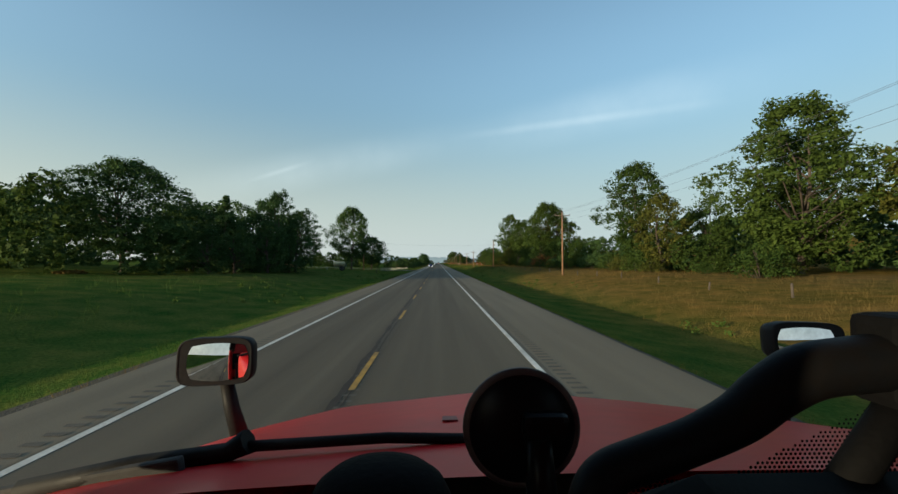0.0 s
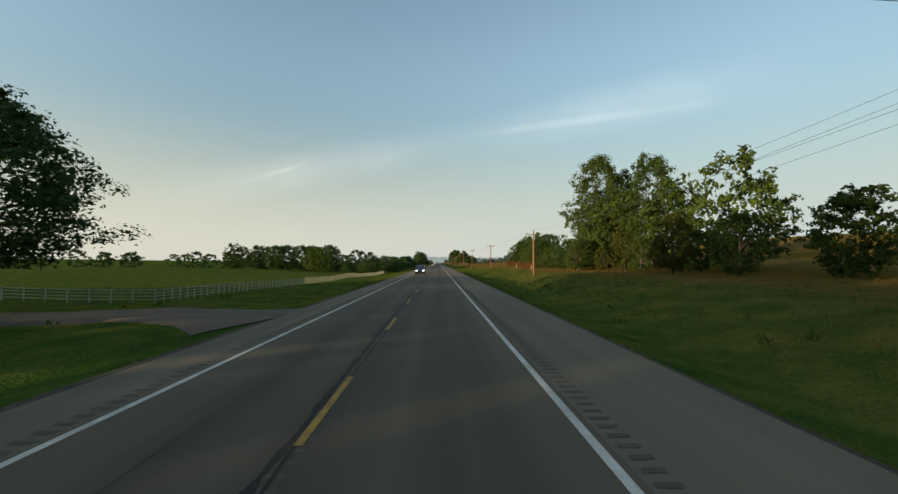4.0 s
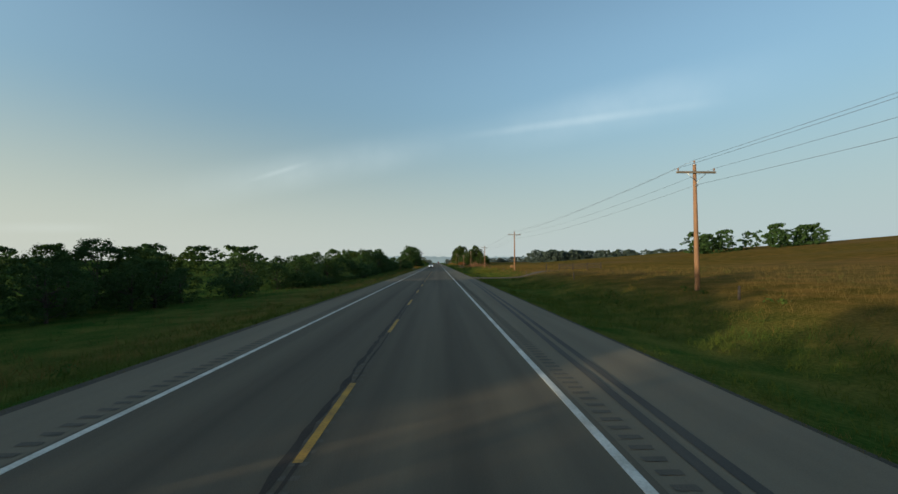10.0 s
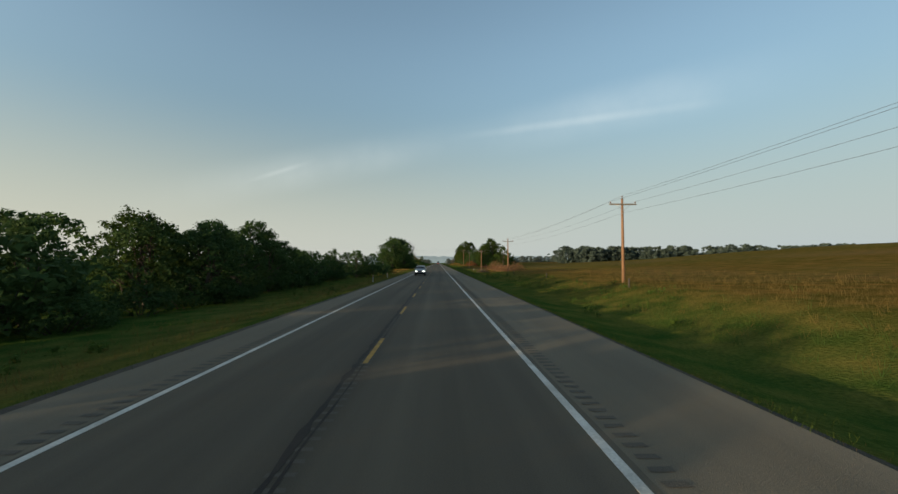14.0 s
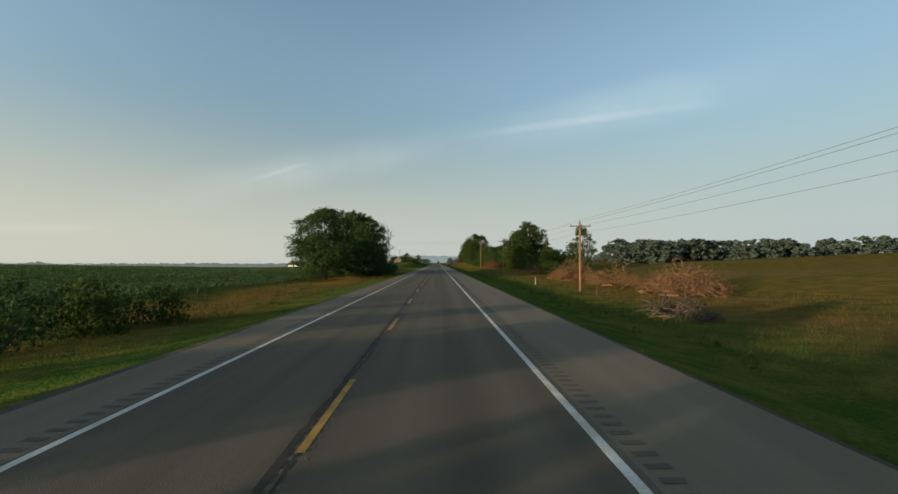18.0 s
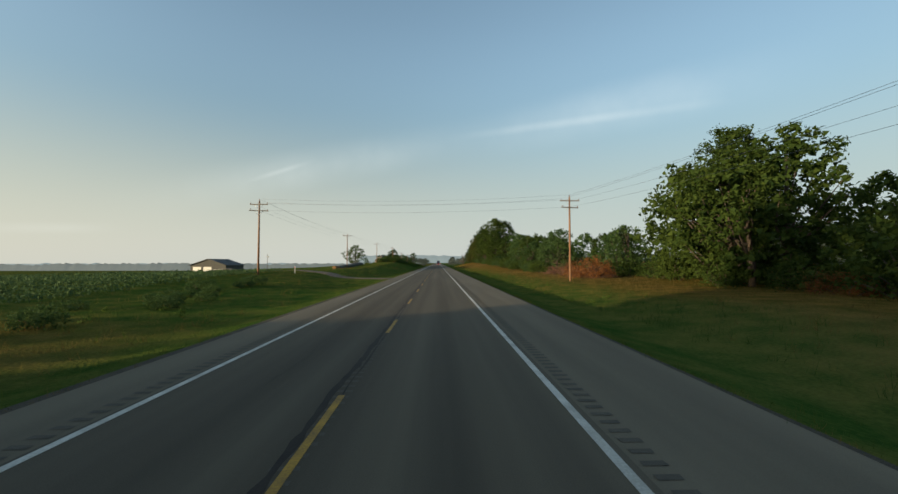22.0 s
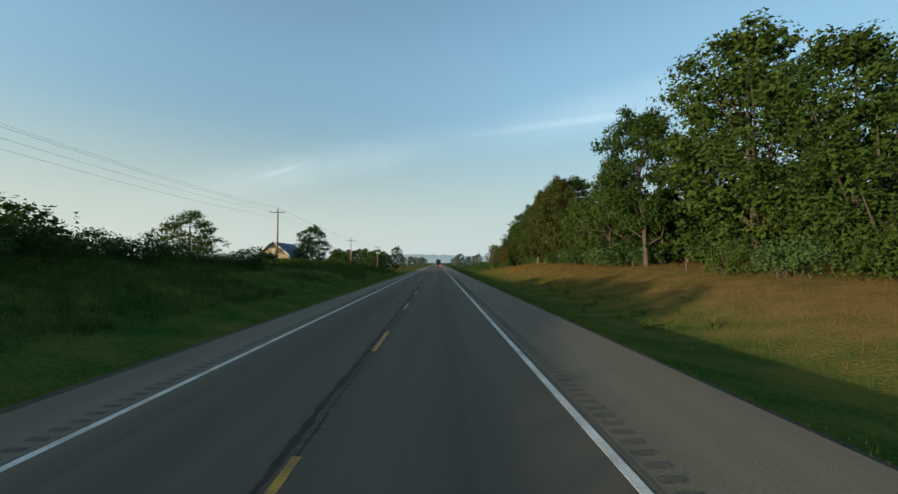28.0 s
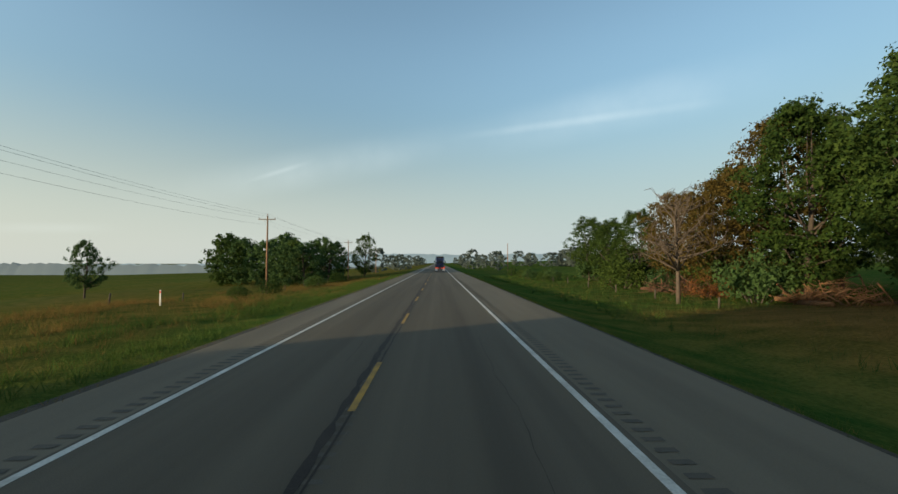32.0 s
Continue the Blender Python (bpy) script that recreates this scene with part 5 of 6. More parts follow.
brush_pile(26, 546, 8, 15, 5.0, 289, 1, "tangled heap of pale felled branches and logs")
brush_pile(25, 525, 6, 13, 3.2, 204, 2, "sprawling heap of cut branches by the pole")
brush_pile(29.5, 517, 8, 11, 4.2, 200, 3, "grey heap of broken limbs in the cleared field")
brush_pile(25, 510, 7, 9, 3.2, 170, 12, "arching heap of brown cut branches on the meadow")
brush_pile(14.2, 493, 3, 5, 0.9, 60, 13, "dark root mass and broken limbs in the ditch", BARK, 1)
brush_pile(26, 574, 6, 10, 1.4, 102, 4, "low heap of cut branches beside trees")
brush_pile(24.5, 637, 6, 13, 2.4, 255, 5, "rust-brown heap of dry branches under trees", RUST_TWIG)
brush_pile(23, 648, 6, 10, 2.2, 119, 6, "grey-brown heap of fallen limbs at the wood's edge", RUST_TWIG)
brush_pile(24, 874, 6, 10, 2.0, 119, 7, "reddish heap of uprooted limbs before the wood", RUST_TWIG)
brush_pile(27, 862, 5, 6, 2.2, 102, 8, "upturned root mass and broken limbs", logs=5)
brush_pile(25, 208, 5, 12, 1.2, 85, 9, "low heap of reddish brush at the wood's edge", RUST_TWIG)
for x, y, h in ((21.8, 631, 3.6), (25, 646, 2.2), (24, 870, 2.2), (24, 226, 1.6), (27, 600, 2.0), (27, 548, 2.2), (28, 560, 1.8)):
    plant(BROWN_BUSH[0], x, y, h, 1.2, "withered brush")

# ---- side drives ----
GRAVEL = material("gravel_drive", (0.125, 0.092, 0.060), 0.95, (0.078, 0.057, 0.038), 0.8, 40, 0.7, distance=0.03)

DIRT = material("bare_brown_dirt", (0.088, 0.060, 0.037), 1.0, (0.052, 0.036, 0.023), 1.1, 30, 0.8, distance=0.04)


def drive(name, pts, width, label, mouth=0.9, mat=GRAVEL):
    """A gravel drive that follows the land along points and flares where it joins the pavement."""
    bm, rows_ = bmesh.new(), []
    fine = []
    for (xa, ya), (xb, yb) in zip(pts, pts[1:]):
        n = max(2, int(math.hypot(xb - xa, yb - ya) / 0.8))
        fine += [(xa + (xb - xa) * k / n, ya + (yb - ya) * k / n) for k in range(n)]
    fine.append(pts[-1])
    rng = np.random.default_rng(21)
    for k, (x, y) in enumerate(fine):
        a, b = fine[max(0, k - 1)], fine[min(len(fine) - 1, k + 1)]
        d = Vector((b[0] - a[0], b[1] - a[1])).normalized()
        run = abs(x + 0.8) - 6
        flare = width * (1 + mouth * max(0, 1 - run / 5) ** 2) + rng.uniform(-0.3, 0.3)
        row = []
        for s in (-1, -0.85, -0.5, -0.15, 0.15, 0.5, 0.85, 1):
            px, py = x - d.y * s * flare / 2, y + d.x * s * flare / 2
            row.append(bm.verts.new((px, py, max(land(px, py), -0.055) + (0.045 if abs(s) < 1 else -0.08))))
        rows_.append(row)
    for a, b in zip(rows_, rows_[1:]):
        for k in range(7):
            bm.faces.new((a[k], a[k + 1], b[k + 1], b[k])).smooth = True
    bmesh.ops.recalc_face_normals(bm, faces=bm.faces)
    return tagged(part(name, bm, mat), label, "driveway", kind="structure")


drive("driveway", [(-7.0, 122), (-14, 124), (-30, 116), (-50, 108)], 5, "gravel farm drive joining the highway")
drive("driveway", [(5.3, 323), (9.5, 323.4), (14, 325), (18, 328), (22.5, 331)], 2.8, "dirt field entrance joining the highway", 2.4, DIRT)
drive("driveway", [(-7.0, 634), (-16, 638), (-40, 662), (-84, 736)], 2.8, "gravel lane to the machine shed")
drive("driveway", [(-7.0, 828.5), (-14, 828.5), (-30, 828), (-60, 826)], 2.8, "gravel drive to the farmhouse", 2.8)

# bare soil, coloured darker for the shade of overhanging grass
SHADED_SOIL = material("soil_in_grass_shade", (0.035, 0.028, 0.02), 1.0, (0.06, 0.048, 0.03), 1.5, 20, 0.8, distance=0.05)
tagged(slab("soil_edge", -7.25, -6.9, -60, 1000, -0.035, SHADED_SOIL, None, thick=0.1), "strip of bare soil along the pavement, darkened for grass shade", "soil", kind="structure")
tagged(slab("soil_edge", 5.3, 5.5, -60, 1000, -0.04, SHADED_SOIL, None, thick=0.1), "strip of bare soil along the pavement, darkened for grass shade", "soil", kind="structure")

# ---- rumble strips, crack sealant ----
def bars(name, x0, x1, y0, y1, step, ln, mat, label, z=0.004):
    ys = np.arange(y0, y1, step)
    n = len(ys)
    j = np.random.default_rng(4).uniform(-0.02, 0.02, (n, 4))
    v = np.stack([np.stack([x0 + j[:, 0], ys, np.full(n, z)], 1), np.stack([x1 + j[:, 1], ys, np.full(n, z)], 1),
                  np.stack([x1 + j[:, 2], ys + ln, np.full(n, z)], 1), np.stack([x0 + j[:, 3], ys + ln, np.full(n, z)], 1)], 1)
    ob = part(name, mesh_of(name, v.reshape(-1, 3), np.arange(4 * n).reshape(n, 4), mat), mat, road, label)
    return tagged(ob, kind="stuff")


# flat bars above the asphalt, darkened to give the shade in milled grooves
GROOVE_SHADE = material("groove_shade_asphalt", (0.096, 0.082, 0.06), 0.95, (0.072, 0.061, 0.045), 3, 40, 0.6)
bars("rumble_grooves", 2.44, 2.74, -20, 1000, 0.31, 0.12, GROOVE_SHADE, "rumble grooves as flat bars darkened for their shade", 0.003)
bars("rumble_grooves", -5.6, -5.3, -20, 1000, 0.31, 0.12, GROOVE_SHADE, "rumble grooves as flat bars darkened for their shade", 0.003)
bars("rumble_grooves", -1.95, -1.6, -20, 1000, 0.31, 0.10, GROOVE_SHADE, "rumble grooves as flat bars darkened for their shade", 0.003)


def sealed(x, y0, y1, width, step, wob, z, seed):
    """An uneven black strip of sealant along a joint."""
    bm, prev = bmesh.new(), None
    rng = np.random.default_rng(seed)
    drift = 0.0
    for y in np.arange(y0, y1, step):
        drift = drift * 0.8 + rng.normal(scale=wob)
        w = width * rng.uniform(0.35, 1.2)
        row = [bm.verts.new((x + drift - w / 2, y, z)), bm.verts.new((x + drift + w / 2, y, z))]
        if prev:
            bm.faces.new((prev[0], prev[1], row[1], row[0]))
        prev = row
    return part("crack_sealant", bm, SEALANT, road, "black crack sealant")


sealed(-1.90, -20, 1000, 0.15, 0.3, 0.010, 0.0045, 1)
sealed(-1.73, -20, 1000, 0.05, 0.7, 0.015, 0.0043, 2)
crack_rng = np.random.default_rng(12)
for k in range(46):
    y = crack_rng.uniform(0, 960)
    sealed(crack_rng.choice([0.55, 0.95, -0.4, 1.55, -3.4, -4.3, -2.6]), y, y + crack_rng.uniform(3, 14), 0.012, 0.5, 0.03, 0.0042, 100 + k)

# a pair of tyre marks drifting onto the shoulder
TYRE_MARK = material("tyre_rubber_mark", (0.038, 0.032, 0.026), 0.9, (0.07, 0.06, 0.046), (2.0, 0.4, 1.0), 40, 0.1)
for side in (-0.17, 0.17):
    bm, prev = bmesh.new(), None
    for k in range(70):
        y = 238 + 1.25 * k
        x = float(np.interp(y, [238, 255, 268, 281, 300, 326], [2.35, 2.75, 3.3, 3.75, 4.2, 4.5])) + side
        w = 0.09 * min(1, k / 6, (70 - k) / 10 + 0.05)
        row = [bm.verts.new((x - w, y, 0.0035)), bm.verts.new((x + w, y, 0.0035))]
        if prev:
            bm.faces.new((prev[0], prev[1], row[1], row[0]))
        prev = row
    part("tyre_mark", bm, TYRE_MARK, road, "dark tyre mark across the shoulder")

# ---- grass and weeds ----
def blades(seed, n, place, h0, h1, mat, name, label, lean=0.45, width=0.007, clump=6):
    """Grass tufts: narrow three-cornered blades."""
    rng = np.random.default_rng(seed)
    spots = []
    while len(spots) < n:
        x, y, f = place(rng)
        if rng.uniform() < f and not on_drive(x, y):
            spots.append((x, y, land(x, y)))
    p = np.repeat(np.array(spots), clump, axis=0)
    m = len(p)
    p[:, :2] += rng.normal(scale=0.09, size=(m, 2))
    a = rng.uniform(0, 6.283, m)
    h = np.repeat(rng.uniform(h0, h1, n), clump) * rng.uniform(0.55, 1.1, m)
    side = np.stack([np.cos(a), np.sin(a), np.zeros(m)], 1) * (width * (0.6 + h[:, None]))
    tip = np.stack([rng.normal(scale=lean, size=m) * h, rng.normal(scale=lean, size=m) * h, h], 1)
    v = np.stack([p - side - (0, 0, .04), p + side - (0, 0, .04), p + tip], 1).reshape(-1, 3)
    ob = new(name, mesh_of(name, v, np.arange(3 * m).reshape(m, 3), mat))
    return tagged(ob, label, "grass", kind="stuff")


def strip(x0, x1, y0, y1, bias=1.0):
    def place(rng):
        return x0 + (x1 - x0) * rng.uniform() ** bias, rng.uniform(y0, y1), 1.0
    return place


def by_dryness(x0, x1, y0, y1, want, bias=1.0):
    def place(rng):
        x, y = x0 + (x1 - x0) * rng.uniform() ** bias, rng.uniform(y0, y1)
        d = dryness(x, y) + 0.35 * noise.noise((x * 0.12, y * 0.12, 9))
        return x, y, min(1, max(0.02, d if want else 1 - d * 1.4))
    return place


blades(1, 16000, by_dryness(5.32, 13, -5, 930, 0, 1.5), 0.06, 0.15, GRASS, "verge_grass", "green verge grass along the shoulder")
blades(2, 16000, by_dryness(-6.92, -15, -5, 930, 0, 1.5), 0.06, 0.15, GRASS, "verge_grass", "green verge grass along the shoulder")
blades(3, 5000, strip(5.3, 5.9, -5, 930, 1.4), 0.04, 0.12, GRASS_DRY, "dry_edge_grass", "dry grass fringe on the shoulder's edge")
blades(4, 3000, strip(-6.9, -7.4, -5, 930, 1.4), 0.06, 0.25, GRASS_DRY, "dry_edge_grass", "dry grass fringe on the shoulder's edge")
blades(5, 28000, by_dryness(11, 34, 0, 930, 1, 1.2), 0.22, 0.5, GRASS_DRY, "meadow_grass", "tall ripe brown meadow grass", 0.5, 0.007)
blades(6, 9000, by_dryness(-10, -26, 260, 930, 1, 1.2), 0.22, 0.5, GRASS_DRY, "meadow_grass", "tall ripe brown meadow grass", 0.5, 0.007)
blades(7, 9000, by_dryness(-12, -40, 0, 930, 0, 1.2), 0.25, 0.6, GRASS, "tall_green_grass", "long green grass behind the verge", 0.4, 0.009)
blades(8, 9000, by_dryness(10, 30, 90, 930, 0, 1.2), 0.25, 0.6, GRASS, "tall_green_grass", "long green grass behind the verge", 0.4, 0.009)

FRINGE = leaf_material("lush_edge_grass", (0.045, 0.070, 0.012), (0.10, 0.118, 0.022), 0.4)
blades(9, 8000, strip(5.4, 6.6, -5, 930, 1.3), 0.07, 0.2, FRINGE, "edge_grass", "lush yellow-green grass at the shoulder's edge")
blades(10, 15000, strip(-7.1, -10.0, -5, 930, 1.3), 0.08, 0.24, FRINGE, "edge_grass", "lush yellow-green grass at the shoulder's edge")

# leafy weeds in the ditches
rng8 = np.random.default_rng(8)
cs, rs = [], []
for k in range(1300):
    s = rng8.uniform()
    x = rng8.uniform(8.5, 15) if s < 0.5 else -rng8.uniform(9.5, 18)
    y = rng8.uniform(0, 930)
    if noise.noise((x * .08, y * .05, 2)) < 0.0:
        continue
    cs.append((x, y, land(x, y) + 0.16))
    rs.append(rng8.uniform(0.18, 0.42))
v, f = leaves(rng8, cs, rs, 18, 0.085, 0.8)
tagged(new("ditch_weeds", mesh_of("ditch_weeds", v, f, GRASS)), "leafy green weeds in the ditches", "weeds", kind="stuff")

# rank growth on the left-hand bank, and coarse tussocks on the unmown verges
def patchy(x0, x1, y0, y1, scale, least, bias=1.0):
    def place(rng):
        x, y = x0 + (x1 - x0) * rng.uniform() ** bias, rng.uniform(y0, y1)
        return x, y, 1.0 if noise.noise((x * scale * 2, y * scale, 6)) > least and abs(y - 828.5) > 3.5 else 0.04
    return place


blades(11, 7000, patchy(-9.5, -24, 736, 821, 0.09, -0.1), 0.3, 0.75, GRASS, "bank_weeds", "rank dark green growth on the roadside bank", 0.5, 0.008, 9)
blades(12, 5000, patchy(5.9, 12.5, 205, 345, 0.12, -0.15, 1.2), 0.16, 0.42, FRINGE, "verge_tussocks", "coarse yellow-green tussocks on the verge", 0.5, 0.010, 7)
blades(13, 4000, patchy(-7.6, -13, 140, 300, 0.12, -0.1, 1.2), 0.14, 0.36, FRINGE, "verge_tussocks", "coarse yellow-green tussocks on the verge", 0.5, 0.010, 7)
blades(14, 3000, patchy(-7.8, -14, 830, 930, 0.12, -0.1), 0.2, 0.5, GRASS, "verge_tussocks", "coarse green tussocks on the verge", 0.5, 0.011, 7)
blades(16, 2600, patchy(-12, -34, 832, 925, 0.1, 0.1), 0.3, 0.7, GRASS_DRY, "tall_weeds", "tall ripe weeds in the field by the drive", 0.5, 0.009, 8)
blades(15, 2200, patchy(-13, -21, 490, 560, 0.12, -0.1), 0.25, 0.6, GRASS_DRY, "verge_tussocks", "tall golden grass along the field's edge", 0.5, 0.008, 7)

# a stand of yellow-green weeds by the field
WEED = leaf_material("yellow_green_weeds", (0.07, 0.085, 0.014), (0.17, 0.165, 0.03), 0.4)
cs, rs = [], []
for k in range(110):
    x, y = 11.5 + rng8.normal(scale=1.6), 357 + rng8.normal(scale=3.2)
    cs.append((x, y, land(x, y) + rng8.uniform(0.1, 0.75)))
    rs.append(rng8.uniform(0.15, 0.3))
v, f = leaves(rng8, cs, rs, 20, 0.07, 1.2)
tagged(new("tall_weeds", mesh_of("tall_weeds", v, f, WEED)), "stand of tall yellow-green weeds in the meadow", "weeds", kind="stuff")
mailbox = thing("mailbox", Matrix.Translation((-10.8, 825.5, land(-10.8, 825.5))) @ Matrix.Scale(0.72, 4), "dark roadside mailbox on a wooden post by the drive", "mailbox")
part("post", boxed(0, 0, 0.35, 0.11, 0.11, 1.4, bevel=0.01), GREY_WOOD, mailbox)
bm, ends = bmesh.new(), []
for px in (-0.3, 0.3):
    ends.append([bm.verts.new((px, 0.13 * math.cos(a), 1.2 + (0.13 * math.sin(a) if a <= math.pi else 0))) for a in [math.pi * q / 10 for q in range(11)]])
    ends[-1] += [bm.verts.new((px, -0.13, 1.05)), bm.verts.new((px, 0.13, 1.05))]
for q in range(13):
    bm.faces.new((ends[0][q], ends[0][(q + 1) % 13], ends[1][(q + 1) % 13], ends[1][q]))
bm.faces.new(ends[0]), bm.faces.new(ends[1][::-1])
bmesh.ops.recalc_face_normals(bm, faces=bm.faces)
part("box", bm, BARK, mailbox, "dull dark metal box with a round top")
part("flag", boxed(0.1, 0.14, 1.3, 0.03, 0.01, 0.2), RED, mailbox, "small red flag")

# crop rows on the left-hand field
rng9 = np.random.default_rng(9)
cs, rs = [], []
for k in range(84):
    x = -25.5 - (1.45 + 0.004 * k) * k
    for y in np.arange(474, 640, 0.6 + 0.012 * k):
        cs.append((x + rng9.normal(scale=0.07), y, land(x, y) + 0.36 + 0.002 * k))
        rs.append(rng9.uniform(0.26, 0.36) + 0.002 * k)
v, f = leaves(rng9, cs, rs, 9, 0.15, 0.95, 1)
tagged(new("crop_rows", mesh_of("crop_rows", v, f, CROP)), "rows of green soya plants on the rising field", "crop", kind="stuff")

# ---- distance ----
def ridge(name, y, x0, x1, base, low, high, mat, seed, label, n=160, slope=120):
    """A far wooded rise, closed behind, with an uneven skyline."""
    bm, prev = bmesh.new(), None
    for k in range(n + 1):
        x = x0 + (x1 - x0) * k / n
        z = low + (high - low) * (0.5 + 0.5 * noise.noise((k * 0.06, seed, 0))) + 5 * noise.noise((k * 0.9, seed, 4)) + 3 * noise.noise((k * 2.3, seed, 8))
        row = [bm.verts.new(q) for q in ((x, y - slope, base), (x, y, z), (x, y + 150, base))]
        if prev:
            for j in range(2):
                bm.faces.new((prev[j], row[j], row[j + 1], prev[j + 1]))
        prev = row
    bmesh.ops.recalc_face_normals(bm, faces=bm.faces)
    for face in bm.faces:
        face.smooth = True
    return tagged(part(name, bm, mat), label, "backdrop", kind="structure")


# distance haze is put in as a bluish base colour and a faint glow
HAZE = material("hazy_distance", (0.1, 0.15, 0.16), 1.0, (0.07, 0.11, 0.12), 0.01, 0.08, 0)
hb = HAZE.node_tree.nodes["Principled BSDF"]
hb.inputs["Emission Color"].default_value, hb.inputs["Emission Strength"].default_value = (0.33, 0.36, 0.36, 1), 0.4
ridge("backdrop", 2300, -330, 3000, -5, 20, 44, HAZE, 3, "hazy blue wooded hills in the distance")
# valley mist likewise: grey tone plus glow on the treeline itself
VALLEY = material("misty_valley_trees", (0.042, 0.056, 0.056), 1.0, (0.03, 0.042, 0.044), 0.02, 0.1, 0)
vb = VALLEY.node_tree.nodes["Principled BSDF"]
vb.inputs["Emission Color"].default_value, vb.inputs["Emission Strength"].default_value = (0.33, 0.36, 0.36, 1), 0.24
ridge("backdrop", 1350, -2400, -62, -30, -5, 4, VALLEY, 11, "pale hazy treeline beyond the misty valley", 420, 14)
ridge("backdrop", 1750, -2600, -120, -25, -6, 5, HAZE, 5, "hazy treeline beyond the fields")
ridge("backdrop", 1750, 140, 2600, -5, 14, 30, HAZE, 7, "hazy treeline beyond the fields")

# ---- vehicles ----
BLUE_PAINT = material("dark_blue_truck_paint", (0.012, 0.02, 0.075), 0.3, (0.009, 0.015, 0.055), 2, 20, 0)
BLACK = material("black_plastic", (0.018, 0.018, 0.018), 0.5, (0.012, 0.012, 0.012), 5, 60, 0.05)
CHASSIS = material("rusty_red_frame", (0.2, 0.06, 0.035), 0.7, (0.12, 0.045, 0.03), 3, 20, 0.2)
CHROME = material("chrome", (0.7, 0.7, 0.7), 0.12, metal=1.0, bump=0)
TAIL = material("red_tail_lens", (0.5, 0.03, 0.02), 0.2, bump=0)
tn = TAIL.node_tree.nodes["Principled BSDF"]
tn.inputs["Emission Color"].default_value, tn.inputs["Emission Strength"].default_value = (1, 0.08, 0.03, 1), 1.5
LAMP = material("white_headlamp", (0.8, 0.8, 0.8), 0.2, bump=0)
ln_ = LAMP.node_tree.nodes["Principled BSDF"]
ln_.inputs["Emission Color"].default_value, ln_.inputs["Emission Strength"].default_value = (1, 0.95, 0.85, 1), 3


def wheel(parent, x, y, z, r, w, rim_mat=CHROME, name="wheel"):
    rot = Matrix.Rotation(radians(90), 4, "Y")
    o = part(name, lathe(bmesh.new(), [(r * .6, -w / 2), (r * .93, -w / 2), (r, -w * .3), (r, w * .3), (r * .93, w / 2), (r * .6, w / 2)], 26, (x, y, z), rot), RUBBER, parent, "black tyre")
    part("rim", lathe(bmesh.new(), [(r * .15, -w * .3), (r * .5, -w * .2), (r * .6, -w * .48), (r * .6, w * .48), (r * .5, w * .2), (r * .15, w * .3)], 22, (x, y, z), rot), rim_mat, o, "metal wheel rim")
    return o


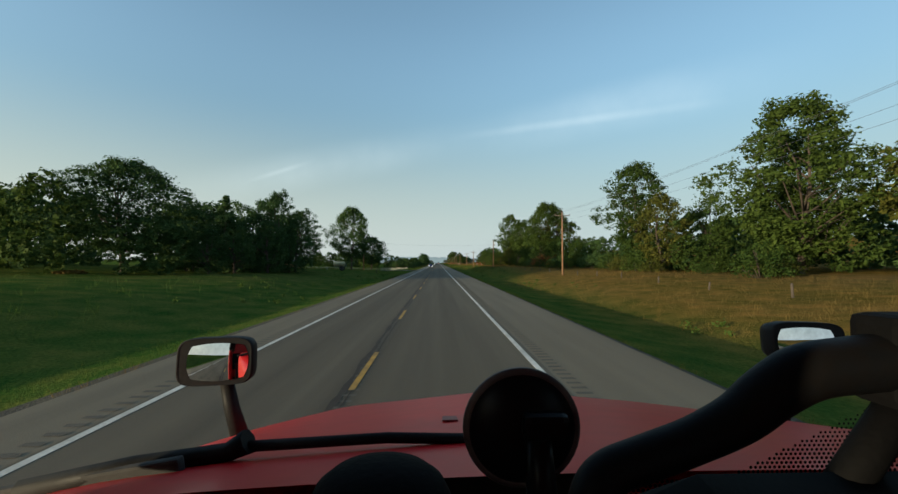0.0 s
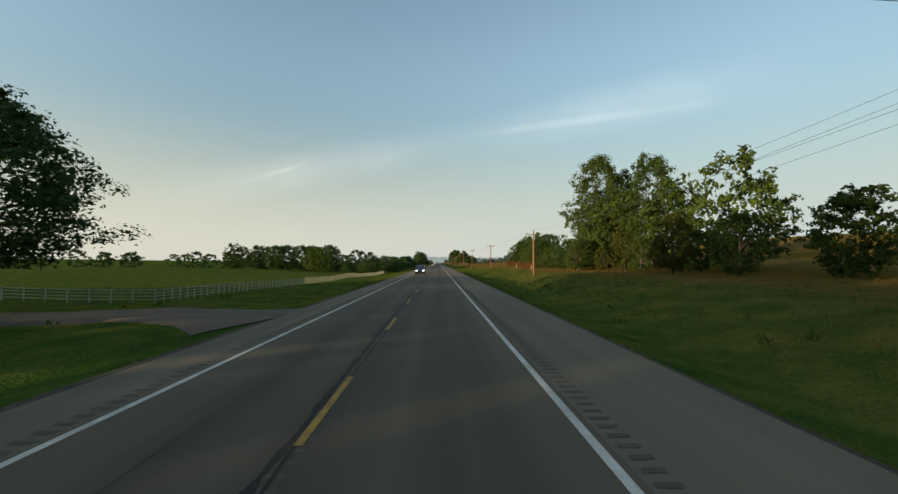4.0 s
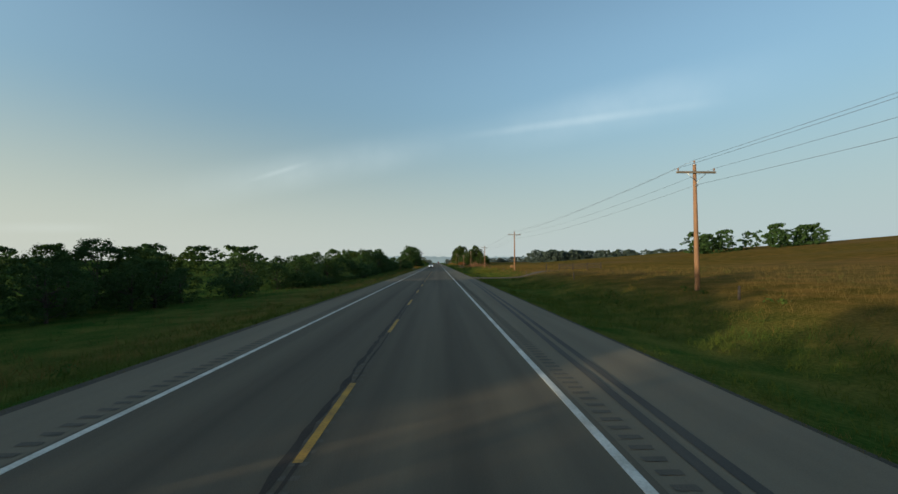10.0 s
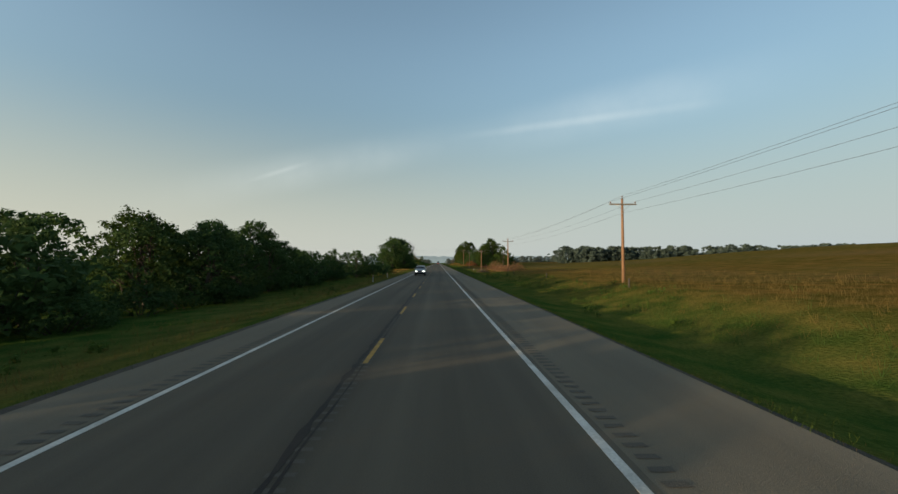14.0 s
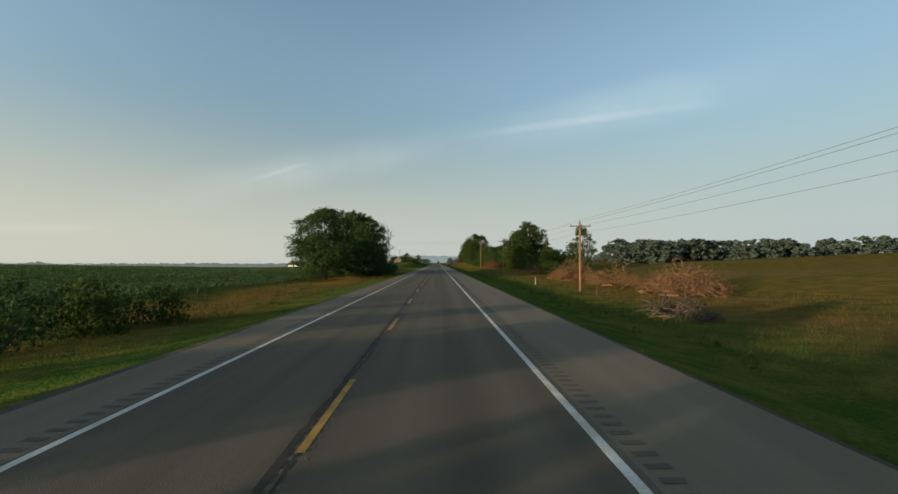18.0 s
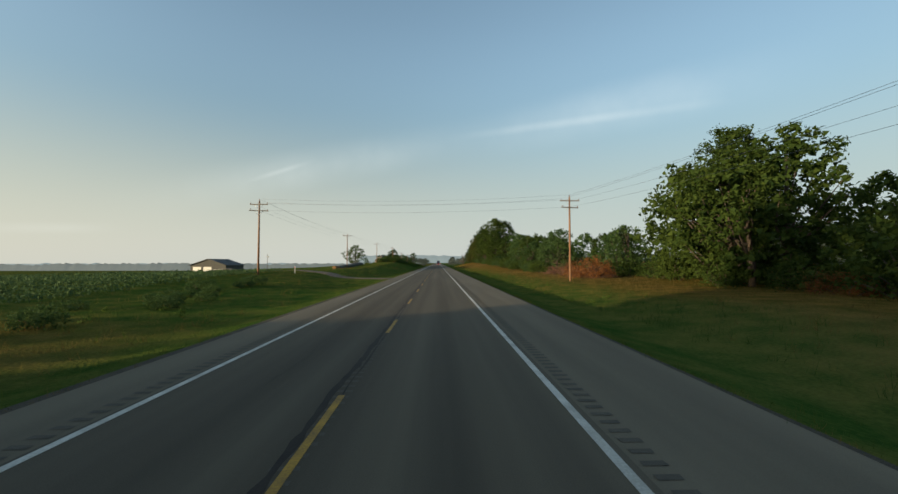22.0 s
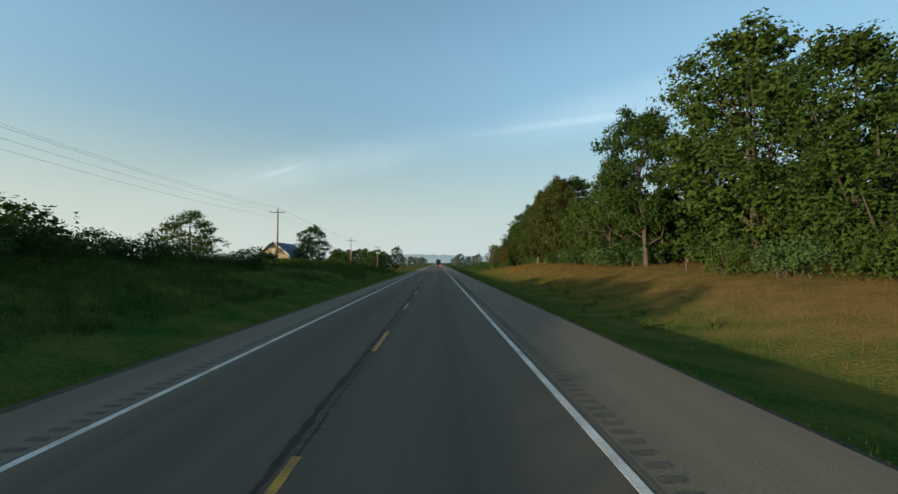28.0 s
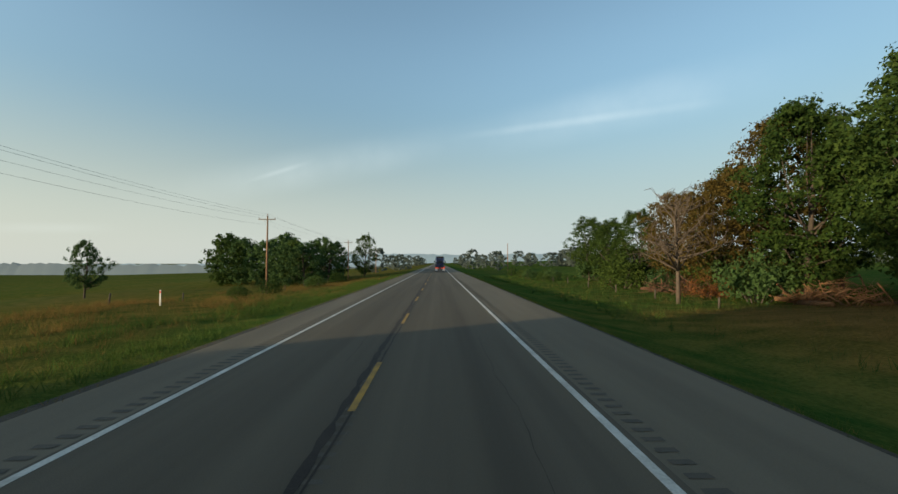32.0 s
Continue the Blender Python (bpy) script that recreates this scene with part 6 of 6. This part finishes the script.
def lead_truck(x, y):
    """A tractor without a trailer, seen from behind."""
    root = thing("semi_truck", Matrix.Translation((x, y, 0)), "dark blue tractor truck without trailer ahead in the lane", "truck")
    bm = boxed(0, 3.6, 2.25, 2.44, 2.6, 2.7, bevel=0.18)
    part("cab", bm, BLUE_PAINT, root, "dark blue sleeper cab")
    bm = bmesh.new()
    a = [bm.verts.new(p) for p in ((-1.15, 2.4, 3.55), (1.15, 2.4, 3.55), (1.15, 4.9, 3.5), (-1.15, 4.9, 3.5))]
    b = [bm.verts.new(p) for p in ((-1.05, 2.42, 4.0), (1.05, 2.42, 4.0), (0.95, 3.6, 4.05), (-0.95, 3.6, 4.05))]
    for k in range(4):
        bm.faces.new((a[k], a[(k + 1) % 4], b[(k + 1) % 4], b[k]))
    bm.faces.new(b)
    part("roof_fairing", bm, BLACK, root, "black roof fairing")
    part("rear_window", boxed(0, 2.29, 2.5, 1.2, 0.03, 0.6, bevel=0.05), GLASS, root)
    for s in (-1, 1):
        part("frame_rail", boxed(s * 0.43, -0.2, 0.95, 0.09, 6.6, 0.28, bevel=0.01), CHASSIS, root)
        part("side_fairing", boxed(s * 1.19, 2.75, 2.2, 0.05, 0.9, 2.4, bevel=0.02), BLUE_PAINT, root)
        part("exhaust", tube(bmesh.new(), [(s * 0.98, 2.1, 0.8), (s * 0.98, 2.1, 3.9)], 0.075, 12), CHROME, root, "chrome exhaust stack")
        m = part("mirror", boxed(s * 1.5, 5.0, 2.6, 0.2, 0.14, 0.6, bevel=0.04), BLACK, root)
        part("mirror_arm", tube(bmesh.new(), [(s * 1.22, 4.9, 2.6), (s * 1.42, 5.0, 2.6)], 0.03, 6), BLACK, m)
        part("mudflap", boxed(s * 0.93, -3.35, 0.62, 0.62, 0.02, 0.75), WHITE_PAINT, root, "white mudflap")
        t = part("tail_light", boxed(s * 0.95, -3.5, 1.02, 0.34, 0.06, 0.13, bevel=0.02), TAIL, root, "lit red tail light")
        part("tail_light", boxed(s * 0.45, -3.52, 0.98, 0.16, 0.05, 0.12, bevel=0.02), TAIL, root, "lit red tail light")
        part("fender", boxed(s * 0.93, -1.4, 1.22, 0.66, 3.4, 0.05, bevel=0.02), CHASSIS, root)
        for y2 in (-2.4, -1.05):
            wheel(root, s * 0.93, y2, 0.52, 0.52, 0.6)
        wheel(root, s * 1.0, 6.0, 0.52, 0.52, 0.3)
    part("cross_bar", boxed(0, -3.45, 1.02, 2.4, 0.1, 0.26, bevel=0.02), CHASSIS, root, "orange-red rear crossbar")
    part("fifth_wheel", boxed(0, -1.6, 1.25, 0.95, 1.0, 0.14, bevel=0.04), BLACK, root)
    part("deck_plate", boxed(0, 1.2, 1.15, 1.9, 1.5, 0.05, bevel=0.01), STEEL, root)
    part("hood", boxed(0, 5.9, 1.55, 1.9, 2.2, 1.2, bevel=0.3), BLUE_PAINT, root)
    return root


lead_truck(0.15, 940)


def car(x, y, turn, paint, label):
    """A sport utility car with cabin, glass, wheels and lit headlamps; its front faces +y before turning."""
    root = thing("car", pose(x, y, 0, 0, 0, turn), label, "car")
    ys = [-2.36, -2.33, -2.2, -2.0, -1.7, -1.3, -0.8, -0.3, 0.1, 0.4, 0.7, 0.95, 1.2, 1.6, 2.0, 2.2, 2.32, 2.36]
    tops = [0.95, 1.15, 1.42, 1.66, 1.76, 1.80, 1.82, 1.81, 1.77, 1.64, 1.42, 1.22, 1.15, 1.10, 1.02, 0.92, 0.78, 0.62]

    def skin(y, u, out=0.0):
        """A point of the body: y along the car, u from the sill (0) over the waist to the middle of the roof (1)."""
        top = float(np.interp(y, ys, tops))
        waist = min(1.08, top - 0.03)
        nose = 1 - 0.16 * max(0, abs(y) - 1.75) ** 2 / 0.38
        if u < 0.45:
            f = u / 0.45
            x, z = 0.90 + 0.045 * math.sin(math.pi * min(1, f * 1.1)), 0.36 + (waist - 0.36) * f
        elif u < 0.8:
            f = (u - 0.45) / 0.35
            x, z = 0.915 - 0.20 * f * (top - waist) / 0.75, waist + (top - 0.07 - waist) * f
        else:
            f = (u - 0.8) / 0.2
            x, z = (0.915 - 0.20 * (top - waist) / 0.75) * math.cos(f * math.pi / 2), top - 0.07 + 0.07 * math.sin(f * math.pi / 2)
        return Vector(((x + out) * nose, y * (1 + out * 0.3), z + out * 0.4 * u))

    us = [0, .06, .15, .25, .35, .43, .46, .55, .65, .75, .8, .84, .88, .93, .97, 1.0]

    def shell(y_list, u_list, sides, out):
        bm = bmesh.new()
        for sx in sides:
            rows = [[bm.verts.new(Vector((sx, 1, 1)) * skin(y, u, out)) for u in u_list] for y in y_list]
            for a, b in zip(rows, rows[1:]):
                for k in range(len(u_list) - 1):
                    bm.faces.new((a[k], a[k + 1], b[k + 1], b[k])).smooth = True
            for end in (rows[0], rows[-1]) if out == 0 else ():
                base = [bm.verts.new((0, v.co.y, v.co.z)) for v in end]
                for k in range(len(end) - 1):
                    bm.faces.new((end[k], end[k + 1], base[k + 1], base[k]))
        bmesh.ops.remove_doubles(bm, verts=bm.verts, dist=0.0005)
        bmesh.ops.recalc_face_normals(bm, faces=bm.faces)
        return bm

    fine = sorted({round(float(v), 3) for p, q in zip(ys, ys[1:]) for v in np.linspace(p, q, 3)})
    part("body", shell(fine, us, (-1, 1), 0.0), paint, root)
    part("underbody", boxed(0, 0, 0.33, 1.6, 4.3, 0.12, bevel=0.03), BLACK, root)
    part("windscreen", shell([0.2, 0.35, 0.5, 0.65, 0.82], [.82, .88, .94, 1.0], (-1, 1), 0.006), GLASS, root, "dark windscreen")
    part("rear_window", shell([-2.16, -2.08, -1.98], [.82, .88, .94, 1.0], (-1, 1), 0.006), GLASS, root, "dark rear window")
    for s in (-1, 1):
        for y0, y1 in ((-1.95, -1.3), (-1.22, -0.38), (-0.3, 0.45)):
            part("side_window", shell([float(v) for v in np.linspace(y0, y1, 4)], [.5, .58, .66, .74], (s,), 0.006), GLASS, root)
        part("headlight", boxed(s * 0.66, 2.28, 0.80, 0.34, 0.12, 0.15, bevel=0.03), LAMP, root, "lit white headlight")
        part("tail_light", boxed(s * 0.72, -2.3, 1.0, 0.2, 0.1, 0.3, bevel=0.03), TAIL, root, "red tail light")
        part("door_mirror", boxed(s * 1.02, 0.6, 1.2, 0.2, 0.1, 0.15, bevel=0.04), paint, root)
        part("sill_trim", boxed(s * 0.93, 0, 0.40, 0.04, 2.2, 0.09, bevel=0.012), BLACK, root)
        for y2 in (-1.45, 1.45):
            part("wheel_arch", lathe(bmesh.new(), [(0.30, -.05), (0.41, -.05), (0.42, 0), (0.41, .05), (0.30, .05)], 22, (s * 0.905, y2, 0.37), Matrix.Rotation(radians(90), 4, "Y")), BLACK, root)
            wheel(root, s * 0.87, y2, 0.35, 0.35, 0.22)
    part("grille", boxed(0, 2.32, 0.72, 0.9, 0.06, 0.26, bevel=0.02), BLACK, root)
    part("bumper", boxed(0, 2.3, 0.45, 1.75, 0.14, 0.22, bevel=0.05), BLACK, root)
    return root


car(-3.5, 185.3, 180, material("dark_blue_car_paint", (0.010, 0.016, 0.085), 0.25, bump=0), "oncoming dark blue sport utility car with its headlights on")
car(-3.3, 440, 180, material("silver_car_paint", (0.35, 0.36, 0.37), 0.3, metal=0.5, bump=0), "oncoming silver car far off with its headlights on")

# ---- the red truck that the drive starts from, standing in the lane ----
RED_PAINT = material("red_truck_paint", (0.56, 0.012, 0.015), 0.38, (0.47, 0.010, 0.013), 1.5, 12, 0.0)
RED_PAINT.node_tree.nodes["Principled BSDF"].inputs["Coat Weight"].default_value = 0.07
RED_PAINT.node_tree.nodes["Principled BSDF"].inputs["Specular IOR Level"].default_value = 0.2
DASH = material("black_dashboard_vinyl", (0.0032, 0.0032, 0.0036), 0.75, (0.0022, 0.0022, 0.0022), 4, 120, 0.25, distance=0.004)
TUBE_BLACK = material("worn_black_grab_tube", (0.0045, 0.005, 0.006), 0.5, (0.006, 0.005, 0.0045), 6, 60, 0.05)
SILVER = material("mirror_glass", (0.85, 0.86, 0.86), 0.02, metal=1.0, bump=0)
CUP = material("black_suction_cup", (0.008, 0.008, 0.009), 0.3, bump=0)
for dull in (DASH, TUBE_BLACK, CUP, BLACK):
    dull.node_tree.nodes["Principled BSDF"].inputs["Specular IOR Level"].default_value = 0.06
rig = thing("truck_cab", Matrix.Translation((-0.11, 0, EYE)), "red long-nosed truck with a black cab interior standing in the lane", "truck")


def hood_z(s, d):
    return -0.395 - 0.275 * (d - 0.77) + 0.045 * (1 - (2 * s - 1) ** 2) - 0.03 * abs(2 * s - 1) ** 8 - max(0, d - 2.25) ** 2 * 3.0


bm = bmesh.new()
grid = []
for i in range(27):
    d = 0.56 + 2.04 * i / 26
    half = 1.07 - 0.12 * max(0, d - 1.6)
    row = []
    for j in range(33):
        s = j / 32
        bulge = 0.035 * math.exp(-((s - 0.5) / 0.2) ** 2) * min(1, (d - 0.56) * 1.2)
        row.append(bm.verts.new((0.35 + (2 * s - 1) * half, d, hood_z(s, d) + bulge)))
    left, right = row[0].co, row[-1].co
    grid.append([bm.verts.new((left.x - 0.03, d, left.z - 0.75)), bm.verts.new((left.x - 0.03, d, left.z - 0.09)), *row,
                 bm.verts.new((right.x + 0.03, d, right.z - 0.09)), bm.verts.new((right.x + 0.03, d, right.z - 0.75))])
for a, b in zip(grid, grid[1:]):
    for k in range(len(a) - 1):
        bm.faces.new((a[k], a[k + 1], b[k + 1], b[k])).smooth = True
hood = part("hood", bm, RED_PAINT, rig, "glossy red hood with a raised middle")
part("hood_badge", boxed(0.033, 1.13, hood_z(0.352, 1.13) + 0.0165, 0.042, 0.1, 0.004, bevel=0.0015, turn=Matrix.Rotation(math.atan(-0.275), 4, "X")),
     material("dark_red_sticker", (0.22, 0.012, 0.012), 0.5, bump=0), hood, "small dark red sticker")
part("grille", boxed(0.35, 2.66, -1.35, 1.3, 0.08, 0.8, bevel=0.03), BLACK, rig)
for k in range(7):
    part("grille_bar", boxed(0.35, 2.71, -1.65 + 0.1 * k, 1.2, 0.03, 0.03, bevel=0.006), CHROME, rig)
part("bumper", boxed(0.35, 2.75, -1.85, 2.4, 0.2, 0.4, bevel=0.06), CHROME, rig, "chrome bumper")
for s in (-1, 1):
    part("fender", boxed(0.35 + s * 1.0, 1.75, -1.35, 0.5, 1.7, 0.34, bevel=0.12), RED_PAINT, rig)
    part("headlight", boxed(0.35 + s * 0.95, 2.62, -1.3, 0.36, 0.1, 0.2, bevel=0.04), GLASS, rig)
    wheel(rig, 0.35 + s * 1.02, 1.7, -1.88, 0.52, 0.3)
    for y2 in (-3.2, -4.5):
        wheel(rig, 0.35 + s * 0.95, y2, -1.88, 0.52, 0.58)
    part("frame_rail", boxed(0.35 + s * 0.43, -1.6, -1.45, 0.09, 7.5, 0.26), BLACK, rig)
    part("door", boxed(0.35 + s * 1.24, -0.55, -0.85, 0.08, 1.7, 1.15, bevel=0.03), RED_PAINT, rig, "red cab door")
    part("pillar", tube(bmesh.new(), [(0.35 + s * 1.22, 0.62, -0.3), (0.35 + s * 1.16, 0.55, 0.62)], 0.05, 8), BLACK, rig)
part("cab_back", boxed(0.35, -1.45, -0.35, 2.5, 0.08, 2.15, bevel=0.03), RED_PAINT, rig)
part("roof", boxed(0.35, -0.42, 0.70, 2.45, 2.1, 0.1, bevel=0.04), RED_PAINT, rig)
# panels out of view, added to hold the low sun off the dashboard
for s in (-1, 1):
    part("quarter_panel", boxed(0.35 + s * 1.2, 0.1, 0.17, 0.06, 0.85, 0.98, bevel=0.02), BLACK, rig, "unseen black panel added to keep sun off the cab interior")
part("floor", boxed(0.35, -0.55, -1.38, 2.4, 1.8, 0.1), BLACK, rig)
part("firewall", boxed(0.35, 0.54, -0.95, 2.3, 0.03, 0.8), BLACK, rig)

# dashboard, grab bar and wiper
bm = bmesh.new()
rows_ = []
for i in range(9):
    x = -0.85 + 2.35 * i / 8
    rows_.append([bm.verts.new(q) for q in ((x, 0.1, -0.75), (x, 0.12, -0.47), (x, 0.25, -0.37 + 0.06 * min(1, max(0, x * 8))),
                                               (x, 0.44, -0.365 + 0.09 * min(1, max(0, x * 8))), (x, 0.50, -0.385 + 0.12 * min(1, max(0, x * 8))), (x, 0.52, -0.65))])
for a, b in zip(rows_, rows_[1:]):
    for k in range(5):
        bm.faces.new((a[k], b[k], b[k + 1], a[k + 1])).smooth = True
bmesh.ops.recalc_face_normals(bm, faces=bm.faces)
dash = part("dashboard", bm, DASH, rig, "black vinyl dashboard")
bm = lathe(bmesh.new(), [(1.0, -0.6), (1.0, 0.0), (0.97, 0.35), (0.86, 0.65), (0.66, 0.86), (0.35, 0.97), (0.04, 1.0)], 32)
bmesh.ops.transform(bm, matrix=Matrix.Translation((-0.07, 0.5, -0.312)) @ Matrix.Diagonal((0.09, 0.075, 0.066, 1)), verts=bm.verts)
for q in bm.faces:
    q.smooth = True
part("gauge_hood", bm, DASH, dash, "rounded black gauge hood")
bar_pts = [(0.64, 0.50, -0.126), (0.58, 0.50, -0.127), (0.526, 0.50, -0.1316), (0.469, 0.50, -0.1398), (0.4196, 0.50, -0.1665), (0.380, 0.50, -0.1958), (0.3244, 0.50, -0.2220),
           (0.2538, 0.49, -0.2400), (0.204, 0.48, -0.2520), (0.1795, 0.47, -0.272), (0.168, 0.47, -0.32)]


def eased(pts, n=5):
    """Points on a smooth curve through pts."""
    q = [Vector(p) for p in pts]
    q = [q[0] * 2 - q[1], *q, q[-1] * 2 - q[-2]]
    out = []
    for a, b, c, d in zip(q, q[1:], q[2:], q[3:]):
        out += [0.5 * (2 * b + (c - a) * t + (2 * a - 5 * b + 4 * c - d) * t * t + (3 * b - a - 3 * c + d) * t ** 3) for t in (k / n for k in range(n))]
    return out + [q[-2]]


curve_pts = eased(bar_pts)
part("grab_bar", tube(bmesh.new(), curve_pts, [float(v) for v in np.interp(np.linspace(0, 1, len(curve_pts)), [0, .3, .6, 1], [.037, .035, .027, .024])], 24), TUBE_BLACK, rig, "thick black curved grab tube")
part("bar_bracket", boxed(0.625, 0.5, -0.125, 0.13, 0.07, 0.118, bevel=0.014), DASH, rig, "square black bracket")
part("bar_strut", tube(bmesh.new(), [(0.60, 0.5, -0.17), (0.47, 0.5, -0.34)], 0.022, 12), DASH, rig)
# printed dots along the foot of the windscreen
dots, cells = [], []
for i in range(76):
    for j in range(24):
        x, z = 0.19 + 0.0065 * (i + 0.5 * (j % 2)), -0.318 + 0.0056 * j
        q = 0.0028 * (1 - 0.02 * j)
        if z > -0.288 + 0.45 * max(0, x - 0.38):
            continue
        cells.append([len(dots) + k for k in range(6)])
        dots += [(x + q * math.cos(k * math.pi / 3), 0.53, z + q * math.sin(k * math.pi / 3)) for k in range(6)]
tagged(part("windscreen_dots", mesh_of("windscreen_dots", dots, cells, DASH), DASH, rig, "black printed dots at the windscreen's foot"), kind="stuff")
wip = part("wiper", tube(bmesh.new(), [(-0.72, 0.72, -0.395), (-0.55, 0.75, -0.37), (-0.40, 0.78, -0.36), (-0.36, 0.78, -0.34)], [0.02, 0.02, 0.018, 0.024], 8), BLACK, rig, "black wiper at rest")
part("wiper_arm", tube(bmesh.new(), [(-0.37, 0.78, -0.35), (-0.1, 0.80, -0.345), (0.1, 0.80, -0.35)], 0.011, 8), BLACK, wip)
part("wiper_blade", boxed(-0.62, 0.73, -0.385, 0.34, 0.02, 0.03, bevel=0.006, turn=Matrix.Rotation(-0.16, 4, "Y")), RUBBER, wip)
for x, z, w, h, name in ((-0.955, -0.425, 0.30, 0.20, "hood_mirror"), (1.65, -0.36, 0.29, 0.18, "hood_mirror")):
    s = 1 if x > 0 else -1
    turn = Matrix.Translation((x, 1.79, z)) @ Matrix.Rotation(radians(-9.5 * s), 4, "Z") @ Matrix.Rotation(radians(-4), 4, "X")
    bm, rings = bmesh.new(), []
    for y, k in ((-0.066, 0.93), (-0.07, 0.97), (-0.055, 1.0), (0.0, 1.0), (0.05, 0.9), (0.075, 0.66)):
        rings.append([bm.verts.new(turn @ Vector((math.copysign(abs(math.cos(a)) ** 0.42, math.cos(a)) * w / 2 * k, y, math.copysign(abs(math.sin(a)) ** 0.42, math.sin(a)) * h / 2 * k)))
                      for a in (math.pi * 2 * q / 40 for q in range(40))])
    for a, b in zip(rings, rings[1:]):
        for k in range(40):
            bm.faces.new((a[k], b[k], b[(k + 1) % 40], a[(k + 1) % 40])).smooth = True
    bm.faces.new(rings[0]), bm.faces.new(rings[-1][::-1])
    bmesh.ops.recalc_face_normals(bm, faces=bm.faces)
    mir = part(name, bm, BLACK, rig, "black hood mirror on a stalk")
    # slightly domed glass
    bm, grid_ = bmesh.new(), []
    for i in range(13):
        row = []
        for j in range(13):
            u, v = (i / 6 - 1), (j / 6 - 1)
            gx, gz = u * math.sqrt(1 - v * v * 0.28) * (w / 2 - 0.03), v * math.sqrt(1 - u * u * 0.28) * (h / 2 - 0.022)
            row.append(bm.verts.new(turn @ Vector((gx - s * 0.012, -0.0765 + (gx * gx + gz * gz) / 1.6, gz))))
        grid_.append(row)
    for a, b in zip(grid_, grid_[1:]):
        for k in range(12):
            bm.faces.new((a[k], b[k], b[k + 1], a[k + 1])).smooth = True
    bmesh.ops.recalc_face_normals(bm, faces=bm.faces)
    part("mirror_glass", bm, SILVER, mir, "bright domed mirror glass")
    part("mirror_stalk", tube(bmesh.new(), [(x + 0.02, 1.8, z - h / 2 + 0.02), (x - s * 0.05, 1.8, z - 0.22), (x - s * 0.1, 1.8, z - 0.38)], [0.028, 0.032, 0.04], 14), BLACK, mir)

mount = thing("suction_mount", Matrix.Translation((-0.015, 0.46, EYE - 0.187)), "black suction-cup phone mount above the dashboard", "phone mount")
face = Matrix.Rotation(radians(90), 4, "X")
part("cup", lathe(bmesh.new(), [(0.064, -.004), (0.066, 0), (0.062, .006), (0.05, .014), (0.03, .022), (0.012, .024)], 40, turn=face), CUP, mount)
# rim ring, lighter and browner than the cup
RIM = material("brownish_rubber_rim", (0.06, 0.04, 0.036), 0.6, (0.035, 0.026, 0.024), 8, 60, 0.05)
part("rim", lathe(bmesh.new(), [(0.0635, -.003), (0.067, .001), (0.0665, .006), (0.0615, .0075)], 40, turn=face), RIM, mount, "brownish rim")
part("lever", boxed(0.02, -0.03, 0.012, 0.05, 0.02, 0.028, bevel=0.008), CUP, mount)
part("arm", tube(bmesh.new(), [(0.012, -0.03, 0.0), (0.014, -0.035, -0.05), (0.02, -0.03, -0.135)], [0.014, 0.016, 0.022], 12), CUP, mount)
part("clamp", boxed(0.022, -0.03, -0.11, 0.05, 0.04, 0.05, bevel=0.01), BLACK, mount)
part("thumb_screw", lathe(bmesh.new(), [(0.011, 0), (0.012, .004), (0.012, .01), (0.008, .012)], 18, (-0.012, -0.035, -0.085), face), CHROME, mount)

# the models that were copied are not part of the place
for model in MODELS:
    for o in (*model.children_recursive, model):
        bpy.data.objects.remove(o)
